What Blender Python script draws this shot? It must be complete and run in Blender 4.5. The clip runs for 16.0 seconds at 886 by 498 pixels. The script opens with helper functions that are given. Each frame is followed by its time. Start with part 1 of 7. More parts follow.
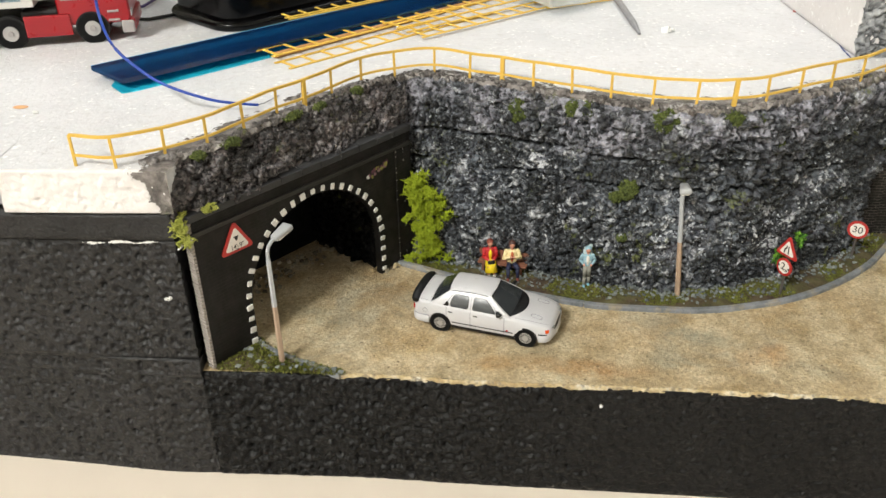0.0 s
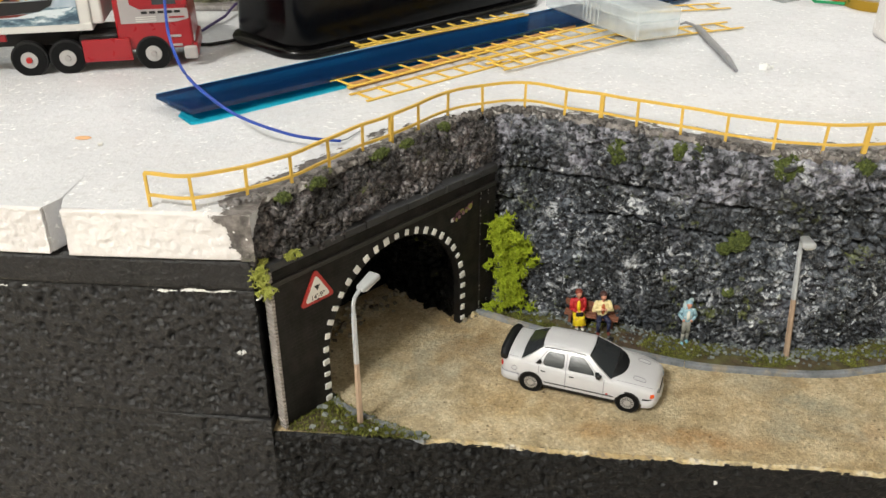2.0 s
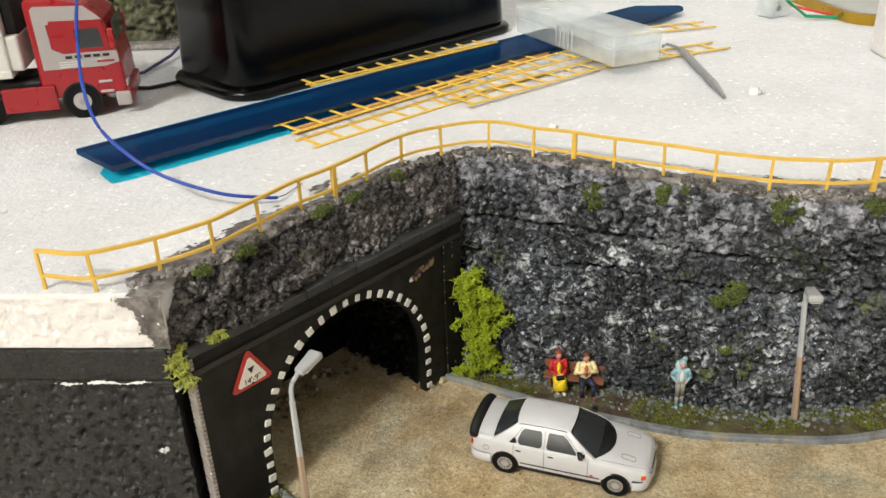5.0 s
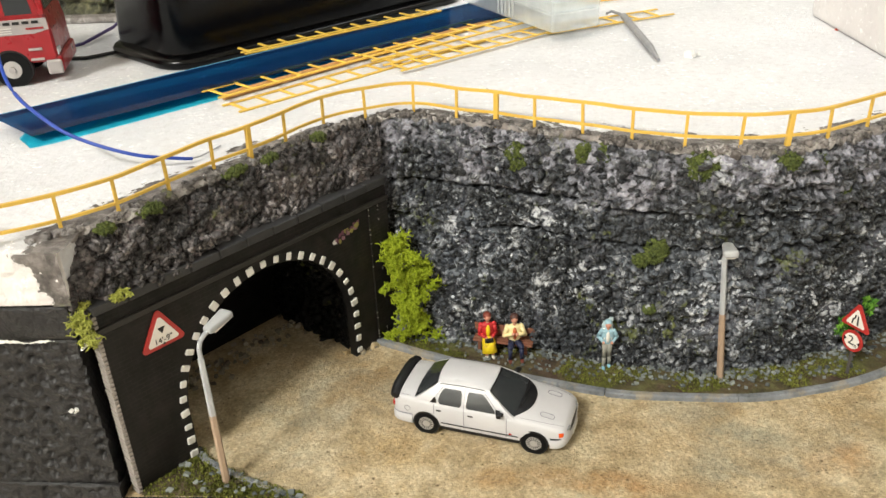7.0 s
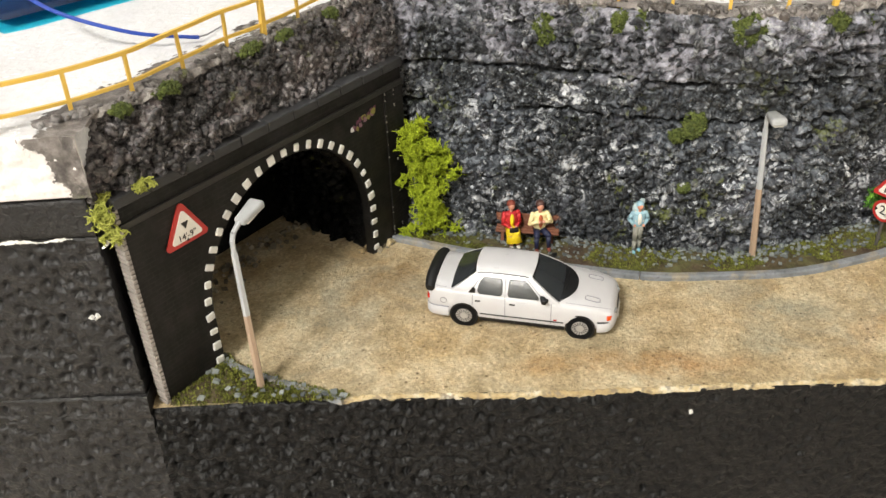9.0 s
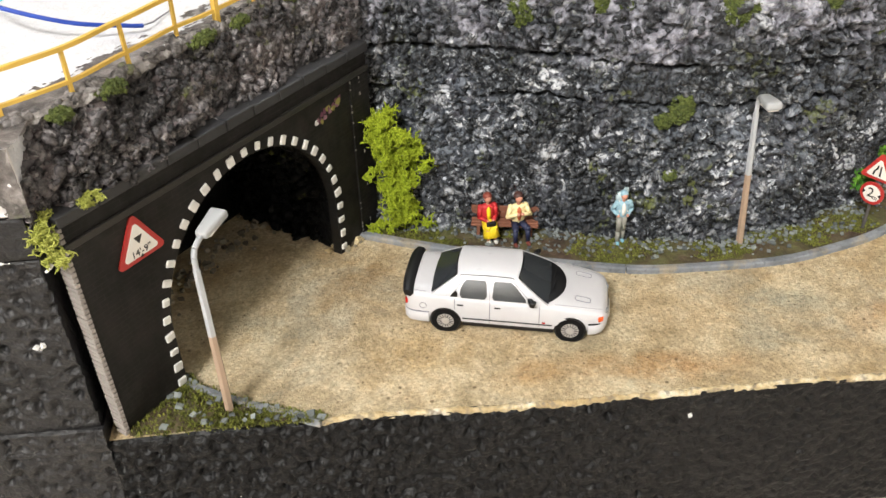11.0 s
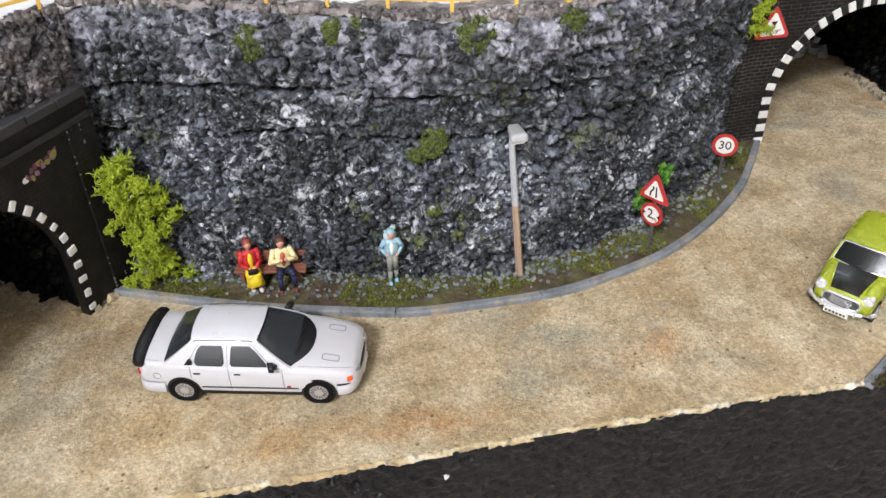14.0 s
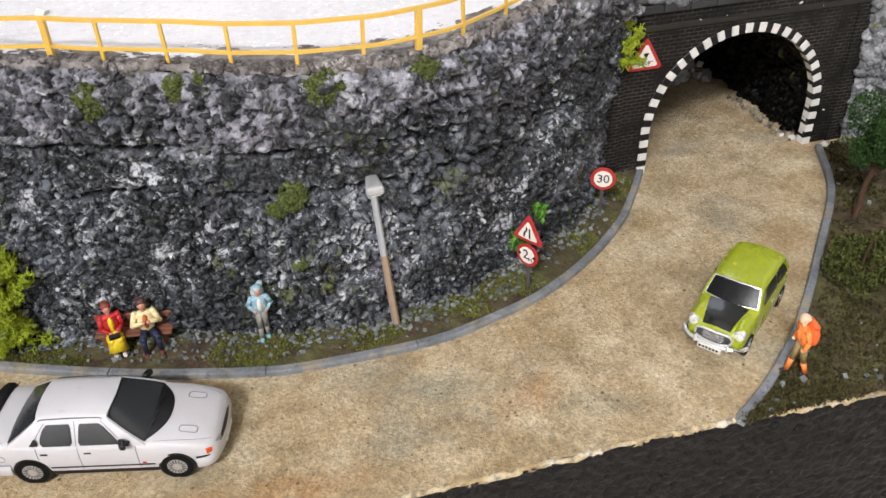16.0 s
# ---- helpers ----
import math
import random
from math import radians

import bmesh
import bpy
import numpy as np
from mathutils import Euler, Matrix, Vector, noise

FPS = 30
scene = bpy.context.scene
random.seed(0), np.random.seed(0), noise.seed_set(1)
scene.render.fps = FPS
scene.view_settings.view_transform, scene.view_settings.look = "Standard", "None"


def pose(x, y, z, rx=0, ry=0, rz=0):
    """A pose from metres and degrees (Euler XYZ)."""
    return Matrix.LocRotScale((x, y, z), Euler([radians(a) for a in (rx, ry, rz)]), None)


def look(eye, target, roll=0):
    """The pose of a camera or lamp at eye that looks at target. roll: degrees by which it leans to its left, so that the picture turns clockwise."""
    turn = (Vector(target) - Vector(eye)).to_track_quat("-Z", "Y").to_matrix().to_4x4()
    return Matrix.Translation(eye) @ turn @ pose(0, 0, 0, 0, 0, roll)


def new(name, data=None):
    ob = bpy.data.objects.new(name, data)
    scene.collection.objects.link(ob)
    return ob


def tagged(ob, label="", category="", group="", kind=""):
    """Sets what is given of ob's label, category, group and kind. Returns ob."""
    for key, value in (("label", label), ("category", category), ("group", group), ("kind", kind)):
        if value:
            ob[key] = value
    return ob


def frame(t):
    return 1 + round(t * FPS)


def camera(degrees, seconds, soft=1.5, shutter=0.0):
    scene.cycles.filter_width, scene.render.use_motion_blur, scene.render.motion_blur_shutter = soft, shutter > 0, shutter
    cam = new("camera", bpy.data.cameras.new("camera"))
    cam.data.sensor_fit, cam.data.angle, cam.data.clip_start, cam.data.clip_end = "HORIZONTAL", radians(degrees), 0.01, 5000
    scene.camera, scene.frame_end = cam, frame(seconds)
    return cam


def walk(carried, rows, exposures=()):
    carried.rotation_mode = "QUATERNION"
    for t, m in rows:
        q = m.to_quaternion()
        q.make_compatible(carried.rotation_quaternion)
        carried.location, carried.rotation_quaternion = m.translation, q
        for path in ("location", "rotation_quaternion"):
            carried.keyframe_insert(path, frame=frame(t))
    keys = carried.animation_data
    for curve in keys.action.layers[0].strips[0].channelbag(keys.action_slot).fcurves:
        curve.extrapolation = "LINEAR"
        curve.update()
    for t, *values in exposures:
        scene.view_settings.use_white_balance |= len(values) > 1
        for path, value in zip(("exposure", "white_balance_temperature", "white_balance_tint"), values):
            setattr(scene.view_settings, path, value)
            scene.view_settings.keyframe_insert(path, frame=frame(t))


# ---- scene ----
cam = camera(55.57, 16.0)
PATH = [
    (0, (0.04986, 0.05059, 0.17376), (0.04172, 0.31051, 0.02418), -1.102),
    (0.5, (0.04737, 0.05006, 0.17444), (0.03821, 0.31254, 0.02944), -1.028),
    (1, (0.04250, 0.05481, 0.17242), (0.03295, 0.31802, 0.02878), -0.625),
    (1.5, (0.03437, 0.06360, 0.16972), (0.02364, 0.32700, 0.02651), -0.274),
    (2, (0.02287, 0.07522, 0.16933), (0.01057, 0.33924, 0.02741), -0.233),
    (2.5, (0.01346, 0.08261, 0.17026), (-0.00140, 0.34734, 0.02991), -0.594),
    (3, (0.00904, 0.08799, 0.17200), (-0.00777, 0.35331, 0.03300), -0.821),
    (3.5, (0.00811, 0.09626, 0.17225), (-0.00898, 0.36230, 0.03466), -1.345),
    (4, (0.01517, 0.10529, 0.17025), (-0.00081, 0.37220, 0.03421), -1.813),
    (4.2, (0.01910, 0.10750, 0.16917), (0.00416, 0.37481, 0.03383), -1.919),
    (6.3, (0.04977, 0.11070, 0.16131), (0.03958, 0.37734, 0.02421), -2.550),
    (6.5, (0.05101, 0.11035, 0.16125), (0.04076, 0.37677, 0.02372), -2.571),
    (7, (0.05419, 0.10769, 0.15668), (0.04481, 0.37324, 0.01743), -2.636),
    (7.5, (0.05067, 0.10683, 0.15127), (0.04324, 0.36937, 0.00631), -2.796),
    (8, (0.04258, 0.10457, 0.14521), (0.04139, 0.36233, -0.00827), -2.671),
    (8.5, (0.03433, 0.10779, 0.14463), (0.04208, 0.36189, -0.01465), -2.597),
    (8.7, (0.03027, 0.11108, 0.14216), (0.04116, 0.36402, -0.01877), -2.511),
    (10.8, (0.01398, 0.13211, 0.14003), (0.04730, 0.37500, -0.03287), -1.604),
    (11, (0.01767, 0.13457, 0.13961), (0.05239, 0.37705, -0.03357), -1.582),
    (11.5, (0.02630, 0.13812, 0.14027), (0.06512, 0.37891, -0.03441), -1.574),
    (12, (0.03646, 0.14187, 0.14041), (0.08243, 0.38113, -0.03464), -1.870),
    (12.5, (0.04646, 0.14342, 0.14068), (0.09731, 0.38088, -0.03548), -1.756),
    (13, (0.05389, 0.14244, 0.13935), (0.10792, 0.37818, -0.03816), -1.242),
    (13.5, (0.05891, 0.14505, 0.14010), (0.11545, 0.38030, -0.03726), -1.286),
    (14, (0.06586, 0.14763, 0.14149), (0.12410, 0.38211, -0.03635), -1.830),
    (14.5, (0.07085, 0.15315, 0.14236), (0.13434, 0.38615, -0.03564), -2.279),
    (15, (0.07831, 0.15586, 0.14417), (0.14852, 0.38760, -0.03294), -2.330),
    (15.5, (0.08094, 0.15442, 0.14608), (0.15671, 0.38564, -0.02941), -2.093),
    (16, (0.08628, 0.15166, 0.14498), (0.16512, 0.38281, -0.02925), -1.715),
]
EXPOSURES = [(0, -0.05, 6250, 7), (3.5, -0.25, 6250, 7), (7, 0.07, 6420, 7), (9, 0.18, 6350, 9), (11, 0.28, 6150, 11), (12.5, 0.3, 5780, 14), (14, 0.16, 5700, 14), (16, 0.02, 5900, 15)]
walk(cam, [(t, look(eye, target, roll)) for t, eye, target, roll in PATH], EXPOSURES)

# ---- room light: a white workshop with a long ceiling lamp ----
world = bpy.data.worlds.new("room_air")
scene.world = world
world.use_nodes = True
world.node_tree.nodes["Background"].inputs[0].default_value = (0.9, 0.95, 1.0, 1)
world.node_tree.nodes["Background"].inputs[1].default_value = 0.25


def area_lamp(name, size_x, size_y, watts, matrix, colour):
    data = bpy.data.lights.new(name, "AREA")
    data.shape, data.size, data.size_y, data.energy, data.color = "RECTANGLE", size_x, size_y, watts, colour
    ob = new(name, data)
    ob.matrix_world = matrix
    return ob


area_lamp("ceiling_lamp_light", 0.82, 0.32, 147.0, look((-1.58, -2.10, 2.69), (0.05, 0.33, 0.0)), (1.0, 0.95, 0.87))
area_lamp("back_lamp_light", 1.0, 0.3, 6.0, look((0.25, 1.25, 1.3), (0.05, 0.35, 0.0)), (0.92, 0.96, 1.0))

# ---- materials ----


def srgb(h):
    out = []
    for k in (0, 2, 4):
        c = int(h[k:k + 2], 16) / 255
        out.append(c / 12.92 if c < 0.04045 else ((c + 0.055) / 1.055) ** 2.4)
    return (*out, 1)


class Nodes:
    def __init__(self, name):
        self.mat = bpy.data.materials.new(name)
        self.mat.use_nodes = True
        self.tree = self.mat.node_tree
        self.bsdf = self.tree.nodes["Principled BSDF"]
        self.coord = self.add("ShaderNodeTexCoord").outputs["Object"]

    def add(self, kind, **sockets):
        n = self.tree.nodes.new(kind)
        for k, v in sockets.items():
            self.put(n.inputs[k.replace("_", " ")], v)
        return n

    def put(self, socket, v):
        if isinstance(v, bpy.types.NodeSocket):
            self.tree.links.new(v, socket)
        else:
            socket.default_value = v

    def noise(self, scale, detail=4.0, rough=0.55, distortion=0.0):
        return self.add("ShaderNodeTexNoise", Vector=self.coord, Scale=scale, Detail=detail, Roughness=rough, Distortion=distortion).outputs["Fac"]

    def voronoi(self, scale, feature="F1", out="Distance"):
        n = self.add("ShaderNodeTexVoronoi", Vector=self.coord, Scale=scale)
        n.feature = feature
        return n.outputs[out]

    def ramp(self, fac, *stops):
        n = self.add("ShaderNodeValToRGB", Fac=fac)
        el = n.color_ramp.elements
        while len(el) < len(stops):
            el.new(0.5)
        for e, (p, c) in zip(el, stops):
            e.position, e.color = p, (srgb(c) if isinstance(c, str) else (c, c, c, 1))
        return n.outputs["Color"]

    def mix(self, fac, a, b, kind="MIX"):
        n = self.add("ShaderNodeMix")
        n.data_type, n.blend_type = "RGBA", kind
        for k, v in ((0, fac), (6, a), (7, b)):
            self.put(n.inputs[k], srgb(v) if isinstance(v, str) else v)
        return n.outputs[2]

    def math(self, op, a, b=0.0):
        n = self.add("ShaderNodeMath")
        n.operation = op
        self.put(n.inputs[0], a)
        self.put(n.inputs[1], b)
        return n.outputs[0]

    def bump(self, height, strength, distance):
        n = self.add("ShaderNodeBump", Height=height, Strength=strength, Distance=distance)
        if self.bsdf.inputs["Normal"].links:
            self.put(n.inputs["Normal"], self.bsdf.inputs["Normal"].links[0].from_socket)
        self.put(self.bsdf.inputs["Normal"], n.outputs[0])

    def done(self, colour, rough=0.6, **more):
        self.put(self.bsdf.inputs["Base Color"], srgb(colour) if isinstance(colour, str) else colour)
        self.put(self.bsdf.inputs["Roughness"], rough)
        for k, v in more.items():
            self.put(self.bsdf.inputs[k.replace("_", " ")], v)
        return self.mat


def plain(name, colour, rough=0.5, wear=0.12, scale=900.0, **more):
    """A painted surface with faint blotches and grain."""
    n = Nodes(name)
    dark = tuple(c * (1 - wear) for c in srgb(colour)[:3]) + (1,)
    light = tuple(min(1.0, c * (1 + wear)) for c in srgb(colour)[:3]) + (1,)
    col = n.mix(n.noise(scale * 0.25, 3), dark, light)
    n.bump(n.noise(scale, 3), 0.12, 0.0002)
    r = n.math("ADD", n.math("MULTIPLY", n.noise(scale * 0.5), 0.16), rough - 0.08)
    return n.done(col, r, **more)


def upper_paint(n, base, low, high):
    """A paler lavender wash over the rock above the long crack, with the shade of upright gaps painted on."""
    z = n.add("ShaderNodeSeparateXYZ", Vector=n.coord).outputs[2]
    at = n.math("ADD", n.math("MULTIPLY", z, 10.0), n.math("MULTIPLY", n.noise(60.0, 4), 0.3))
    up = n.ramp(at, (0.66, 0.0), (0.78, 0.9))
    fac = n.math("MULTIPLY", up, n.ramp(n.noise(75.0, 5, 0.65), (0.40, 0.05), (0.55, 1.0)))
    base = n.mix(fac, base, n.mix(n.ramp(n.noise(240.0, 5, 0.75), (0.36, 0.0), (0.60, 1.0)), low, high))
    tall = n.add("ShaderNodeVectorMath")
    tall.operation = "MULTIPLY"
    n.put(tall.inputs[0], n.coord)
    tall.inputs[1].default_value = (1.0, 1.0, 0.33)
    # dark streaks running down put the crevices' shade into the colour
    gap_shade = n.add("ShaderNodeTexNoise", Vector=tall.outputs[0], Scale=170.0, Detail=4.0, Roughness=0.6).outputs["Fac"]
    return n.mix(n.math("MULTIPLY", up, n.ramp(gap_shade, (0.36, 0.95), (0.46, 0.0))), base, "0d0f13")


def rock_material(name, dark, mid, light, fleck, moss=0.0, warm=None, warm_from=0.40, top=None, shine=0.5):
    """Painted crumbs: darker in the hollows, grey on the grains, pale dry brush in patches."""
    n = Nodes(name)
    geo = n.add("ShaderNodeNewGeometry").outputs["Pointiness"]
    base = n.ramp(n.noise(120.0, 6, 0.7), (0.38, dark), (0.52, mid), (0.68, light))
    if warm:
        base = n.mix(n.ramp(n.noise(60.0, 3), (warm_from, 0.0), (warm_from + 0.18, 0.8)), base, warm)
    cell = n.add("ShaderNodeTexVoronoi", Vector=n.coord, Scale=340.0).outputs["Color"]
    base = n.mix(0.7, base, n.mix(1.0, base, n.ramp(cell, (0.0, 0.25), (1.0, 1.75)), "MULTIPLY"))
    raised = n.ramp(geo, (0.49, 0.0), (0.56, 1.0))
    base = n.mix(n.math("MULTIPLY", raised, 0.55), base, light)
    patch = n.ramp(n.noise(42.0, 5, 0.7), (0.44, 0.0), (0.60, 1.0))
    streak = n.ramp(n.noise(300.0, 5, 0.75, 0.5), (0.50, 0.0), (0.58, 1.0))
    brush = n.math("MULTIPLY", n.math("MULTIPLY", n.ramp(geo, (0.485, 0.0), (0.53, 1.0)), streak), patch)
    base = n.mix(n.math("MULTIPLY", brush, 0.9), base, fleck)
    if top:
        base = upper_paint(n, base, warm, top)
    base = n.mix(n.ramp(geo, (0.42, 1.0), (0.485, 0.0)), base, dark)
    if moss:
        m = n.math("MULTIPLY", n.ramp(n.noise(44.0, 5, 0.7), (0.58, 0.0), (0.66, 1.0)), n.ramp(n.noise(600.0, 2), (0.4, 0.0), (0.55, 1.0)))
        base = n.mix(n.math("MULTIPLY", m, moss), base, "565c2a")
    n.bump(n.voronoi(480.0, "SMOOTH_F1"), -0.35, 0.0008)
    n.bump(n.noise(800.0, 5, 0.75), 0.9, 0.0008)
    return n.done(base, n.ramp(n.noise(300.0), (0.3, 0.34), (0.7, 0.62)), Specular_IOR_Level=shine)


M_ROCK = rock_material("cliff_rock", "070809", "2a2e34", "5d636b", "cfd4dc", 0.8, "4b4852", 0.52, "b4b4c0")
M_ROCK_WARM = rock_material("upper_rock", "0d0c0c", "2f2c2d", "5c5657", "b4b0b0", 0.7, "665b5b")
M_ROCK_GREY = rock_material("grey_rock", "4b4d50", "8b8d90", "b5b7ba", "dcdddf", 0.3)
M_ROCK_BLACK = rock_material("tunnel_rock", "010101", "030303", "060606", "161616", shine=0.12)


ROAD_STAINS = [  # x, y, half length, half width, turn, strength, tone
    (0.128, 0.290, 0.020, 0.007, -10, 0.9, "949484"), (0.118, 0.277, 0.012, 0.008, 30, 0.75, "989786"), (0.165, 0.272, 0.014, 0.005, -20, 0.8, "857f6c"),
    (0.238, 0.332, 0.014, 0.012, 40, 0.6, "969285"), (-0.002, 0.303, 0.016, 0.006, -25, 0.7, "949484"), (0.078, 0.284, 0.014, 0.006, 10, 0.45, "98937c"),
    (0.092, 0.272, 0.026, 0.006, -4, 0.75, "a3763f"), (0.064, 0.276, 0.020, 0.005, 5, 0.6, "9f7844"), (0.150, 0.280, 0.014, 0.007, 20, 0.55, "b4854f"),
    (0.035, 0.288, 0.020, 0.010, -15, 0.5, "a98a52"), (0.020, 0.320, 0.018, 0.008, 40, 0.6, "9c7a48"), (0.205, 0.300, 0.016, 0.006, 40, 0.45, "a08a68")]


def road_material():
    n = Nodes("sandy_road")
    base = n.ramp(n.noise(70.0, 6, 0.7, 0.3), (0.32, "98896a"), (0.5, "bbaa8a"), (0.68, "d3c8aa"))
    tan = n.ramp(n.noise(19.0, 4, 0.6, 0.4), (0.48, 0.0), (0.66, 0.6))
    base = n.mix(tan, base, "b1966d")
    grey = n.ramp(n.noise(26.0, 5, 0.65, 0.8), (0.55, 0.0), (0.66, 0.5))
    base = n.mix(grey, base, "9b998a")
    ragged = n.ramp(n.noise(130.0, 6, 0.72), (0.36, 0.25), (0.58, 1.0))
    edge = n.math("MULTIPLY", n.math("SUBTRACT", n.noise(75.0, 4, 0.6), 0.5), 1.6)
    for x, y, a, b, turn, strength, tone in ROAD_STAINS:
        m = n.add("ShaderNodeMapping", Vector=n.coord)
        m.vector_type = "TEXTURE"
        m.inputs["Location"].default_value = (x, y, 0)
        m.inputs["Rotation"].default_value = (0, 0, radians(turn))
        m.inputs["Scale"].default_value = (a, b, 1.0)
        far = n.add("ShaderNodeVectorMath")
        far.operation = "LENGTH"
        n.put(far.inputs[0], m.outputs[0])
        spot = n.ramp(n.math("ADD", far.outputs["Value"], edge), (0.35, 1.0), (1.25, 0.0))
        base = n.mix(n.math("MULTIPLY", n.math("MULTIPLY", spot, ragged), strength * 0.8), base, tone)
    rust = n.ramp(n.noise(41.0, 5, 0.65), (0.53, 0.0), (0.68, 0.38))
    base = n.mix(rust, base, "a2834f")
    grain = n.noise(1250.0, 4, 0.75)
    base = n.mix(0.85, base, n.mix(1.0, base, n.ramp(grain, (0.3, 0.68), (0.7, 1.26)), "MULTIPLY"))
    bits = n.add("ShaderNodeTexVoronoi", Vector=n.coord, Scale=1150.0)
    base = n.mix(0.8, base, n.mix(1.0, base, n.ramp(bits.outputs["Color"], (0.1, 0.74), (0.55, 1.0), (0.95, 1.26)), "MULTIPLY"))
    n.bump(bits.outputs["Distance"], -0.7, 0.0007)
    pale = n.ramp(n.noise(620.0, 2, 0.5), (0.66, 0.0), (0.74, 0.4))
    base = n.mix(pale, base, "e6dabb")
    specks = n.ramp(n.voronoi(210.0), (0.06, 1.0), (0.13, 0.0))
    base = n.mix(n.math("MULTIPLY", specks, n.ramp(n.noise(70.0), (0.42, 0.0), (0.56, 0.8))), base, "45351f")
    dots = n.ramp(n.voronoi(430.0), (0.08, 1.0), (0.17, 0.0))
    base = n.mix(n.math("MULTIPLY", dots, n.ramp(n.noise(120.0), (0.46, 0.0), (0.56, 0.8))), base, "57452e")
    n.bump(grain, 0.8, 0.0006)
    n.bump(n.noise(420.0, 5, 0.7), 0.7, 0.0010)
    return n.done(base, 0.85, Specular_IOR_Level=0.25)


def black_foam_material(name, low, high, gloss_low=0.30, shine=0.5):
    n = Nodes(name)
    base = n.ramp(n.noise(60.0, 4), (0.3, low), (0.7, high))
    base = n.mix(n.ramp(n.noise(520.0, 4, 0.7), (0.58, 0.0), (0.78, 0.3)), base, high)
    pore = n.ramp(n.voronoi(420.0), (0.10, 1.0), (0.24, 0.0))
    pore = n.math("MULTIPLY", pore, n.ramp(n.noise(150.0), (0.45, 0.0), (0.55, 1.0)))
    n.bump(pore, -1.0, 0.0012)
    n.bump(n.noise(560.0, 3, 0.5, 0.6), 0.7, 0.0012)
    n.bump(n.noise(1300.0, 4), 0.35, 0.0004)
    return n.done(base, n.ramp(n.noise(200.0), (0.3, gloss_low), (0.7, gloss_low + 0.2)), Specular_IOR_Level=shine)


def white_foam_material(name="white_polystyrene", low="cecfd3", high="dcdce0", shading=0.75):
    n = Nodes(name)
    base = n.ramp(n.noise(28.0, 4), (0.3, low), (0.7, high))
    # grey shading and white glints of the beads, painted into the colour
    base = n.mix(n.ramp(n.noise(300.0, 5, 0.7), (0.5, 0.0), (0.70, shading * 0.55)), base, "b4b1b1")
    glint = n.ramp(n.noise(520.0, 3, 0.6, 0.4), (0.60, 0.0), (0.66, 1.0))
    glint = n.math("MULTIPLY", glint, n.ramp(n.noise(90.0, 3), (0.42, 0.15), (0.6, 1.0)))
    base = n.mix(glint, base, "fcfcfc")
    n.bump(n.voronoi(300.0, "SMOOTH_F1"), -0.5, 0.0010)
    n.bump(n.noise(650.0, 4, 0.7), 0.7, 0.0008)
    return n.done(base, n.ramp(n.noise(500.0), (0.3, 0.45), (0.7, 0.75)))


def earth_material():
    n = Nodes("verge_earth")
    base = n.ramp(n.noise(110.0, 5, 0.7), (0.35, "2c231c"), (0.52, "4b3b2d"), (0.66, "5f5a40"))
    green = n.ramp(n.noise(60.0, 6, 0.75), (0.42, 0.0), (0.68, 0.75))
    base = n.mix(green, base, "585e2c")
    n.bump(n.noise(700.0, 5), 0.8, 0.0010)
    return n.done(base, 0.9)


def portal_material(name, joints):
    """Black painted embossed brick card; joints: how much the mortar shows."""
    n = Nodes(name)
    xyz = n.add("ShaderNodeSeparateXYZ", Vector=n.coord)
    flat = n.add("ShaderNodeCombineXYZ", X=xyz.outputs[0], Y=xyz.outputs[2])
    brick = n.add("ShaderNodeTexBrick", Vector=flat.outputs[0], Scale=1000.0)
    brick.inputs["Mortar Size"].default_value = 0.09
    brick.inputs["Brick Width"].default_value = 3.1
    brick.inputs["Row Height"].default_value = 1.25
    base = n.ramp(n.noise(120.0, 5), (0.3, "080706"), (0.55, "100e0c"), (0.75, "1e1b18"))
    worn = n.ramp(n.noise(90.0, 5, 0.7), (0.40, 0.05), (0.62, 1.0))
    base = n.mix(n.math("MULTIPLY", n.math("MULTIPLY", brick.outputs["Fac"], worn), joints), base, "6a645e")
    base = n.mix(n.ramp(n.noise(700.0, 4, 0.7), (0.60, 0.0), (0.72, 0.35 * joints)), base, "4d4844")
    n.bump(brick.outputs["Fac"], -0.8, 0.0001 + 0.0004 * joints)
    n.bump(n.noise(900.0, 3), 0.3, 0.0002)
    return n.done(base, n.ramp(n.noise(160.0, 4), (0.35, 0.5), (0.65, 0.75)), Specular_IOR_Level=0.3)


def kerb_material():
    n = Nodes("kerb_grey")
    base = n.ramp(n.noise(150.0, 5, 0.65), (0.35, "666a6f"), (0.65, "868a90"))
    base = n.mix(n.ramp(n.noise(90.0, 5, 0.7), (0.52, 0.0), (0.64, 0.55)), base, "a5977a")
    base = n.mix(n.ramp(n.noise(700.0, 4, 0.7), (0.56, 0.0), (0.7, 0.6)), base, "4d4e50")
    n.bump(n.noise(700.0, 4), 0.8, 0.0006)
    return n.done(base, 0.75, Specular_IOR_Level=0.3)


M_ROAD = road_material()
M_BLACKFOAM = black_foam_material("black_painted_foam", "0f0f11", "1b1a1c", 0.40)
M_BLACKFOAM_BASE = black_foam_material("black_painted_base", "060607", "0d0d0e", 0.30, 0.25)
M_WHITEFOAM = white_foam_material()
# brighter copy of the white foam for the strongly lit edge and hill
M_LITFOAM = white_foam_material("lit_polystyrene", "dcd8d8", "e8e4e3", 0.3)
M_EARTH = earth_material()
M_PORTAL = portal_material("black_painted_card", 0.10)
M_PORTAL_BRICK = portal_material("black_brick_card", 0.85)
M_KERB = kerb_material()
M_TABLE = plain("table_top", "e3d8ca", 0.55, 0.06, 60.0)
M_WALLPAINT = plain("wall_paint", "dedbd4", 0.8, 0.04, 8.0)
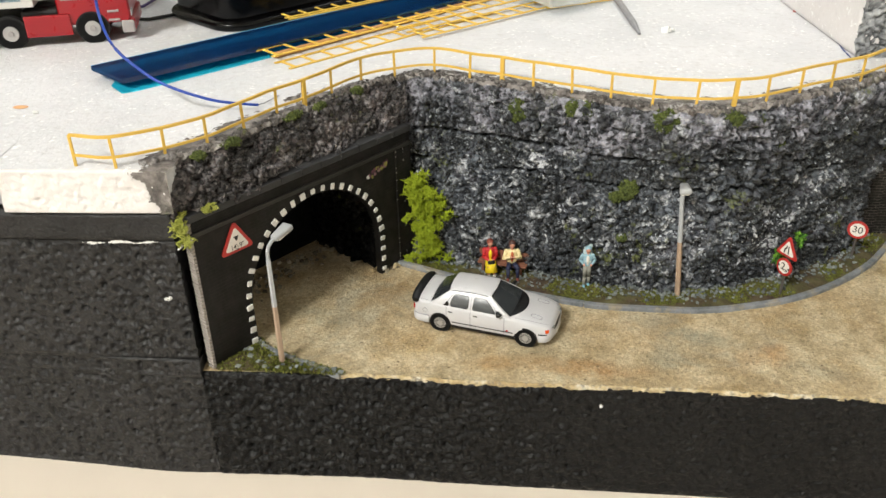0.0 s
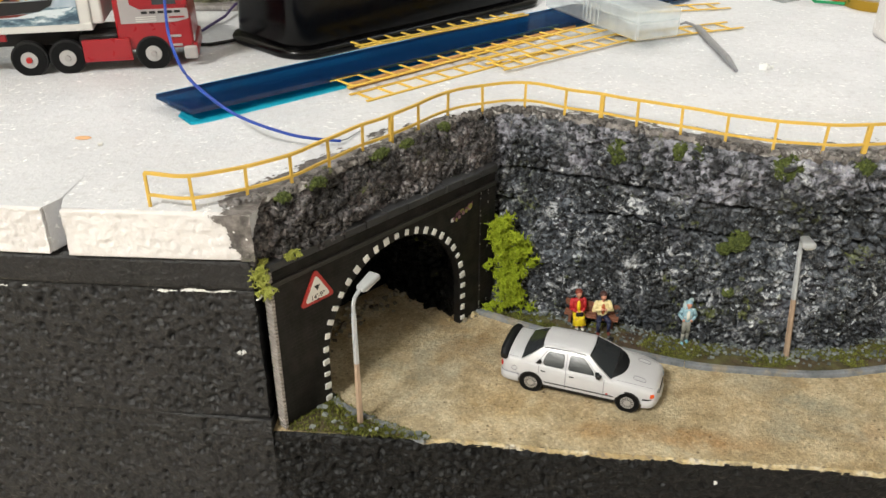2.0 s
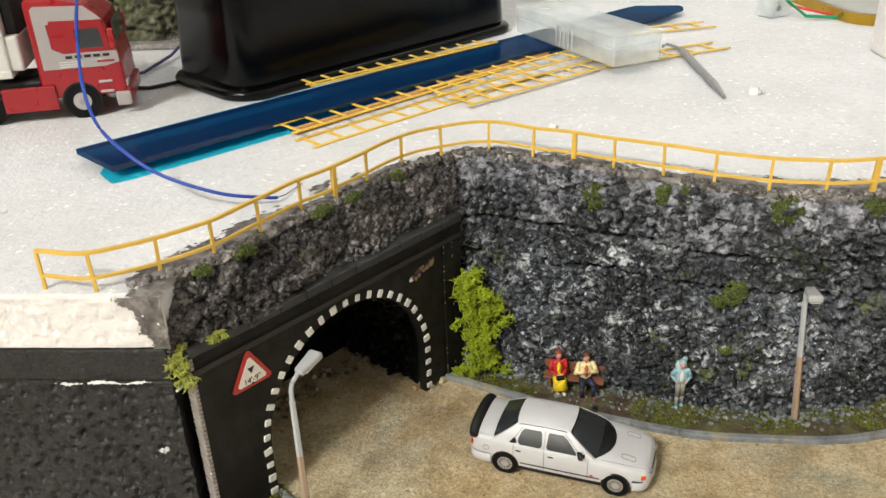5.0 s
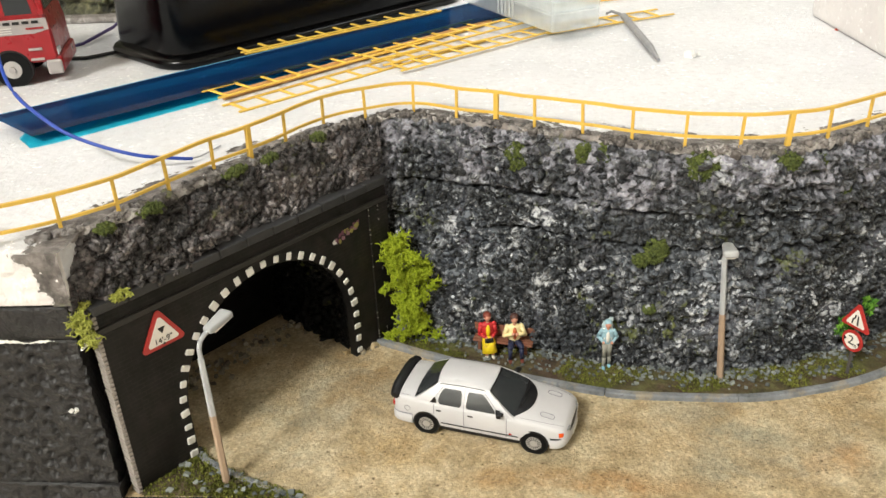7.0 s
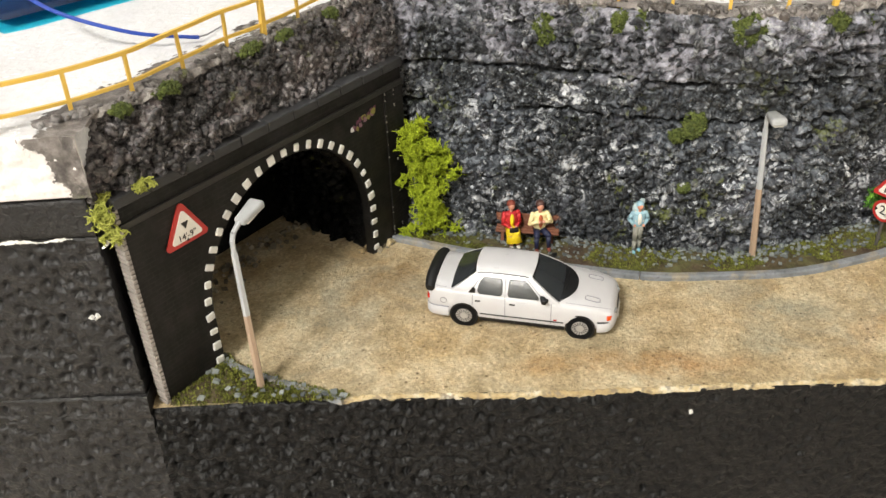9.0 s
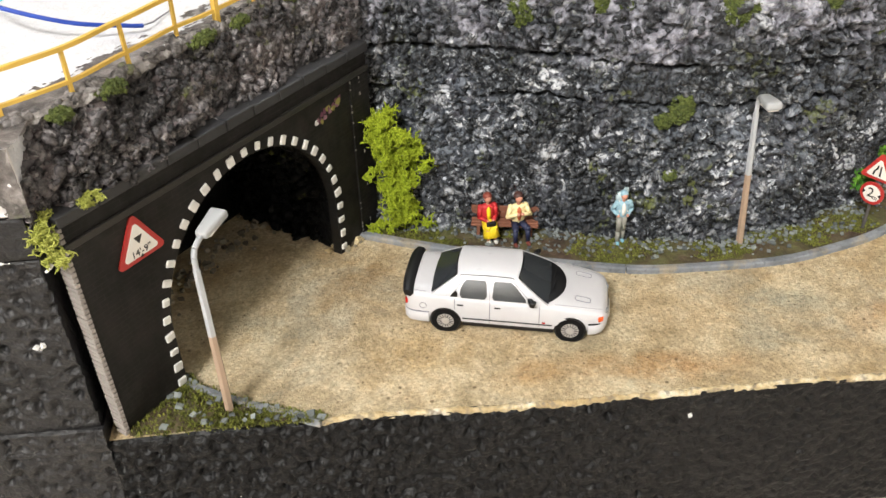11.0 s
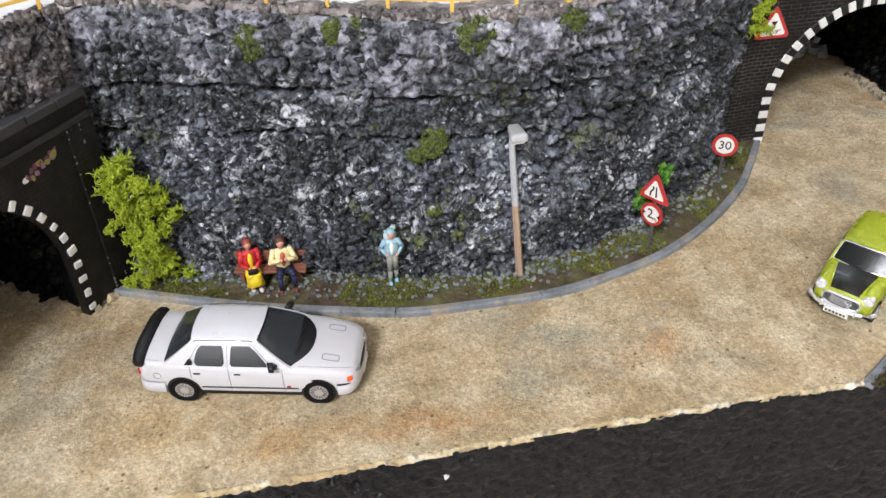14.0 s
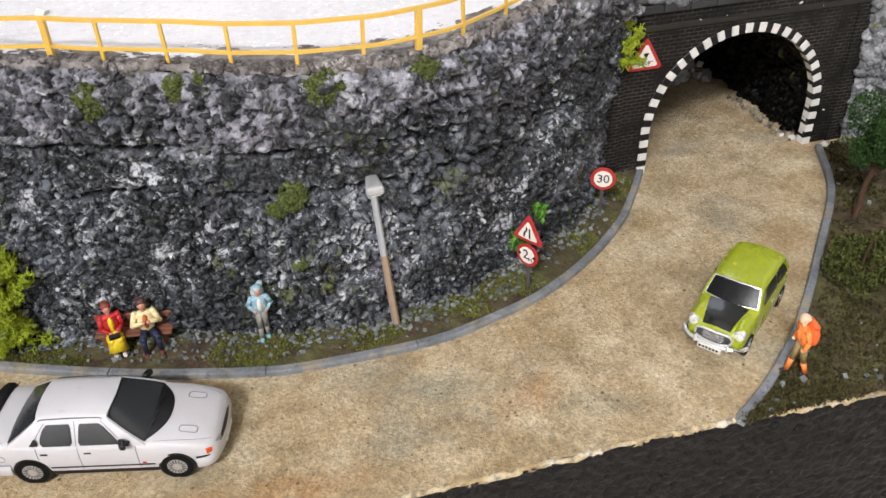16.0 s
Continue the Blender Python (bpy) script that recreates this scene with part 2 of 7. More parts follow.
M_FLOOR = plain("floor_paint", "85807a", 0.7, 0.1, 8.0)
M_YELLOW = plain("yellow_rail", "d6b04c", 0.45, 0.12)
M_YELLOW_PALE = plain("yellow_fret", "e0b94e", 0.45, 0.1)
M_WHITEPAINT = plain("white_marks", "d4d3cf", 0.6, 0.12, 1500.0)
M_BLACK = plain("black_marks", "0f0f10", 0.5, 0.2)
M_LEDGE = rock_material("painted_ledge", "3f3a38", "6e6865", "97918e", "cdcac7", 0.5)


def crust_material():
    n = Nodes("broken_foam_edge")
    base = n.ramp(n.noise(130.0, 5, 0.7), (0.42, "b09a70"), (0.53, "cdbc95"), (0.66, "e2dccd"))
    base = n.mix(n.ramp(n.noise(600.0, 4), (0.50, 0.0), (0.64, 0.75)), base, "7a7062")
    n.bump(n.noise(900.0, 5, 0.7), 0.9, 0.0009)
    return n.done(base, 0.85)


M_CRUST = crust_material()

# ---- mesh helpers: lengths in millimetres ----
MM = 0.001


def mesh_from(name, verts, faces):
    me = bpy.data.meshes.new(name)
    me.from_pydata([tuple(v) for v in (np.asarray(verts, float) * MM).tolist()], [], faces)
    me.validate()
    return me


def hang(ob, parent):
    if parent is not None:
        ob.parent = parent
    return ob


def smooth(me, on=True):
    me.polygons.foreach_set("use_smooth", [on] * len(me.polygons))


def part(name, bm, material, parent=None, label="", soft=False, m=None):
    """One mesh object from a bmesh in millimetres, under a thing."""
    me = bpy.data.meshes.new(name)
    if m is not None:
        bmesh.ops.transform(bm, matrix=m, verts=bm.verts)
    bmesh.ops.scale(bm, vec=(MM, MM, MM), verts=bm.verts)
    bmesh.ops.recalc_face_normals(bm, faces=bm.faces)
    bm.to_mesh(me)
    bm.free()
    me.materials.append(material)
    smooth(me, soft)
    if soft:
        me.set_sharp_from_angle(angle=radians(52))
    ob = hang(new(name, me), parent)
    if label:
        tagged(ob, label)
    return ob


def empty(name, x, y, z, turn=0.0, label="", category="", group="", kind=""):
    ob = new(name)
    ob.empty_display_size = 0.004
    ob.matrix_world = pose(x * MM, y * MM, z * MM, 0, 0, turn)
    return tagged(ob, label, category, group, kind)


def box(x0, y0, z0, x1, y1, z1, bevel=0.0, seg=2, bm=None):
    bm = bm or bmesh.new()
    made = bmesh.ops.create_cube(bm, size=1.0)["verts"]
    bmesh.ops.transform(bm, matrix=Matrix.Translation(((x0 + x1) / 2, (y0 + y1) / 2, (z0 + z1) / 2)) @ Matrix.Diagonal((x1 - x0, y1 - y0, z1 - z0, 1)), verts=made)
    if bevel:
        edges = list({e for v in made for e in v.link_edges})
        bmesh.ops.bevel(bm, geom=edges, offset=bevel, segments=seg, affect="EDGES", profile=0.5)
    return bm


def rod(a, b, r0, r1=None, seg=10, bm=None):
    """A round bar from a to b."""
    bm = bm or bmesh.new()
    a, b = Vector(a), Vector(b)
    made = bmesh.ops.create_cone(bm, cap_ends=True, segments=seg, radius1=r0, radius2=r0 if r1 is None else r1, depth=(b - a).length)["verts"]
    turn = (b - a).to_track_quat("Z", "Y").to_matrix().to_4x4()
    bmesh.ops.transform(bm, matrix=Matrix.Translation((a + b) / 2) @ turn, verts=made)
    return bm


def ball(c, r, bm=None, seg=12, stretch=(1, 1, 1), m=None):
    bm = bm or bmesh.new()
    made = bmesh.ops.create_uvsphere(bm, u_segments=seg, v_segments=max(6, seg * 2 // 3), radius=r)["verts"]
    mm = Matrix.Translation(c) @ (m or Matrix()) @ Matrix.Diagonal((*stretch, 1))
    bmesh.ops.transform(bm, matrix=mm, verts=made)
    return bm


def prism(outline, depth, bm=None, m=None):
    """A flat outline in x and z, pushed back along +y."""
    bm = bm or bmesh.new()
    front = [bm.verts.new((x, 0, z)) for x, z in outline]
    back = [bm.verts.new((x, depth, z)) for x, z in outline]
    n = len(outline)
    bm.faces.new(front)
    bm.faces.new(back[::-1])
    for i in range(n):
        j = (i + 1) % n
        bm.faces.new((front[i], back[i], back[j], front[j]))
    if m is not None:
        bmesh.ops.transform(bm, matrix=m, verts=front + back)
    return bm


def spline(points, step):
    """Even points on a smooth line through the given ones."""
    p = np.asarray(points, float)
    q = np.vstack([2 * p[0] - p[1], p, 2 * p[-1] - p[-2]])
    out = []
    for i in range(1, len(q) - 2):
        t = np.linspace(0, 1, 24, endpoint=False)[:, None]
        a, b, c, d = q[i - 1], q[i], q[i + 1], q[i + 2]
        out.append(0.5 * (2 * b + (c - a) * t + (2 * a - 5 * b + 4 * c - d) * t ** 2 + (3 * b - a - 3 * c + d) * t ** 3))
    line = np.vstack(out + [p[-1:]])
    run = np.r_[0, np.cumsum(np.linalg.norm(np.diff(line, axis=0), axis=1))]
    n = max(2, int(round(run[-1] / step)) + 1)
    at = np.linspace(0, run[-1], n)
    return np.stack([np.interp(at, run, line[:, k]) for k in range(line.shape[1])], 1)


def resample(line, n):
    run = np.r_[0, np.cumsum(np.linalg.norm(np.diff(line, axis=0), axis=1))]
    at = np.linspace(0, run[-1], n)
    return np.stack([np.interp(at, run, line[:, k]) for k in range(line.shape[1])], 1)


def shift_line(line, d):
    """The line in plan, moved to its right by d."""
    t = np.gradient(line[:, :2], axis=0)
    t /= np.linalg.norm(t, axis=1)[:, None] + 1e-9
    out = line.copy()
    out[:, 0] += t[:, 1] * d
    out[:, 1] -= t[:, 0] * d
    return out


def hashed(i, j, seed):
    h = np.sin(i * 127.1 + j * 311.7 + seed * 74.7) * 43758.5453
    return h - np.floor(h)


def cells(u, v, size, seed, tilt=False):
    """Distances to the nearest and next of scattered centres, and a random number (or a random slope) for the nearest."""
    x, y = u / size, v / size
    i0, j0 = np.floor(x), np.floor(y)
    f1, f2, rid, sx, sy = np.full(x.shape, 9.0), np.full(x.shape, 9.0), np.zeros(x.shape), np.zeros(x.shape), np.zeros(x.shape)
    for di in (-1, 0, 1):
        for dj in (-1, 0, 1):
            i, j = i0 + di, j0 + dj
            ox, oy = x - i - hashed(i, j, seed), y - j - hashed(i, j, seed + 3)
            d = np.hypot(ox, oy)
            near = d < f1
            f2 = np.where(near, f1, np.minimum(f2, d))
            rid = np.where(near, hashed(i, j, seed + 7), rid)
            sx, sy = np.where(near, ox, sx), np.where(near, oy, sy)
            f1 = np.where(near, d, f1)
    if tilt:
        a = rid * 37.7
        return f1, f2, rid, sx * np.cos(a) + sy * np.sin(a)
    return f1, f2, rid


def soft_noise(u, v, size, seed):
    x, y = u / size, v / size
    i, j = np.floor(x), np.floor(y)
    a, b = x - i, y - j
    a, b = a * a * (3 - 2 * a), b * b * (3 - 2 * b)
    top = hashed(i, j, seed) * (1 - a) + hashed(i + 1, j, seed) * a
    low = hashed(i, j + 1, seed) * (1 - a) + hashed(i + 1, j + 1, seed) * a
    return top * (1 - b) + low * b - 0.5


def grid_normals(p):
    du, dv = np.gradient(p, axis=0), np.gradient(p, axis=1)
    n = np.cross(du, dv)
    return n / (np.linalg.norm(n, axis=2)[..., None] + 1e-9)


def grid_faces(n, m, start=0):
    a = (np.arange(n - 1)[:, None] * m + np.arange(m - 1)[None, :]).ravel() + start
    return np.stack([a, a + m, a + m + 1, a + 1], 1).tolist()


def sheet(name, p, material, parent=None, soft=True):
    """A mesh from a grid of places."""
    n, m = p.shape[:2]
    me = mesh_from(name, p.reshape(-1, 3), grid_faces(n, m))
    me.materials.append(material)
    smooth(me, soft)
    return hang(new(name, me), parent)


def rock_relief(u, v, seed, size=2.6, deep=1.5):
    """Glued crumbs in millimetres: round grains of two sizes on a broken, layered face."""
    w = 1.5 * soft_noise(u, v, 3.1, seed + 40) + 0.5 * soft_noise(u, v, 1.2, seed + 41)
    q = 1.5 * soft_noise(u, v, 2.7, seed + 42) + 0.5 * soft_noise(u, v, 1.1, seed + 43)
    f1, _, rid, slope = cells(u + w, v * 1.15 + q, size, seed, True)
    g1, _, gid, _ = cells(u + 0.4 * q, v * 1.1 + 0.4 * w, size * 0.62, seed + 11, True)
    h1, h2, hid, hslope = cells(u + 2 * w, v * 1.7 + 2 * q, size * 3.2, seed + 23, True)
    flat = np.clip(0.75 + 2.2 * soft_noise(u, v * 1.5, 13.0, seed + 9), 0.4, 1.15)
    dome = np.sqrt(np.clip(1.0 - (f1 / 0.62) ** 2, 0, 1))
    small = np.sqrt(np.clip(1.0 - (g1 / 0.62) ** 2, 0, 1))
    d = deep * flat * (1.0 * dome * (0.35 + 0.9 * rid) + 0.35 * (rid - 0.5) + 0.25 * slope)
    d += deep * 0.55 * (0.5 + 0.5 * flat) * small * (0.3 + gid)
    d += deep * (0.85 * (hid - 0.5) + 0.75 * hslope - 0.5 * np.clip(0.07 - (h2 - h1), 0, 1) / 0.07 * (hid > 0.5))
    d += deep * 1.4 * soft_noise(u, v, 19.0, seed + 5) + 0.35 * soft_noise(u, v, 0.8, seed + 6)
    return d - 0.5 * deep


# ---- plan of the model, millimetres ----
FRONT = [(-190, 287), (-115, 279), (-60, 272.5), (-33, 271), (10, 269.5), (50, 266.3), (90, 263.6), (140, 260.2), (191, 256), (226, 250.5), (330, 236)]
RAIL = [(-64.5, 274.5), (-52, 272.8), (-39.5, 279.8), (-29.2, 288.5), (-20.6, 300.5), (-12.5, 313), (-4.8, 322), (3, 332.7), (12, 345.5), (23.7, 353.6), (38.3, 356.8), (51.5, 350),
        (63.2, 345.2), (74, 338.8), (87, 332.4), (99.5, 326), (112.6, 320.6), (126.3, 317.6), (138.9, 318.4), (150.6, 321.6), (163.9, 328.6), (177.4, 335.8), (190.1, 342.1), (203, 351.5)]
KERB = [(22, 340), (38, 331.5), (59, 321.5), (77, 314.5), (96, 308.3), (114, 306), (135, 304.8), (152, 307.3), (171, 312.5), (191, 323), (208.5, 336.5), (220, 349), (229, 360)]
BASE = [(25, 349), (40, 342.5), (61, 336), (78, 331.5), (93, 327), (112, 320.5), (128, 318.3), (146, 321), (166, 328), (188, 338), (203, 351), (211, 366)]
KERB_RIGHT = [(191, 256), (207, 265), (227, 280), (254, 305), (278, 329), (293, 353)]
KERB_LEFT = [(-23, 288), (-16, 283), (-6, 277), (9, 269.8)]
BOARD_TOP, BOARD_LOW, TABLE_Z = 73.5, 60.0, -46.0

# ---- setting ----


def build_room():
    def slab(name, b, material):
        return tagged(part(name, box(*b), material), "plain painted " + name.split("_")[0] + " of the workshop", name.split("_")[0], kind="structure")
    slab("floor", (-2000, -2500, -920, 2000, 2000, -900), M_FLOOR)
    slab("ceiling", (-2000, -2500, 2800, 2000, 2000, 2820), M_WALLPAINT)
    slab("wall_north", (-2000, 2000, -900, 2000, 2020, 2800), M_WALLPAINT)
    slab("wall_south", (-2000, -2520, -900, 2000, -2500, 2800), M_WALLPAINT)
    slab("wall_east", (2000, -2520, -900, 2020, 2020, 2800), M_WALLPAINT)
    slab("wall_west", (-2020, -2520, -900, -2000, 2020, 2800), M_WALLPAINT)
    table = empty("table", 0, 0, TABLE_Z, 0, "pale cream table top under the model", "table")
    part("tabletop", box(-700, -150, -25, 900, 900, 0, 2.0), M_TABLE, table)
    for x, y in ((-660, -110), (860, -110), (-660, 860), (860, 860)):
        part("leg", box(x - 25, y - 25, -854, x + 25, y + 25, -25, 2), M_TABLE, table)


def foam_wall(name, line, z0, z1, material, depth, seed, step=0.65, dent=0.9, calm=None, bead=1.0, joint=None):
    """A foam slab whose front has the dents of cut beads; the line is its front in plan."""
    line = spline(line, step)
    m = max(3, int((z1 - z0) / step) + 1)
    n = len(line)
    p = np.zeros((n, m, 3))
    p[:, :, :2] = line[:, None, :]
    z = np.linspace(z0, z1, m)
    p[:, :, 2] = z[None, :]
    u, v = np.meshgrid(np.arange(n) * step, z, indexing="ij")
    f1, _, rid = cells(u, v, 2.3, seed)
    g1, _, gid = cells(u, v, 6.5, seed + 4)
    dome = np.sqrt(np.clip(1.0 - (f1 / 0.62) ** 2, 0, 1))
    h1, _, hid = cells(u + 0.8 * soft_noise(u, v, 1.7, seed + 8), v * 0.85 + 0.8 * soft_noise(u, v, 1.9, seed + 9), 2.6, seed + 6)
    pit = np.clip(1 - h1 / (0.22 + 0.3 * hid), 0, 1) ** 0.6
    d = bead * dent * (0.95 * dome * (0.5 + 0.6 * rid)) - (1.15 - 0.9 * min(bead, 1.0)) * dent * pit * (hid > 0.25)
    d += -1.5 * dent * np.clip(1 - g1 * 5.5, 0, 1) * (gid > 0.55) + 1.2 * soft_noise(u, v, 22, seed) + 0.7 * soft_noise(u, v, 5, seed + 1) + (0.35 + 0.4 * min(bead, 1.0)) * dent * soft_noise(u, v * 1.4, 1.9, seed + 2)
    if joint is not None:
        seam = joint + 2.5 * soft_noise(v, v * 0, 7, seed + 31) + 1.4 * soft_noise(v, v * 0, 2.2, seed + 32)
        d -= 1.3 * np.exp(-((p[..., 0] - seam) / 0.45) ** 2) * (0.6 + 0.8 * soft_noise(v, v * 0, 4, seed + 33))
    if calm:
        d *= np.interp(line[:, 0], calm[0], calm[1])[:, None]
    d *= np.clip(np.minimum(v - z0, z1 - v) / 1.5, 0.15, 1)
    nrm = grid_normals(p)
    p += nrm * d[..., None]
    verts = p.reshape(-1, 3).tolist()
    faces = grid_faces(n, m)
    k = len(verts)
    back = [(*(line[0] + (0, depth)), z0), (*(line[0] + (0, depth)), z1), (*(line[-1] + (0, depth)), z0), (*(line[-1] + (0, depth)), z1)]
    verts += back
    lo = [i * m for i in range(n)]
    hi = [i * m + m - 1 for i in range(n)]
    faces += [hi + [k + 3, k + 1], lo[::-1] + [k, k + 2], [k, k + 1] + list(range(m - 1, -1, -1)), [k + 3, k + 2] + list(range((n - 1) * m, n * m)), [k + 1, k, k + 2, k + 3][::-1]]
    me = mesh_from(name, verts, faces)
    me.materials.append(material)
    smooth(me)
    return new(name, me)


def build_base():
    right = [q for q in FRONT if q[0] > -34]
    lower = foam_wall("foam_base", [(-38.2, 271.2)] + right, TABLE_Z, -0.6, M_BLACKFOAM_BASE, 330, 3, 0.5, 1.6, ((-60, 30, 100), (1.0, 0.9, 0.35)), 1.0)
    tagged(lower, "black painted foam slab carrying the road", "foam base", kind="structure")
    lower = foam_wall("foam_base", [(-190, 287), (-115, 279), (-60, 272.3), (-38.4, 271.4)], TABLE_Z, -0.6, M_BLACKFOAM, 330, 5, 0.5, 1.2, None, 0.35, -58.5)
    tagged(lower, "dull black painted foam slab with a ragged joint", "foam base", kind="structure")
    left = foam_wall("foam_block_left", [(-190, 283), (-115, 275.5), (-70, 273), (-38.5, 271.5)], 5.0, 49.5, M_BLACKFOAM, 12, 9, 0.45, 1.15, None, 0.2)
    tagged(left, "black painted foam wall with dents beside the tunnel", "foam block", kind="structure")
    low = foam_wall("foam_base_left", [(-190, 286.2), (-115, 278.2), (-60, 271.8), (-38, 270.6)], -2.0, 4.7, M_BLACKFOAM, 12, 19, 0.45, 1.15, None, 0.25, -58.5)
    tagged(low, "black painted foam slab below the foam wall", "foam base", kind="structure")
    strip = foam_wall("foam_strip", [(-190, 282), (-115, 274.5), (-70, 272), (-38.5, 270.8)], 50.2, 58.8, M_BLACKFOAM, 12, 14, 1.2, 0.3)
    tagged(strip, "dark smooth foam strip under the white board", "foam strip", kind="structure")


def ground_sheet(name, line_a, line_b, material, n, m, z=0.0, lump=0.0, seed=1):
    a, b = resample(np.asarray(line_a, float), n), resample(np.asarray(line_b, float), n)
    t = np.linspace(0, 1, m)[None, :, None]
    p = np.zeros((n, m, 3))
    p[:, :, :2] = a[:, None, :] * (1 - t) + b[:, None, :] * t
    p[:, :, 2] = z + lump * (soft_noise(p[..., 0], p[..., 1], 9, seed) + 0.6 * soft_noise(p[..., 0], p[..., 1], 3, seed + 1))
    ob = sheet(name, p, material)
    return ob


def build_road():
    front = spline(FRONT, 2.0)
    front = front[front[:, 0] > -42]
    rag = front.copy()
    rag[:, 1] += 0.4 + 1.0 * np.abs(soft_noise(front[:, 0], front[:, 0] * 0, 5.0, 4))
    back = np.stack([np.linspace(-120, 330, len(rag)), np.full(len(rag), 470.0)], 1)
    road = ground_sheet("road", rag, back, M_ROAD, 220, 110, 0.0, 0.12, 5)
    tagged(road, "sandy textured model road with grey and rusty stains", "road", kind="structure")
    # broken pale edge of the foam along the road
    a = spline(FRONT, 0.35)
    a = a[(a[:, 0] > 8) & (a[:, 0] < 300)]
    n = len(a)
    s = np.arange(n) * 0.35
    prof = np.array([(-0.1, -1.2), (-0.2, -0.5), (0.0, 0.05), (0.25, 0.24), (0.6, 0.24), (1.1, -0.15)])
    p = np.zeros((n, len(prof), 3))
    for k, (d, z) in enumerate(prof):
        jag = 0.5 * soft_noise(s, s * 0 + k * 1.7, 1.6, 31) + 0.8 * soft_noise(s, s * 0, 9, 32) + 0.3 * soft_noise(s, s * 0, 2, 35) + 0.35 * soft_noise(s, s * 0 + k * 1.3, 0.6, 34)
        q = shift_line(a, -(d + jag))
        p[:, k, :2] = q
        p[:, k, 2] = z + 0.45 * soft_noise(s, s * 0 + k * 1.9, 1.2, 33)
    edge = sheet("road_edge", p, M_CRUST)
    tagged(edge, "broken pale crust along the cut road edge", "road edge", kind="structure")


def build_board():
    """The white foam board on top, cut along the cliff."""
    rail = spline(RAIL, 3.0)
    inner = shift_line(rail, -1.5)
    inner = inner[inner[:, 0] > -38]
    front = [(-88.2, 273.0), (-60, 272.2), (-38.5, 271.8)]
    right = front + [tuple(q) for q in inner] + [(215, 366), (250, 372), (340, 372), (340, 900), (-90.8, 900), (-90.8, 296), (-90.3, 279)]
    left = [(-260, 281), (-190, 278), (-115, 274.6), (-93.2, 273.4), (-90.8, 279), (-90.8, 296), (-90.8, 900), (-260, 900)]
    for outline, label in ((right, "white polystyrene board with a beaded surface"), (left, "white polystyrene board with a torn end")):
        bm = bmesh.new()
        top = [bm.verts.new((x, y, BOARD_TOP)) for x, y in outline]
        low = [bm.verts.new((x, y, BOARD_LOW)) for x, y in outline]
        bm.faces.new(top)
        bm.faces.new(low[::-1])
        for i in range(len(outline)):
            j = (i + 1) % len(outline)
            bm.faces.new((top[i], low[i], low[j], top[j]))
        tagged(part("foam_board", bm, M_WHITEFOAM), label, "foam board", kind="structure")
    for line, seed in (([(-260, 279.4), (-190, 276.4), (-115, 273), (-93.6, 271.8)], 25), ([(-88.0, 271.2), (-60, 270.4), (-37.6, 270.1)], 26)):
        tagged(foam_wall("foam_board_edge", line, BOARD_LOW, BOARD_TOP - 0.1, M_LITFOAM, 2.6, seed, 0.4, 0.42), "torn beaded edge of the white polystyrene board", "foam board", kind="structure")


def band(name, low, high, z0, z1, seed, material, n_step=0.4, bulge=0.0, deep=1.5, size=2.6, crack=None, label="", crumbs=None):
    """A rock face between a low and a high line in plan."""
    n = int(np.linalg.norm(np.diff(low, axis=0), axis=1).sum() / n_step)
    a, b = resample(low, n), resample(high, n)
    m = int((z1 - z0) / n_step) + 6
    t = np.linspace(0, 1, m)
    p = np.zeros((n, m, 3))
    p[:, :, :2] = a[:, None, :] * (1 - t)[None, :, None] + b[:, None, :] * t[None, :, None]
    p[:, :, 2] = z0 + (z1 - z0) * t[None, :]
    u, v = np.meshgrid(np.arange(n) * n_step, t * (z1 - z0) + np.linspace(0, 1, m) * 0, indexing="ij")
    d = rock_relief(u, v, seed, size, deep) + bulge * np.sin(np.pi * t)[None, :]
    if crack:
        bare = np.zeros(u.shape, bool)
        for k, (height, share) in enumerate(crack):
            line = height + 2.2 * soft_noise(u, v * 0, 14, seed + 2 + k) + 0.8 * soft_noise(u, v * 0, 3, seed + 3 + k)
            run = soft_noise(u, v * 0, 25, seed + 6 + k) > share
            d -= 2.6 * np.exp(-((v - line) / 0.62) ** 2) * run
            d += (1.3 if k == 0 else 0.4) * (v > line)
            bare |= (np.abs(v - line) < 0.95) & run
    edge = np.clip((1 - t) * m * n_step / 3.0, 0, 1)[None, :]
    d = d * (0.35 + 0.65 * edge)
    p += grid_normals(p) * d[..., None]
    ob = tagged(sheet(name, p, material), label, "rock face", kind="structure")
    if crumbs:
        grains(p, crumbs[0], ob, seed + 60, *crumbs[1:], bare=bare if crack else None)
    return ob


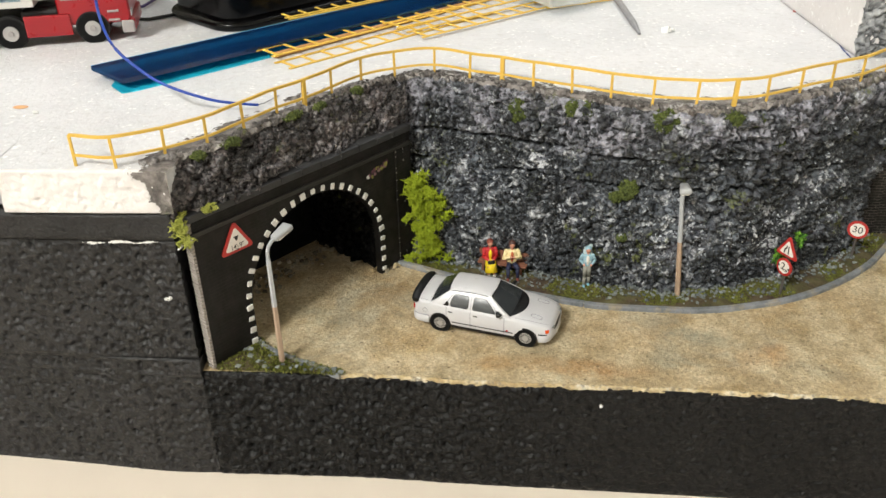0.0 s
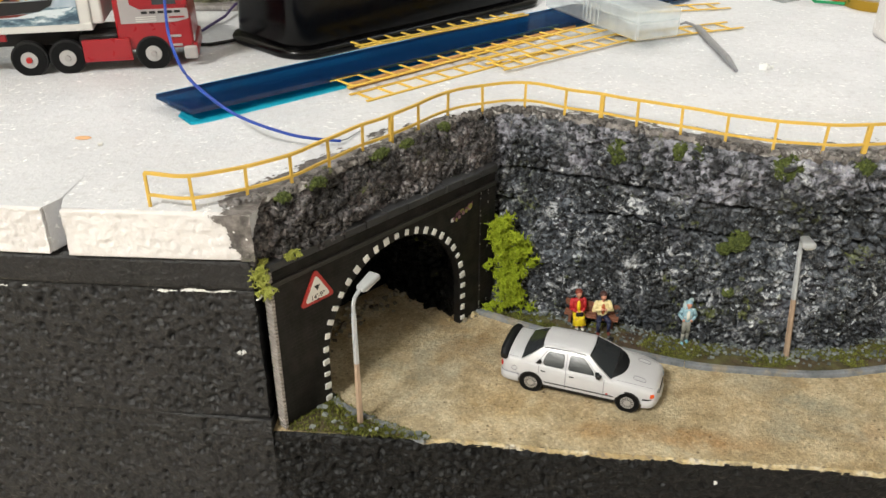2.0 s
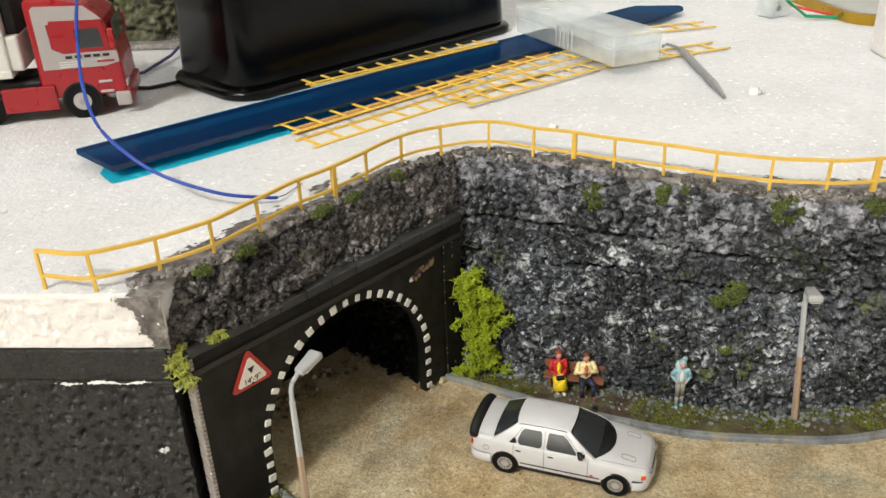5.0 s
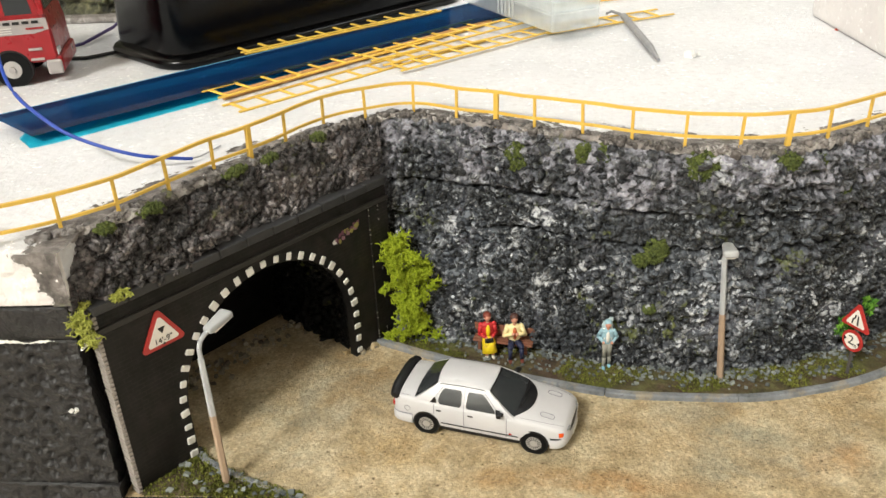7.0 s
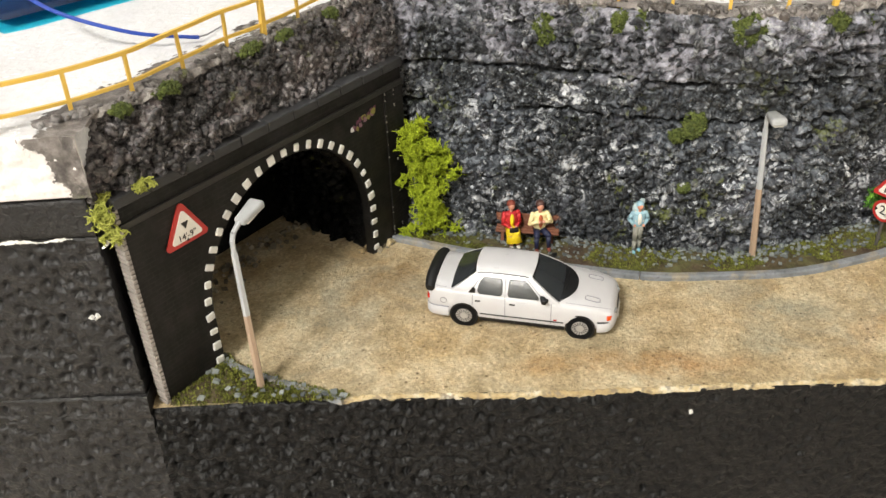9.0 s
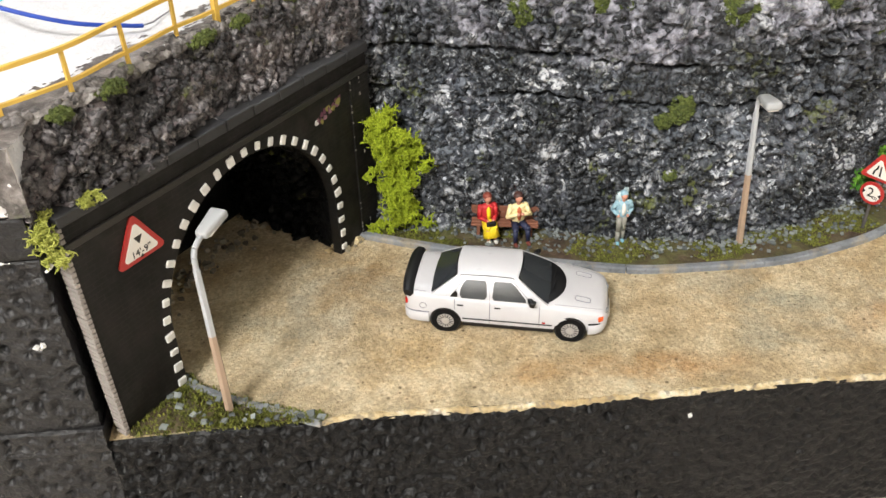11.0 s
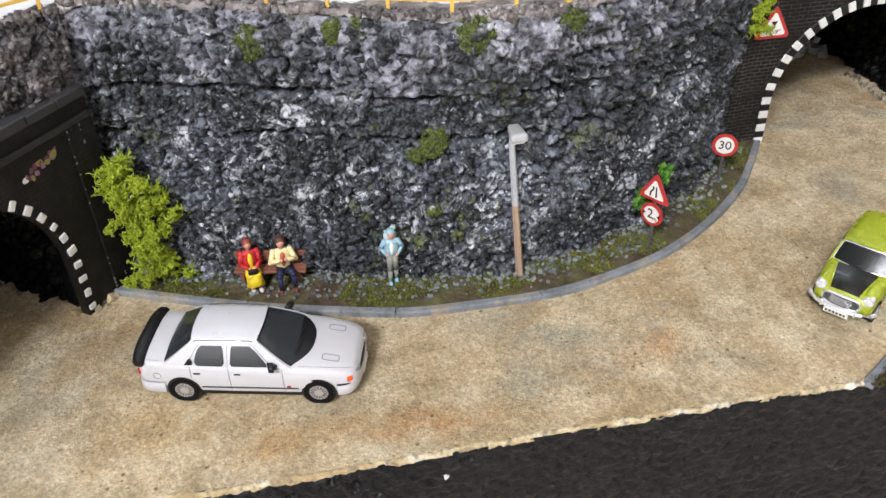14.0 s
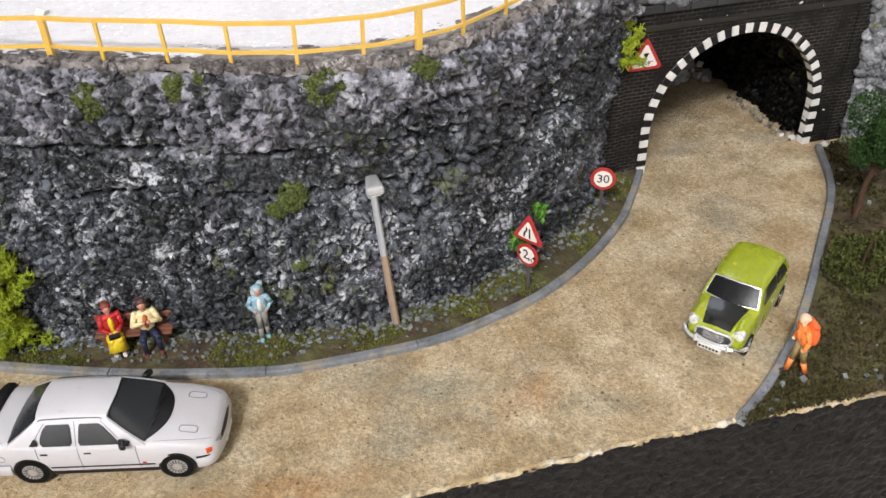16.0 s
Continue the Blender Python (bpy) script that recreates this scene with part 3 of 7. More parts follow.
def grain_material(name, dark, mid, light, fleck, warm, amount=1.0, top=None, shine=0.45):
    """Painted crumbs: each its own grey, with dark and pale paint dragged over them in patches."""
    n = Nodes(name)
    isl = n.add("ShaderNodeNewGeometry").outputs["Random Per Island"]
    base = n.ramp(isl, (0.0, dark), (0.22, dark), (0.50, mid), (0.8, mid), (1.0, light))
    base = n.mix(n.ramp(n.noise(34.0, 4, 0.65), (0.5, 0.0), (0.66, 0.6)), base, warm)
    wash = n.ramp(n.noise(17.0, 5, 0.6, 0.5), (0.50, 0.0), (0.62, 0.75))
    base = n.mix(n.math("MULTIPLY", wash, n.ramp(n.noise(210.0, 4, 0.7), (0.42, 0.15), (0.56, 0.9))), base, light)
    if top:
        base = upper_paint(n, base, warm, top)
    base = n.mix(n.ramp(n.noise(30.0, 6, 0.7), (0.50, 0.94), (0.58, 0.0)), base, dark)
    base = n.mix(n.ramp(n.noise(1300.0, 3, 0.6), (0.45, 0.0), (0.7, 0.4)), base, light)
    patch = n.math("MULTIPLY", n.ramp(n.noise(60.0, 5, 0.72), (0.46, 0.0), (0.57, 1.0)), n.ramp(n.noise(21.0, 4, 0.6), (0.42, 0.1), (0.57, 1.0)))
    streak = n.ramp(n.noise(230.0, 6, 0.72, 0.8), (0.51, 0.0), (0.58, 1.0))
    base = n.mix(n.math("MULTIPLY", n.math("MULTIPLY", streak, patch), 0.95 * amount), base, fleck)
    moss = n.math("MULTIPLY", n.ramp(n.noise(48.0, 5, 0.7), (0.60, 0.0), (0.66, 0.8)), n.ramp(isl, (0.5, 0.0), (0.55, 1.0)))
    base = n.mix(moss, base, "5c622c")
    n.bump(n.noise(1500.0, 4, 0.65), 0.5, 0.0004)
    n.bump(n.noise(500.0, 4, 0.65), 0.5, 0.0008)
    return n.done(base, n.ramp(n.noise(400.0), (0.3, 0.38), (0.7, 0.66)), Specular_IOR_Level=shine)


M_GRAIN = grain_material("cliff_grains", "08090b", "383d45", "747a83", "e0e3e8", "4a4851", 0.68, "bcbcc9")
M_GRAIN_WARM = grain_material("strip_grains", "0d0c0d", "423f41", "7d7778", "bdb7b7", "5f5654", 0.7)
M_GRAIN_LEDGE = grain_material("ledge_grains", "3b3735", "75706e", "a19c9b", "dad8d8", "6f6661", 0.7)
M_GRAIN_GREY = grain_material("pale_grains", "515458", "84878b", "a9acb0", "e0e1e3", "8d8a84")
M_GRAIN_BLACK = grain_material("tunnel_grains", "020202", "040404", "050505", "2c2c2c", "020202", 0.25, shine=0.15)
PEBBLE = bmesh.new()
bmesh.ops.create_icosphere(PEBBLE, subdivisions=2, radius=1.0)
PEBBLE_V = np.array([v.co[:] for v in PEBBLE.verts])
PEBBLE_F = np.array([[v.index for v in f.verts] for f in PEBBLE.faces])
PEBBLE.free()


def grains(p, material, parent, seed, density=0.42, size=1.25, flat=0.5, sink=0.15, thin=None, bare=None):
    """Round flakes glued over a face given as a grid of places, in one mesh."""
    rnd = np.random.RandomState(seed)
    nrm = grid_normals(p)
    du = np.linalg.norm(np.diff(p[:, :-1], axis=0), axis=2)
    dv = np.linalg.norm(np.diff(p[:-1], axis=1), axis=2)
    area = du * dv
    if bare is not None:
        area = area * ~bare[:-1, :-1]
    count = int(area.sum() * density)
    pick = rnd.choice(area.size, count, p=(area / area.sum()).ravel())
    i, j = np.unravel_index(pick, area.shape)
    at = p[i, j] + (p[i + 1, j + 1] - p[i, j]) * rnd.uniform(0, 1, (count, 1))
    if thin:
        stay = (at[:, 2] < thin[0]) | (rnd.uniform(0, 1, count) < thin[1])
        i, j, at = i[stay], j[stay], at[stay]
        count = len(at)
    nn = nrm[i, j] + rnd.normal(0, 0.27, (count, 3))
    nn /= np.linalg.norm(nn, axis=1)[:, None]
    a = np.cross(nn, rnd.normal(0, 1, (count, 3)))
    a /= np.linalg.norm(a, axis=1)[:, None] + 1e-9
    b = np.cross(nn, a)
    s = size * np.clip(rnd.lognormal(0.0, 0.32, count), 0.4, 2.0)
    sa, sb, sn = s * rnd.uniform(0.85, 1.25, count), s * rnd.uniform(0.6, 0.95, count), s * flat * rnd.uniform(0.6, 1.3, count)
    shape = PEBBLE_V[None] * (1 + rnd.normal(0, 0.09, (count, len(PEBBLE_V), 1)))
    shape = np.sign(shape) * np.abs(shape) ** 0.85
    v = at[:, None] + shape[..., :1] * (a * sa[:, None])[:, None] + shape[..., 1:2] * (b * sb[:, None])[:, None] + shape[..., 2:] * (nn * sn[:, None])[:, None] + (nn * (sn * sink)[:, None])[:, None]
    f = (PEBBLE_F[None] + (np.arange(count) * len(PEBBLE_V))[:, None, None]).reshape(-1, 3)
    me = bpy.data.meshes.new("crushed_rock")
    me.from_pydata((v.reshape(-1, 3) * MM).tolist(), [], f.tolist())
    me.materials.append(material)
    smooth(me)
    return tagged(hang(new("crushed_rock", me), parent), "", kind="stuff")


def build_cliff():
    rail = spline(RAIL, 0.5)
    top = shift_line(spline(RAIL + [(212.5, 356.5), (221.5, 360.5)], 0.5), 1.0)
    top = top[top[:, 0] > 24]
    low = spline(BASE, 0.5)
    band("cliff_face", low, top, -1.0, 72.6, 2, M_ROCK, 0.4, 0.0, 1.7, 2.6, ((55.0, -0.3), (44.0, 0.1)), "dark blue-grey crumbled rock face with pale drybrushed edges", (M_GRAIN, 0.45, 0.92, 0.40, -0.3, (55.0, 0.45)))
    # strip over the tunnel mouth
    lo = np.array([(-37.5, 270.5), (-34.8, 274.3), (27.0, 347.2)])
    lo = resample(lo, 200)
    hi = rail[(rail[:, 0] > -41) & (rail[:, 0] < 27)]
    hi = shift_line(hi, 1.0)
    band("rock_strip", lo, hi, 56.0, 73.2, 6, M_ROCK_WARM, 0.5, 1.5, 1.6, 2.6, None, "dark brownish grey rock strip above the tunnel portal", (M_GRAIN_WARM, 0.62, 0.74, 0.55, -0.1))
    # ragged paint on the end of the board
    n, m = 96, 96
    x, z = np.meshgrid(np.linspace(-50, -36.4, n), np.linspace(BOARD_LOW + 0.1, BOARD_TOP + 0.2, m), indexing="ij")
    p = np.stack([x, 269.35 + 0.5 * soft_noise(x, z, 1.6, 71) + 0.8 * soft_noise(x, z, 4, 72), z], 2)
    rag = x > -45.0 + 7.0 * soft_noise(x, z * 0.6, 4.5, 73) + 4.5 * soft_noise(x, z * 0.6, 1.5, 74) + 3.0 * soft_noise(x, z, 0.5, 78) + 0.28 * (BOARD_TOP - z)
    me = mesh_from("rock_end", p.reshape(-1, 3), [f for f, on in zip(grid_faces(n, m), rag[:-1, :-1].ravel()) if on])
    me.materials.append(M_LEDGE)
    smooth(me)
    tagged(new("rock_end", me), "grey-brown paint on the torn end of the foam board", "rock face", kind="structure")
    x, y = np.meshgrid(np.linspace(-50, -35.5, n), np.linspace(269.6, 284, m), indexing="ij")
    p = np.stack([x, y, BOARD_TOP + 0.14 + 0.2 * soft_noise(x, y, 2, 75)], 2)
    rag = (x > -46.5 + 0.55 * (y - 270) + 6.0 * soft_noise(x, y, 4.0, 76) + 5.0 * soft_noise(x, y, 1.3, 77) + 3.0 * soft_noise(x, y, 0.5, 79)) & (x < -36.2 + 0.62 * np.clip(y - 271, 0, 99))
    me = mesh_from("rock_end", p.reshape(-1, 3), [f for f, on in zip(grid_faces(n, m), rag[:-1, :-1].ravel()) if on])
    me.materials.append(M_LEDGE)
    smooth(me)
    tagged(new("rock_end", me), "grey-brown paint on the corner of the foam board", "rock face", kind="structure")
    # painted ledge on the board, ragged towards the white
    line = rail[rail[:, 0] > -46]
    n, k, wide = len(line), 40, 14.0
    s, w = np.meshgrid(np.arange(n) * 0.5, np.linspace(0, wide, k), indexing="ij")
    p = np.zeros((n, k, 3))
    for c in range(k):
        p[:, c, :2] = shift_line(line, 1.9 - wide * c / (k - 1))
    p[..., 2] = BOARD_TOP + 0.10 + 0.5 * np.clip(1 - w / 5, 0, 1) + (1.1 * soft_noise(s, w, 2.0, 24) + 0.7 * soft_noise(s, w, 0.9, 27)) * np.clip(1 - w / 6, 0.1, 1)
    p[:, 0, 2] -= 1.5
    far = 7.0 + 10.0 * soft_noise(s, s * 0, 17, 21) + 8.0 * soft_noise(s, w * 1.6, 5.0, 22) + 5.0 * soft_noise(s, w * 2, 1.4, 23)
    keep = (w < far)[:-1, :-1].ravel()
    faces = [f for f, on in zip(grid_faces(n, k), keep) if on]
    me = mesh_from("ledge", p.reshape(-1, 3), faces)
    me.materials.append(M_LEDGE)
    smooth(me)
    tagged(new("ledge", me), "ragged grey-brown painted ledge along the cliff top", "ledge", kind="structure")
    grains(p[:, :12], M_GRAIN_LEDGE, bpy.data.objects["cliff_face"], 88, 0.34, 1.0, 0.5)


build_room()
build_base()
build_road()
build_board()
build_cliff()

# ---- tunnels ----
ARCH_R, ARCH_Z, ARCH_U, WALL_U, WALL_Z = 30.1, 16.0, 48.3, 96.6, 55.2


def arch_points(r, n=40, foot=0.0):
    pts = [(ARCH_U - r, foot)]
    pts += [(ARCH_U - r * math.cos(math.pi * k / n), ARCH_Z + r * math.sin(math.pi * k / n)) for k in range(n + 1)]
    return pts + [(ARCH_U + r, foot)]


def arch_at(s, r):
    """Place and turn on the arch line at the run s from its left foot."""
    leg, curve = ARCH_Z, math.pi * r
    if s < leg:
        return ARCH_U - r, s, 0.0
    if s < leg + curve:
        a = (s - leg) / r
        return ARCH_U - r * math.cos(a), ARCH_Z + r * math.sin(a), a
    return ARCH_U + r, leg - (s - leg - curve), math.pi


def lining(name, parent, depth, seed):
    prof = resample(np.array(arch_points(ARCH_R + 1.6, 60, -1.0)), 180)
    n, m = int(depth / 1.0), len(prof)
    p = np.zeros((m, n, 3))
    p[:, :, 0], p[:, :, 2] = prof[:, :1], prof[:, 1:]
    p[:, :, 1] = np.linspace(2.6, depth, n)[None, :]
    u, v = np.meshgrid(np.arange(m) * 0.9, np.arange(n) * 1.0, indexing="ij")
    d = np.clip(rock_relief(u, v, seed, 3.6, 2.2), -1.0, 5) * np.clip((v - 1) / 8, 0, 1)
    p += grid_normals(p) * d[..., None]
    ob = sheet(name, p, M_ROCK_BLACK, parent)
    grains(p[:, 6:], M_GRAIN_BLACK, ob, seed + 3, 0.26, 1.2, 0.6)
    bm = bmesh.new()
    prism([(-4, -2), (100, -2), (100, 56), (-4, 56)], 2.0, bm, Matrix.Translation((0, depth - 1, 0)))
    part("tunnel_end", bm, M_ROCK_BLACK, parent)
    return ob


def portal(name, x, y, turn, both, label):
    top = empty(name, x, y, 0, turn, label, "tunnel portal")
    outline = [(0, -0.5)] + arch_points(ARCH_R, 40, -0.5) + [(WALL_U, -0.5), (WALL_U, WALL_Z), (0, WALL_Z)]
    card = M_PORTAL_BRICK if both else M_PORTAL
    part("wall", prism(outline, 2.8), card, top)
    part("string_course", box(-0.4, -0.7, 49.6, WALL_U + 0.4, 0.2, 51.2, 0.25), M_STRING, top)
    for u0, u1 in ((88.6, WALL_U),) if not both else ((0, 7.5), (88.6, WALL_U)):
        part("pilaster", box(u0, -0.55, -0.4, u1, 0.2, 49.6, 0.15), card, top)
    n = 11
    for k in range(n):
        a, b = WALL_U * k / n + 0.12, WALL_U * (k + 1) / n - 0.12
        part("coping_stone", box(a - (0.8 if k == 0 else 0), -1.2, WALL_Z, b, 4.0, WALL_Z + 2.4 + 0.15 * (k % 3), 0.3), M_COPING, top)
    r = ARCH_R + 1.5
    total = 2 * ARCH_Z + math.pi * r
    rnd = random.Random(5)
    if both:
        count = 53
        for k in range(count):
            s = total * (k + 0.5) / count
            u, z, a = arch_at(s, r)
            m = Matrix.Translation((u, 0, z)) @ Matrix.Rotation(a, 4, "Y")
            half = total / count * (0.52 if k % 2 == 0 else 0.44) * rnd.uniform(0.92, 1.06)
            m = m @ Matrix.Rotation(rnd.uniform(-0.05, 0.05), 4, "Y")
            stone = part("voussoir", box(-1.5, -0.5, -half, 1.6, 0.6 if k % 2 else 2.9, half, 0.18, 1), M_BLACK if k % 2 else M_WHITEPAINT, top, m=m)
            if k % 2:
                part("soffit_paint", box(-1.4, 0.62, -half - 0.2, 1.5, 2.85, half + 0.2), M_WHITEPAINT, stone, "white painted underside", m=m)
    else:
        count = 29
        for k in range(count):
            s = total * (k + 0.5) / count
            u, z, a = arch_at(s, r)
            h, w = rnd.uniform(0.8, 1.15), rnd.uniform(0.95, 1.3)
            m = Matrix.Translation((u, 0, z)) @ Matrix.Rotation(a + rnd.uniform(-0.12, 0.12), 4, "Y")
            part("voussoir", box(-w, -0.45, -h, w, 0.6, h, 0.3, 2), M_WHITEPAINT, top, m=m)
        bm = bmesh.new()
        for k in range(46):
            for u in (88.5, 92.4):
                if rnd.random() < 0.34:
                    z, h = 2.0 + 1.04 * k + rnd.uniform(-0.3, 0.3), rnd.uniform(0.08, 0.4)
                    box(u - rnd.uniform(0.1, 0.3), -0.72, z - h, u + rnd.uniform(0.05, 0.25), -0.5, z + h, 0, 1, bm)
        part("paint_flecks", bm, M_FLECK, top, "pale worn flecks on the pilaster edges")
        for k in range(43):
            j = rnd.uniform(-0.12, 0.12)
            part("brick", box(-0.75 + j, -0.25, 0.05 + 1.28 * k, 0.5, 3.1 + j, 1.1 + 1.28 * k, 0.16, 1), M_BRICKEND, top)
    lining("tunnel_lining", top, 80.0 if both else 42.0, 17 if both else 8)
    return top


M_STRING = plain("worn_string_course", "1f1d1a", 0.6, 0.6, 700.0)
M_COPING = plain("dark_coping", "2c2c2e", 0.55, 0.6, 500.0)
M_FLECK = plain("worn_flecks", "6f6b67", 0.7, 0.5, 900.0)
M_BRICKEND = plain("worn_brick_ends", "8f8883", 0.7, 0.3, 1200.0)
P1_TURN = math.degrees(math.atan2(73, 62))
portal("tunnel_portal", -34, 273, P1_TURN, False, "black brick tunnel portal with white painted arch blocks")
P2_TURN = -3.6
c2, s2 = math.cos(radians(P2_TURN)), math.sin(radians(P2_TURN))
P2 = (228.5 - 17.1 * c2, 361.0 - 17.1 * s2)
ARCH_R, ARCH_Z, ARCH_U = 30.5, 14.4, 48.9
portal("tunnel_portal", P2[0], P2[1], P2_TURN, True, "black brick tunnel portal with black and white striped arch")


# ---- kerbs and verges ----


def kerb_run(name, pts, pieces, label, width=2.3, height=1.7):
    top = empty(name, pts[0][0], pts[0][1], 0, 0, label, "kerb", kind="structure")
    line = spline(pts, 0.8)
    n = len(line)
    cuts = np.linspace(0, n - 1, pieces + 1).astype(int)
    prof = [(0, -0.8), (0, height - 0.35), (0.3, height), (width - 0.3, height), (width, height - 0.35), (width, -0.8)]
    for a, b in zip(cuts[:-1], cuts[1:]):
        seg = resample(line[a:b + 1], max(4, (b - a) // 2))
        seg[0] += (seg[1] - seg[0]) * 0.08
        seg[-1] += (seg[-2] - seg[-1]) * 0.08
        bm = bmesh.new()
        rows = []
        lift = random.uniform(-0.12, 0.12)
        for d, z in prof:
            q = shift_line(seg, -d)
            rows.append([bm.verts.new((x - pts[0][0], y - pts[0][1], z + lift)) for x, y in q])
        for r0, r1 in zip(rows[:-1], rows[1:]):
            for k in range(len(r0) - 1):
                bm.faces.new((r0[k], r0[k + 1], r1[k + 1], r1[k]))
        bm.faces.new([r[0] for r in rows])
        bm.faces.new([r[-1] for r in rows][::-1])
        part("kerb_stone", bm, M_KERB, top)


def chips(name, places, material, size, seed, label, flat=0.5, category="stones"):
    """Many small broken stones in one mesh."""
    rnd = np.random.RandomState(seed)
    corner = np.array([(x, y, z) for x in (-1, 1) for y in (-1, 1) for z in (-1, 1)], float)
    quads = [(0, 1, 3, 2), (4, 6, 7, 5), (0, 4, 5, 1), (2, 3, 7, 6), (0, 2, 6, 4), (1, 5, 7, 3)]
    verts, faces = [], []
    for x, y, z in places:
        s = size * rnd.uniform(0.45, 1.25)
        c = corner * rnd.uniform(0.55, 1.0, (8, 3)) * (s, s * rnd.uniform(0.6, 1), s * flat)
        turn = np.array(Euler(tuple(rnd.uniform(-0.5, 0.5, 2)) + (rnd.uniform(0, 6.3),)).to_matrix())
        k = len(verts)
        verts += (c @ turn.T + (x, y, z)).tolist()
        faces += [[k + i for i in f] for f in quads]
    me = mesh_from(name, verts, faces)
    me.materials.append(material)
    return tagged(new(name, me), label, category, kind="stuff")


def tufts(name, places, material, height, seed, label, blades=9, spread=1.0, category="moss"):
    """Small clumps of stubby leaves in one mesh."""
    rnd = np.random.RandomState(seed)
    verts, faces = [], []
    for x, y, z in places:
        for _ in range(blades):
            a, r = rnd.uniform(0, 6.283), spread * rnd.uniform(0, 1)
            h, w = height * rnd.uniform(0.4, 1.2), height * rnd.uniform(0.18, 0.4)
            b, t = rnd.uniform(0, 6.283), rnd.uniform(0.1, 0.9)
            base = np.array((x + r * math.cos(a), y + r * math.sin(a), z))
            side = np.array((math.cos(b), math.sin(b), 0)) * w
            tip = base + (math.cos(b + 1.57) * h * t, math.sin(b + 1.57) * h * t, h)
            mid = (base + tip) / 2 + (0, 0, h * 0.15)
            k = len(verts)
            verts += [base - side * 0.5, base + side * 0.5, mid + side * 0.8, tip, mid - side * 0.8]
            faces.append([k, k + 1, k + 2, k + 3, k + 4])
    me = mesh_from(name, verts, faces)
    me.materials.append(material)
    return tagged(new(name, me), label, category, kind="stuff")


def leaf_material(name, dark, light, rough=0.7):
    n = Nodes(name)
    isl = n.add("ShaderNodeNewGeometry").outputs["Random Per Island"]
    col = n.ramp(isl, (0.0, dark), (1.0, light))
    col = n.mix(n.ramp(n.noise(200.0), (0.4, 0.0), (0.7, 0.5)), col, dark)
    return n.done(col, rough, Specular_IOR_Level=0.25)


def chip_material(name, dark, light):
    n = Nodes(name)
    isl = n.add("ShaderNodeNewGeometry").outputs["Random Per Island"]
    col = n.ramp(isl, (0.0, dark), (1.0, light))
    n.bump(n.noise(1500.0, 3), 0.4, 0.0002)
    return n.done(col, 0.65)


M_CHIP = chip_material("slate_chips", "43484a", "858b8a")
M_TUFT = leaf_material("verge_moss", "3f431c", "85883a")
M_TUFT_DARK = leaf_material("dark_moss", "26230f", "5d5730")
M_LIME = leaf_material("lime_lichen", "758612", "b3c235")
M_MOSS = leaf_material("olive_moss", "39421f", "626c36")
M_TREE = leaf_material("tree_leaves", "182c11", "3f5d26")
M_BRIGHT = leaf_material("bright_leaves", "25571a", "74a238")
M_RUBBLE_GREY = chip_material("grey_rubble", "7d7f82", "b4b5b6")
M_RUBBLE = chip_material("sandy_rubble", "4d4333", "a39a86")


def between(line_a, line_b, n, seed, margin=0.08, power=1.0):
    rnd = np.random.RandomState(seed)
    a, b = resample(np.asarray(line_a, float), 200), resample(np.asarray(line_b, float), 200)
    i = rnd.randint(0, 200, n)
    t = margin + (1 - 2 * margin) * rnd.uniform(0, 1, n) ** power
    return a[i] * (1 - t[:, None]) + b[i] * t[:, None]


def verge_height(x, y, seed, lump):
    return lump * (soft_noise(x, y, 9, seed) + 0.6 * soft_noise(x, y, 3, seed + 1))


kerb_run("kerb", KERB, 6, "grey painted kerb along the curved verge")
kerb_run("kerb", KERB_RIGHT[::-1], 3, "grey painted kerb beside the bushes")
kerb_run("kerb", KERB_LEFT[::-1], 2, "grey painted kerb stub beside the portal", 2.0, 1.2)

kerb_in = shift_line(spline(KERB, 1.0), -2.0)
base_in = shift_line(spline(BASE, 1.0), -2.5)
ob = ground_sheet("verge", kerb_in, base_in, M_EARTH, 300, 40, 1.3, 1.0, 41)
tagged(ob, "mossy earth verge with slate chips under the cliff", "verge", kind="structure")
pts = between(kerb_in, base_in, 1000, 51, 0.1, 0.5)
chips("slate_chips", [(x, y, 1.7 + verge_height(x, y, 41, 1.0)) for x, y in pts], M_CHIP, 0.66, 52, "small grey slate chips strewn on the verge")
pts = between(kerb_in, base_in, 6500, 53, 0.06)
keep = soft_noise(pts[:, 0], pts[:, 1], 8, 54) > -0.1
tufts("verge_tufts", [(x, y, 1.2 + verge_height(x, y, 41, 1.0)) for x, y in pts[keep]], M_TUFT, 0.6, 55, "yellow-green moss tufts on the verge", 8, 1.1)

left_a = spline(KERB_LEFT, 1.0)
left_b = np.array([(-22, 288.6), (-33.8, 274.4), (-33.5, 271.4), (8, 269.2)])
ob = ground_sheet("verge", left_a, left_b, M_EARTH, 60, 24, 0.7, 0.7, 61)
tagged(ob, "small mossy corner below the tunnel portal", "verge", kind="structure")
pts = between(left_a, left_b, 700, 62, 0.02)
tufts("verge_tufts", [(x, y, 0.6) for x, y in pts], M_TUFT, 0.9, 63, "yellow-green moss tufts below the portal", 8, 1.2)
chips("slate_chips", [(x, y, 1.2) for x, y in pts[:45]], M_CHIP, 0.9, 64, "small grey slate chips below the portal")

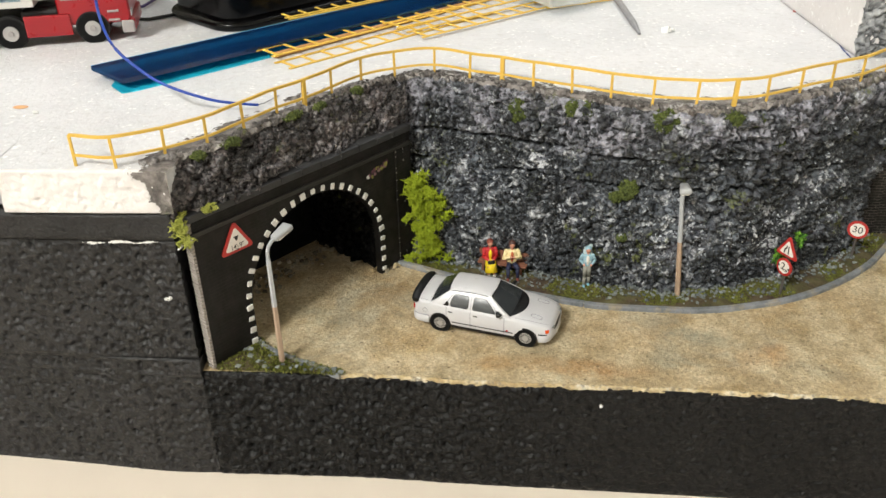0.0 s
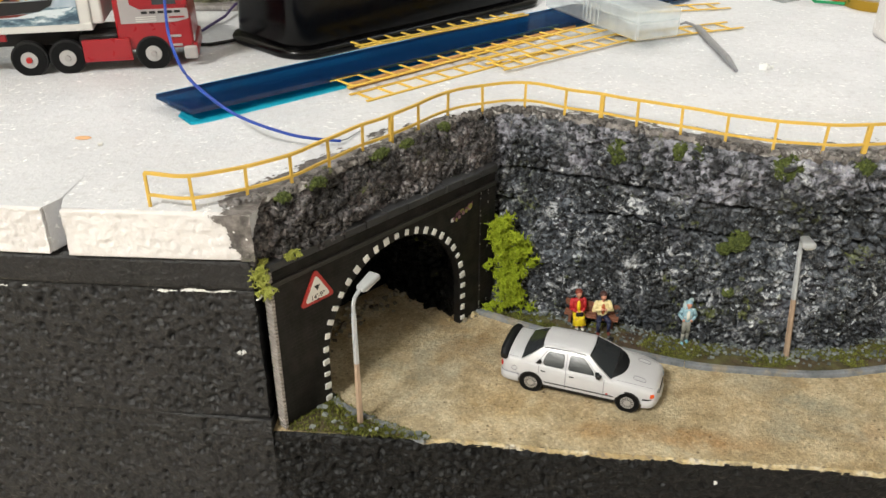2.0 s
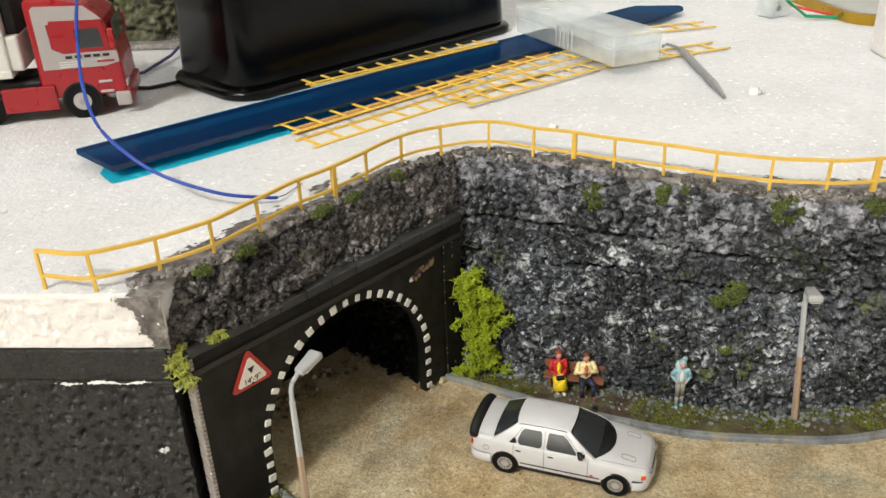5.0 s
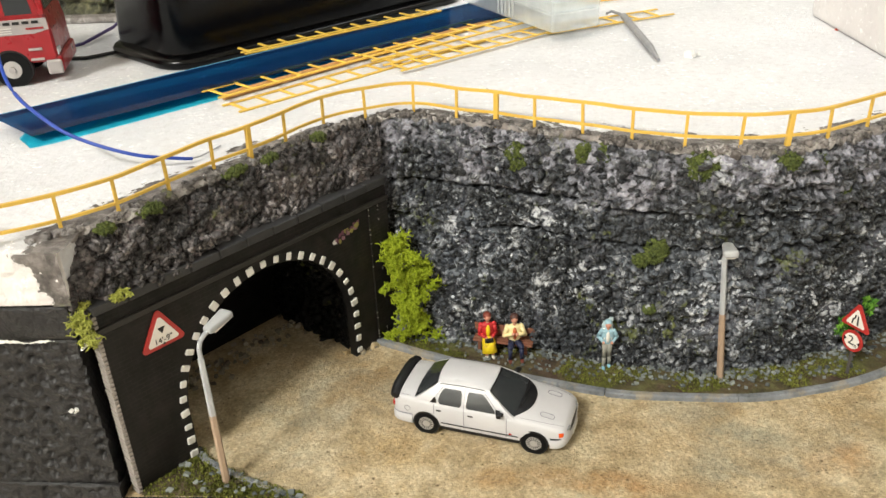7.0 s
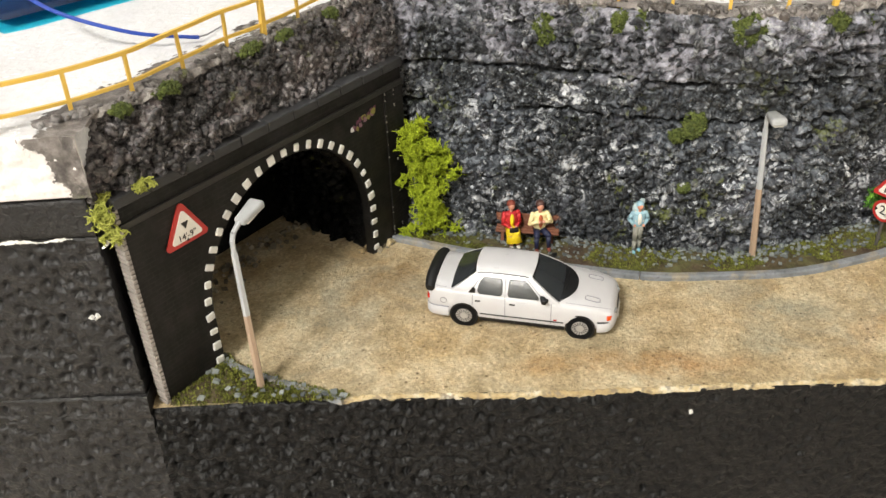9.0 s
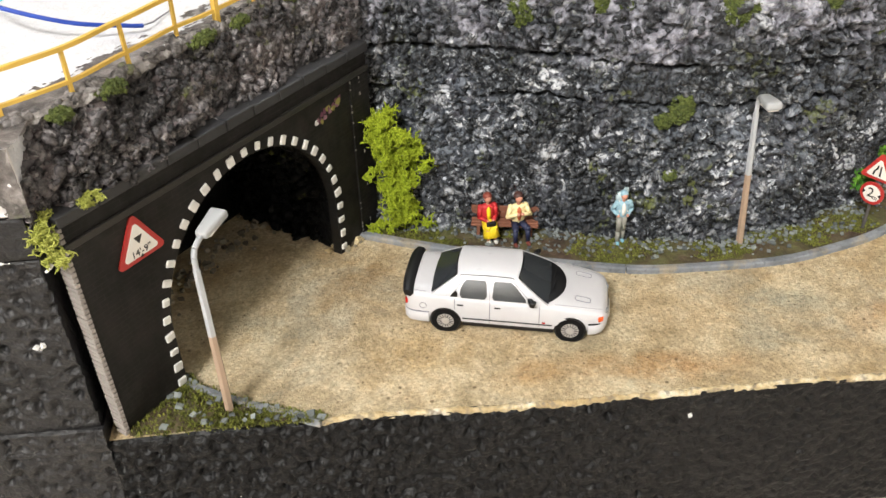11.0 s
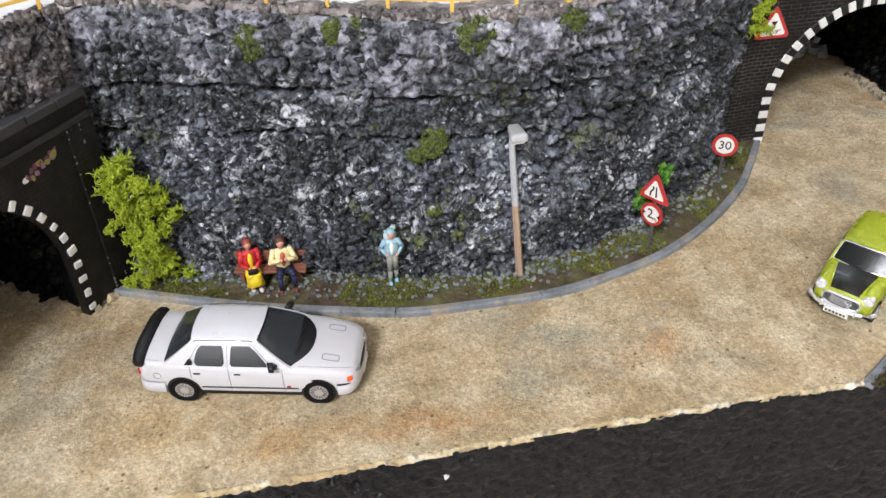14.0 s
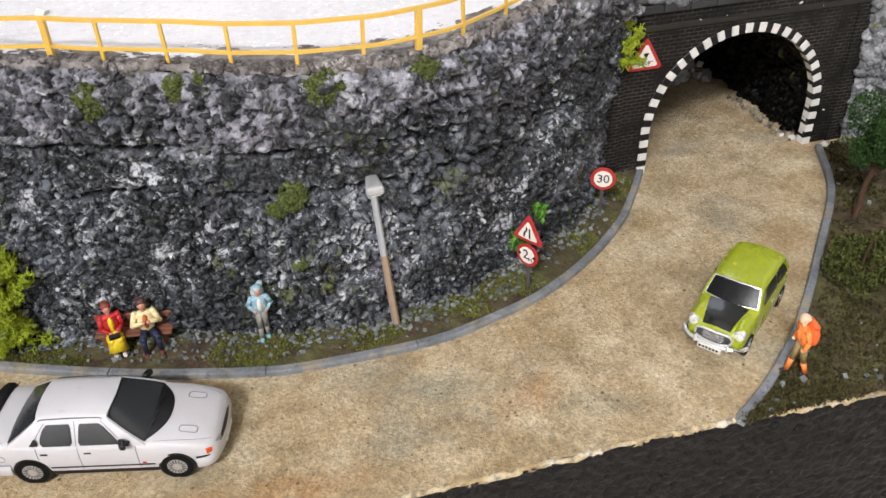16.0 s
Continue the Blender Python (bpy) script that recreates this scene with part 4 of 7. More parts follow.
bank_a = shift_line(spline(KERB_RIGHT, 1.0), 2.0)
bank_b = np.array([(198, 255), (226, 251), (262, 247), (340, 240), (340, 352)])
ob = ground_sheet("bank", bank_a, bank_b, M_EARTH, 120, 60, 0.9, 1.0, 71)
tagged(ob, "mossy earth bank beside the road", "bank", kind="structure")
pts = between(bank_a, bank_b, 3600, 72, 0.02)
tufts("bank_tufts", [(x, y, 0.7) for x, y in pts], M_TUFT_DARK, 1.2, 73, "dark olive moss tufts on the bank", 8, 1.5)
pts = between(bank_a, bank_b, 60, 74, 0.02)
chips("bank_chips", [(x, y, 1.5) for x, y in pts], M_CHIP, 0.8, 75, "small grey stones on the bank")
rnd = np.random.RandomState(81)
rub = [(*(np.array((-34, 273)) + np.array((0.647, 0.762)) * u + np.array((-0.762, 0.647)) * w), 0.5) for u, w in zip(rnd.uniform(20, 82, 130), rnd.normal(31, 3.0, 130))]
rub += [(x + rnd.normal(0, 2.2), y + rnd.normal(0, 1.4), 0.6) for x, y in [(19, 338)] * 14]
rub += [(x + rnd.normal(0, 2.0), y + rnd.normal(0, 1.6), 0.6) for x, y in [(291, 362)] * 12]
rub += [(288.5 + 0.05 * k + rnd.normal(0, 1.2), 364 + k, 0.6) for k in np.linspace(0, 34, 50)]
chips("rubble", rub, M_RUBBLE, 0.9, 82, "loose sandy rubble at the tunnel mouths", 0.8)

torn = [(15.0, 336.6, 0.9), (17.0, 338.2, 1.0), (19.6, 339.6, 1.1), (13.2, 334.6, 0.8), (21.4, 339.0, 0.9)]
chips("torn_plaster", torn, M_CRUST, 1.7, 86, "torn pale plaster bits at the foot of the arch", 0.6)
torn = [(289.5, 361.0, 0.9), (287.6, 364.2, 0.8), (292.8, 357.4, 0.9), (296.0, 352.0, 1.0)]
chips("torn_plaster", torn, M_WHITEPAINT, 1.3, 87, "white crumbs at the foot of the striped arch", 0.7)
rub = [(281 + rnd.normal(0, 4.0), 419 + rnd.normal(0, 2.0), rnd.uniform(0.8, 9.0)) for _ in range(34)]
chips("tunnel_stones", rub, M_RUBBLE_GREY, 2.2, 84, "pale grey stones heaped deep inside the second tunnel", 0.9)
chips("portal_specks", [(P2[0] + u * c2, P2[1] + u * s2 - 0.2, z) for u, z in ((52, 50.6), (58, 50.2), (66, 52.3), (74, 50.4), (85, 12.5), (40, 51.5), (31, 51.0))], M_WHITEPAINT, 0.5, 85, "small white paint flakes on the second portal", 0.6)

# rock beside and above the second tunnel
band("rock_right", np.array([(303.5, 353.0), (318, 340), (330, 330)]), np.array([(306, 358), (322, 346), (340, 336)]), -1, 95, 33, M_ROCK_GREY, 0.8, 0, 1.4, 3.6, None, "pale grey rock face beside the second tunnel", (M_GRAIN_GREY, 0.22, 1.5, 0.5))
up = np.array([(213, 362.5), (304, 357)])
band("rock_above", up, up + (0, 9), 57.6, 95, 35, M_ROCK_GREY, 0.8, 0, 1.4, 3.6, None, "pale grey rock face above the second tunnel", (M_GRAIN_GREY, 0.22, 1.5, 0.5))
part_block = part("foam_hill", box(199.5, 372.5, 73.2, 345, 467, 124, 2.5, 3), M_LITFOAM)
tagged(part_block, "white polystyrene block standing on the board", "foam block", kind="structure")

hill = np.array([(199.0, 371.5), (260, 370), (345, 370)])
band("rock_hill", hill, hill + (0, 1.5), 73.0, 123, 37, M_ROCK_GREY, 0.6, 0, 1.5, 2.8, None, "grey rock face on the front of the foam hill")

# ---- yellow handrail ----


def handrail():
    top = empty("handrail", RAIL[0][0], RAIL[0][1], BOARD_TOP, 0, "yellow handrail with thin posts along the cliff edge", "handrail")
    ox, oy = RAIL[0]
    line = spline(RAIL, 1.5)
    for name, z, w in (("top_rail", 9.7, 0.42), ("lower_rail", 3.4, 0.36)):
        bm = bmesh.new()
        prev = None
        for k, (x, y) in enumerate(line):
            t = line[min(k + 1, len(line) - 1)] - line[max(k - 1, 0)]
            t = t / np.linalg.norm(t)
            sx, sy = t[1] * w, -t[0] * w
            wob = 0.1 * math.sin(k * 0.21) + 0.05 * math.sin(k * 0.57 + 1)
            ring = [bm.verts.new((x - ox + a * sx, y - oy + a * sy, z + b * w + wob)) for a, b in ((-1, -1), (1, -1), (1, 1), (-1, 1))]
            if prev:
                for i in range(4):
                    bm.faces.new((prev[i], prev[(i + 1) % 4], ring[(i + 1) % 4], ring[i]))
            else:
                bm.faces.new(ring[::-1])
            prev = ring
        bm.faces.new(prev)
        part(name, bm, M_YELLOW, top)
    for k, (x, y) in enumerate(RAIL):
        w = 0.72 if k in (6, 12, 18) else 0.42
        lean = random.uniform(-0.35, 0.35)
        bm = box(-w, -w * 0.8, -1.2, w, w * 0.8, 9.7, 0.08, 1)
        for v in bm.verts:
            v.co.x += lean * v.co.z / 8.4
        t = np.array(RAIL[min(k + 1, len(RAIL) - 1)]) - np.array(RAIL[max(k - 1, 0)])
        part("post", bm, M_YELLOW, top, m=pose(x - ox, y - oy, 0, 0, 0, math.degrees(math.atan2(t[1], t[0]))))


handrail()

# ---- street lamps ----
M_LAMPGREY = plain("lamp_grey", "a9acb0", 0.45, 0.1)
M_LAMPBROWN = plain("lamp_brown", "a08a76", 0.6, 0.15)
M_LAMPHEAD = plain("lamp_head_grey", "a4a6a8", 0.4, 0.08)
M_SIGNRED = plain("sign_red", "ac2f2c", 0.4, 0.1)
M_SIGNWHITE = plain("sign_white", "e2dfd8", 0.45, 0.06)
M_SIGNPOST = plain("sign_post", "4d4a48", 0.5, 0.2)
M_INK = plain("sign_black", "141414", 0.5, 0.1)


def street_lamp(x, y, turn, label):
    top = empty("street_lamp", x, y, 0, turn, label, "street lamp", "lamps beside the road")
    lower = rod((0, 0, -0.5), (0, 0, 23), 1.05, 0.9, 6)
    part("lower_post", lower, M_LAMPBROWN, top, "brown painted lower post")
    part("upper_post", rod((0, 0, 23), (0, 0, 40.5), 0.9, 0.78, 6), M_LAMPGREY, top, "grey painted upper post")
    bm = bmesh.new()
    path = [(0, 0, 40.2), (0.1, 0, 43.2), (0.9, 0, 44.9), (2.6, 0, 45.8), (4.6, 0, 46.3)]
    for a, b in zip(path[:-1], path[1:]):
        rod(a, b, 0.6, 0.6, 8, bm)
    part("arm", bm, M_LAMPGREY, top, soft=True)
    head = box(-4.0, -1.9, -1.0, 4.0, 1.9, 1.1, 0.75, 3)
    for v in head.verts:
        k = (v.co.x + 4.0) / 8.0
        v.co.y *= 0.72 + 0.38 * k
        v.co.z *= 0.85 + 0.2 * k
    head = part("head", head, M_LAMPHEAD, top, soft=True, m=pose(7.4, 0, 46.7, 0, -8, 0))
    part("diffuser", box(-2.6, -1.3, -1.35, 3.4, 1.3, -0.7, 0.3), M_SIGNWHITE, head, m=pose(7.4, 0, 46.7, 0, -8, 0))
    return top


street_lamp(-12.0, 275.8, 62.0, "model street lamp with grey top and brown foot")
lamp = street_lamp(128.6, 315.2, 262.0, "model street lamp with grey top standing under the cliff")
lamp.matrix_world = pose(0.1286, 0.3152, 0, 0, -4.5, 0) @ pose(0, 0, 0, 0, 0, 262.0)
lamp.scale = (1.0, 1.0, 1.05)

# ---- road signs ----


def letters(text, size, material, parent, m, name="writing"):
    cu = bpy.data.curves.new(name, "FONT")
    cu.body, cu.size, cu.align_x, cu.align_y, cu.extrude = text, size * MM, "CENTER", "CENTER", 0.00004
    ob = new(name, cu)
    dep = bpy.context.evaluated_depsgraph_get()
    me = bpy.data.meshes.new_from_object(ob.evaluated_get(dep))
    bpy.data.objects.remove(ob)
    me.transform(Matrix.Translation(m.translation * MM) @ m.to_3x3().to_4x4())
    me.materials.clear()
    me.materials.append(material)
    return hang(new(name, me), parent)


UPRIGHT = pose(0, 0, 0, 90, 0, 0)


def disc(r, y0, y1, z, material, parent, name, label="", seg=36):
    return part(name, rod((0, y0, z), (0, y1, z), r, r, seg), material, parent, label)


def tri_outline(side, z):
    h = side * 0.866
    pts = []
    for cx, cz, a0 in ((-side / 2, -h / 3, 210), (side / 2, -h / 3, 330), (0, 2 * h / 3, 90)):
        rr = side * 0.07
        ix, iz = cx - math.copysign(rr * 1.4, cx) if cx else 0, cz + (rr if cz < 0 else -rr * 1.6)
        for k in range(5):
            a = radians(a0 - 60 + 30 * k)
            pts.append((ix + rr * math.cos(a), z + iz + rr * math.sin(a)))
    return pts


def sign_30(x, y, turn):
    top = empty("road_sign", x, y, 0, turn, "round white speed sign with red rim reading 30", "road sign")
    part("post", rod((0, 0, -0.5), (0, 0, 13.5), 0.5, 0.5, 8), M_SIGNPOST, top)
    part("foot", rod((0, 0, 0.6), (0, 0, 1.9), 1.7, 1.2, 12), M_SIGNPOST, top)
    plate = disc(3.75, -1.0, -0.55, 14.6, M_SIGNRED, top, "plate", "red rim")
    disc(2.75, -1.1, -0.9, 14.6, M_SIGNWHITE, plate, "face", "white face")
    letters("30", 3.9, M_INK, plate, Matrix.Translation((0, -1.16, 14.6)) @ UPRIGHT)


def sign_narrow(x, y, turn, lean):
    top = empty("road_sign", x, y, 0, turn, "red and white triangle above a round 2 metre width sign", "road sign")
    top.matrix_world = top.matrix_world @ pose(0, 0, 0, 0, lean, 0)
    part("post", rod((0, 0, -0.5), (0, 0, 20), 0.5, 0.5, 8), M_SIGNPOST, top)
    plate = disc(3.4, -1.0, -0.55, 13.2, M_SIGNRED, top, "round_plate", "red rim")
    disc(2.5, -1.1, -0.9, 13.2, M_SIGNWHITE, plate, "face", "white face")
    letters("2", 4.0, M_INK, plate, Matrix.Translation((-0.35, -1.16, 13.3)) @ UPRIGHT)
    letters("m", 1.9, M_INK, plate, Matrix.Translation((1.2, -1.16, 12.3)) @ UPRIGHT)
    for s in (-1, 1):
        part("arrow", prism([(s * 2.6, 12.5), (s * 2.6, 13.9), (s * 1.75, 13.2)], 0.12, None, Matrix.Translation((0, -1.18, 0))), M_INK, plate)
    tri = part("triangle_plate", prism(tri_outline(9.6, 20.3), 0.45, None, Matrix.Translation((0, -1.0, 0))), M_SIGNRED, top, "red rim")
    part("face", prism(tri_outline(6.4, 20.3), 0.2, None, Matrix.Translation((0, -1.12, 0))), M_SIGNWHITE, tri, "white face")
    part("line_mark", prism([(0.5, 18.9), (1.0, 18.9), (0.75, 22.0), (0.35, 22.0)], 0.1, None, Matrix.Translation((0, -1.2, 0))), M_INK, tri)
    part("line_mark", prism([(-1.4, 18.9), (-0.9, 18.9), (-0.75, 20.2), (-0.15, 20.9), (-0.1, 22.0), (-0.5, 22.0), (-0.6, 21.1), (-1.2, 20.4)], 0.1, None, Matrix.Translation((0, -1.2, 0))), M_INK, tri)


def sign_height(x, y, z, turn, side):
    top = empty("height_sign", x, y, z, turn, "red triangle height limit sign fixed to the tunnel portal", "road sign")
    plate = part("plate", prism(tri_outline(side, 0), 0.4, None, Matrix.Translation((0, -0.45, 0))), M_SIGNRED, top)
    part("face", prism(tri_outline(side * 0.72, 0), 0.2, None, Matrix.Translation((0, -0.58, 0))), M_SIGNWHITE, plate, "white face")
    k = side / 13.0
    letters("14'-9\"", 2.3 * k, M_INK, plate, Matrix.Translation((0, -0.64, -1.6 * k)) @ UPRIGHT)
    part("arrow", prism([(-1.1 * k, 2.2 * k), (1.1 * k, 2.2 * k), (0, 0.3 * k)], 0.1, None, Matrix.Translation((0, -0.66, 0))), M_INK, plate)
    part("arrow", prism([(-0.5 * k, -3.0 * k), (0.5 * k, -3.0 * k), (0, -2.2 * k)], 0.1, None, Matrix.Translation((0, -0.66, 0))), M_INK, plate)


sign_30(202.6, 341.6, -31.0)
sign_narrow(166.6, 316.0, -62.0, 0.0)


def on_portal(u, w, z):
    a = radians(P1_TURN)
    return -34 + u * math.cos(a) - w * math.sin(a), 273 + u * math.sin(a) + w * math.cos(a), z


sign_height(*on_portal(15.2, -0.1, 42.3), P1_TURN, 12.6)
sign_height(P2[0] + 13.6 * c2, P2[1] + 13.6 * s2 - 0.1, 41.0, P2_TURN, 12.0)

# graffiti patch on the portal: colour blots with no letters
M_GRAF = [plain("spray_plum", "5b2f45", 0.6, 0.3), plain("spray_olive", "7d7a3a", 0.6, 0.3), plain("spray_white", "cfcfcc", 0.6, 0.1), plain("spray_mauve", "7a5a66", 0.6, 0.3)]
graf = empty("graffiti", *on_portal(79.5, -0.05, 45.0), P1_TURN, "small plum and olive sprayed blot on the portal", "graffiti")
rg = random.Random(12)
for k in range(16):
    t = k / 15
    cx, cz = -5.0 + 9.5 * t + rg.uniform(-0.6, 0.6), -2.0 + 3.6 * t + rg.uniform(-1.1, 1.1)
    rr = rg.uniform(0.5, 1.0)
    pts = [(cx + rr * rg.uniform(0.6, 1.3) * math.cos(a), cz + rr * rg.uniform(0.6, 1.4) * math.sin(a)) for a in [6.283 * q / 9 for q in range(9)]]
    part("blot", prism(pts, 0.1, None, Matrix.Translation((0, -0.06 - 0.012 * k, 0))), M_GRAF[2] if k == 0 else M_GRAF[(0, 3, 0, 1)[k % 4]], graf)

# ---- greenery ----


def tube(path, r0, r1, bm, seg=5):
    """A thin curling stem."""
    prev = None
    n = len(path)
    for k, q in enumerate(path):
        t = Vector(path[min(k + 1, n - 1)]) - Vector(path[max(k - 1, 0)])
        if t.length < 1e-6:
            continue
        a = t.orthogonal().normalized()
        b = t.normalized().cross(a)
        r = r0 + (r1 - r0) * k / (n - 1)
        ring = [bm.verts.new(Vector(q) + a * (r * math.cos(6.283 * i / seg)) + b * (r * math.sin(6.283 * i / seg))) for i in range(seg)]
        if prev:
            for i in range(seg):
                bm.faces.new((prev[i], prev[(i + 1) % seg], ring[(i + 1) % seg], ring[i]))
        prev = ring
    bm.faces.new(prev)


def lichen(bm, start, aim, length, r, rnd, level=0):
    p, d = Vector(start), Vector(aim).normalized()
    path = [p.copy()]
    n = 9 if level < 2 else 7
    for k in range(n):
        d = (d + Vector((rnd.uniform(-1, 1), rnd.uniform(-1, 1), rnd.uniform(-1, 1))) * 1.05).normalized()
        p = p + d * (length / n)
        path.append(p.copy())
        if level < 2 and k > 0 and k % 2 == 0 or level == 0:
            for _ in range(2 if level == 0 else 1):
                side = (d + Vector((rnd.uniform(-1, 1), rnd.uniform(-1, 1), rnd.uniform(-1, 1))) * 1.2).normalized()
                lichen(bm, p, side, length * rnd.uniform(0.35, 0.6), r * 0.7, rnd, level + 1)
    tube(path, r, r * 0.45, bm)


def lichen_clump(name, at, aims, length, r, seed, label, material=None):
    rnd = random.Random(seed)
    top = empty(name, *at, 0, label, "lichen bush")
    for (ox, oy, oz), aim, scale in aims:
        bm = bmesh.new()
        lichen(bm, (ox, oy, oz), aim, length * scale, r, rnd)
        part("branch", bm, material or M_LIME, top, soft=True)
    return top


rb = random.Random(3)
aims = []
for k in range(66):
    z = 2.5 + 34 * (k / 65) ** 0.95
    reach = float(np.interp(z, (2, 8, 12, 18, 26, 30, 36), (7.0, 6.0, 3.5, 9.5, 11.5, 4.5, 0.0)))
    wide = 1.0 if 15 < z < 30 else 0.6
    aims.append(((rb.uniform(-2.5, reach), rb.uniform(-2.4, 0.4), z), (rb.uniform(-0.5, 0.9) * wide, rb.uniform(-0.5, 0.2), rb.uniform(-0.4, 0.6)), rb.uniform(0.7, 1.1)))
lichen_clump("lichen_bush", (32.5, 341.5, 0.5), aims, 6.9, 0.42, 4, "bright lime green lichen bush climbing beside the portal")
M_LIME_PALE = leaf_material("pale_lichen", "848a35", "c0c468")
lichen_clump("lichen_sprig", on_portal(-2.2, 0.5, 57.0), [((0, 0, 0), (-0.2, -0.6, -1), 1.2), ((0.3, 0, 0), (-0.6, -0.4, -0.9), 1.0), ((-0.6, -0.8, -4), (0, -0.3, -1), 1.0), ((-1.2, -1.0, -7), (-0.2, -0.3, -1), 1.0), ((0, 0, 0.5), (0.8, -0.2, 0.2), 0.6)], 5.6, 0.36, 9, "pale lime lichen sprig hanging over the portal corner", M_LIME_PALE)
lichen_clump("lichen_sprig", on_portal(6.5, -0.6, 58.4), [((0, 0, 0), (0.4, -0.3, 0.3), 0.8), ((0.3, 0, 0), (-0.6, -0.4, 0.1), 0.8), ((0.3, 0, 0), (0.2, -0.6, -0.9), 0.8)], 4.4, 0.32, 10, "pale lime lichen sprig on the portal coping", M_LIME_PALE)
lichen_clump("lichen_sprig", (P2[0] + 7.0 * c2, P2[1] - 1.6, 45.0), [((-3, 0, 3), (-0.2, -0.4, 0.8), 0.9), ((-4, 0, 0), (-0.4, -0.4, -0.2), 0.9), ((-1, 0, 6), (0.4, -0.3, 0.6), 0.9), ((0, 0, 2), (0.5, -0.4, 0.7), 1.0), ((0, 0, 0), (-0.4, -0.4, 0.5), 0.9), ((0.5, 0, -2), (0.6, -0.3, -0.3), 0.8), ((-2, 0, -2), (-0.3, -0.4, -0.6), 0.9), ((1, 0, 4), (0.5, -0.4, 0.4), 0.8)], 7.0, 0.4, 11, "lime lichen sprig growing over the height sign")


def moss_clump(name, x, y, z, w, h, seed, material, label):
    """A lumpy pad of crumbly moss."""
    rnd = np.random.RandomState(seed)
    verts, faces = [], []
    n = int(50 + w * h * 5)
    for _ in range(n):
        a, r = rnd.uniform(0, 6.283), math.sqrt(rnd.uniform(0, 1)) * rnd.uniform(0.75, 1.1)
        c = np.array((r * math.cos(a) * w / 2, -1.2 * (1 - r * r) - rnd.uniform(0, 0.8), r * math.sin(a) * h / 2))
        s = rnd.uniform(0.35, 0.8)
        k = len(verts)
        q = np.array([(1, 0, 0), (-1, 0, 0), (0, 1, 0), (0, -1, 0), (0, 0, 1), (0, 0, -1)]) * s * rnd.uniform(0.6, 1.2, (6, 3))
        verts += (q @ np.array(Euler(tuple(rnd.uniform(0, 3, 3))).to_matrix()).T + c).tolist()
        faces += [[k + i for i in f] for f in ((0, 2, 4), (2, 1, 4), (1, 3, 4), (3, 0, 4), (2, 0, 5), (1, 2, 5), (3, 1, 5), (0, 3, 5))]
    me = mesh_from(name, verts, faces)
    me.materials.append(material)
    ob = new(name, me)
    ob.matrix_world = pose(x * MM, y * MM, z * MM)
    return tagged(ob, label, "moss", "moss pads on the cliff")


MOSS = [(69.5, 339.4, 65.4, 8.5, 9), (87.6, 330.6, 69.0, 5, 7), (92.7, 328.2, 69.3, 4, 7.5), (118, 318.2, 69.2, 10, 8), (138.6, 317.2, 69.8, 8, 6), (147.7, 319.6, 69.0, 5, 4.5), (156, 323.0, 59.0, 7, 4), (107.5, 321.2, 42.5, 6, 8), (103.8, 322.8, 39.0, 5, 4.5), (93.4, 327.6, 57.0, 4, 4), (106.8, 321.2, 23.0, 3.5, 3)]
for k, (x, y, z, w, h) in enumerate(MOSS):
    moss_clump("moss_pad", x, y - 0.3, z, w * 1.12, h * 1.08, 100 + k, M_MOSS, "olive green moss pad clinging to the rock")
for k, (x, y, w) in enumerate(((-24.5, 294.0, 7.0), (-9.0, 316.5, 8.0), (-1.5, 325.5, 6.0), (9.5, 341.0, 6.0), (-32.0, 283.5, 5.0))):
    pad = moss_clump("moss_pad", x, y, 72.9, w, 3.2, 140 + k, M_MOSS, "dull green moss pad on the edge above the portal")
    pad.matrix_world = pose(x * MM + 0.0012, y * MM - 0.0012, 0.0727, -50, 0, 50)


def leaf_cloud(centre, size, n, leaf, seed):
    rnd = np.random.RandomState(seed)
    verts, faces = [], []
    lobes = [(rnd.uniform(-0.6, 0.6, 3) * size, rnd.uniform(0.35, 0.6)) for _ in range(9)]
    for _ in range(n):
        o, k = lobes[rnd.randint(9)]
        d = rnd.normal(0, 1, 3)
        d /= np.linalg.norm(d)
        c = np.array(centre) + o + d * np.array(size) * k * rnd.uniform(0.6, 1.0)
        q = np.array([(-1, 0, 0), (0, 0.5, 0.2), (1, 0, 0), (0, -0.5, 0.2)]) * leaf * rnd.uniform(0.5, 1.2)
        i = len(verts)
        verts += (q @ np.array(Euler(tuple(rnd.uniform(0, 6.3, 3))).to_matrix()).T + c).tolist()
        faces.append([i, i + 1, i + 2, i + 3])
    return verts, faces


def leafy_plant(x, y, z, size, n, seed):
    v, f = leaf_cloud((0, 0, 0), size, n, 1.15, seed)
    me = mesh_from("leafy_plant", v, f)
    me.materials.append(M_BRIGHT)
    ob = new("leafy_plant", me)
    ob.matrix_world = pose(x * MM, y * MM, z * MM)
    return tagged(ob, "bright green leafy plant behind the road sign", "plant")


leafy_plant(166.8, 322.0, 13.5, (4.0, 1.6, 4.2), 150, 130)
leafy_plant(172.6, 324.0, 20.0, (2.6, 1.4, 4.0), 110, 131)


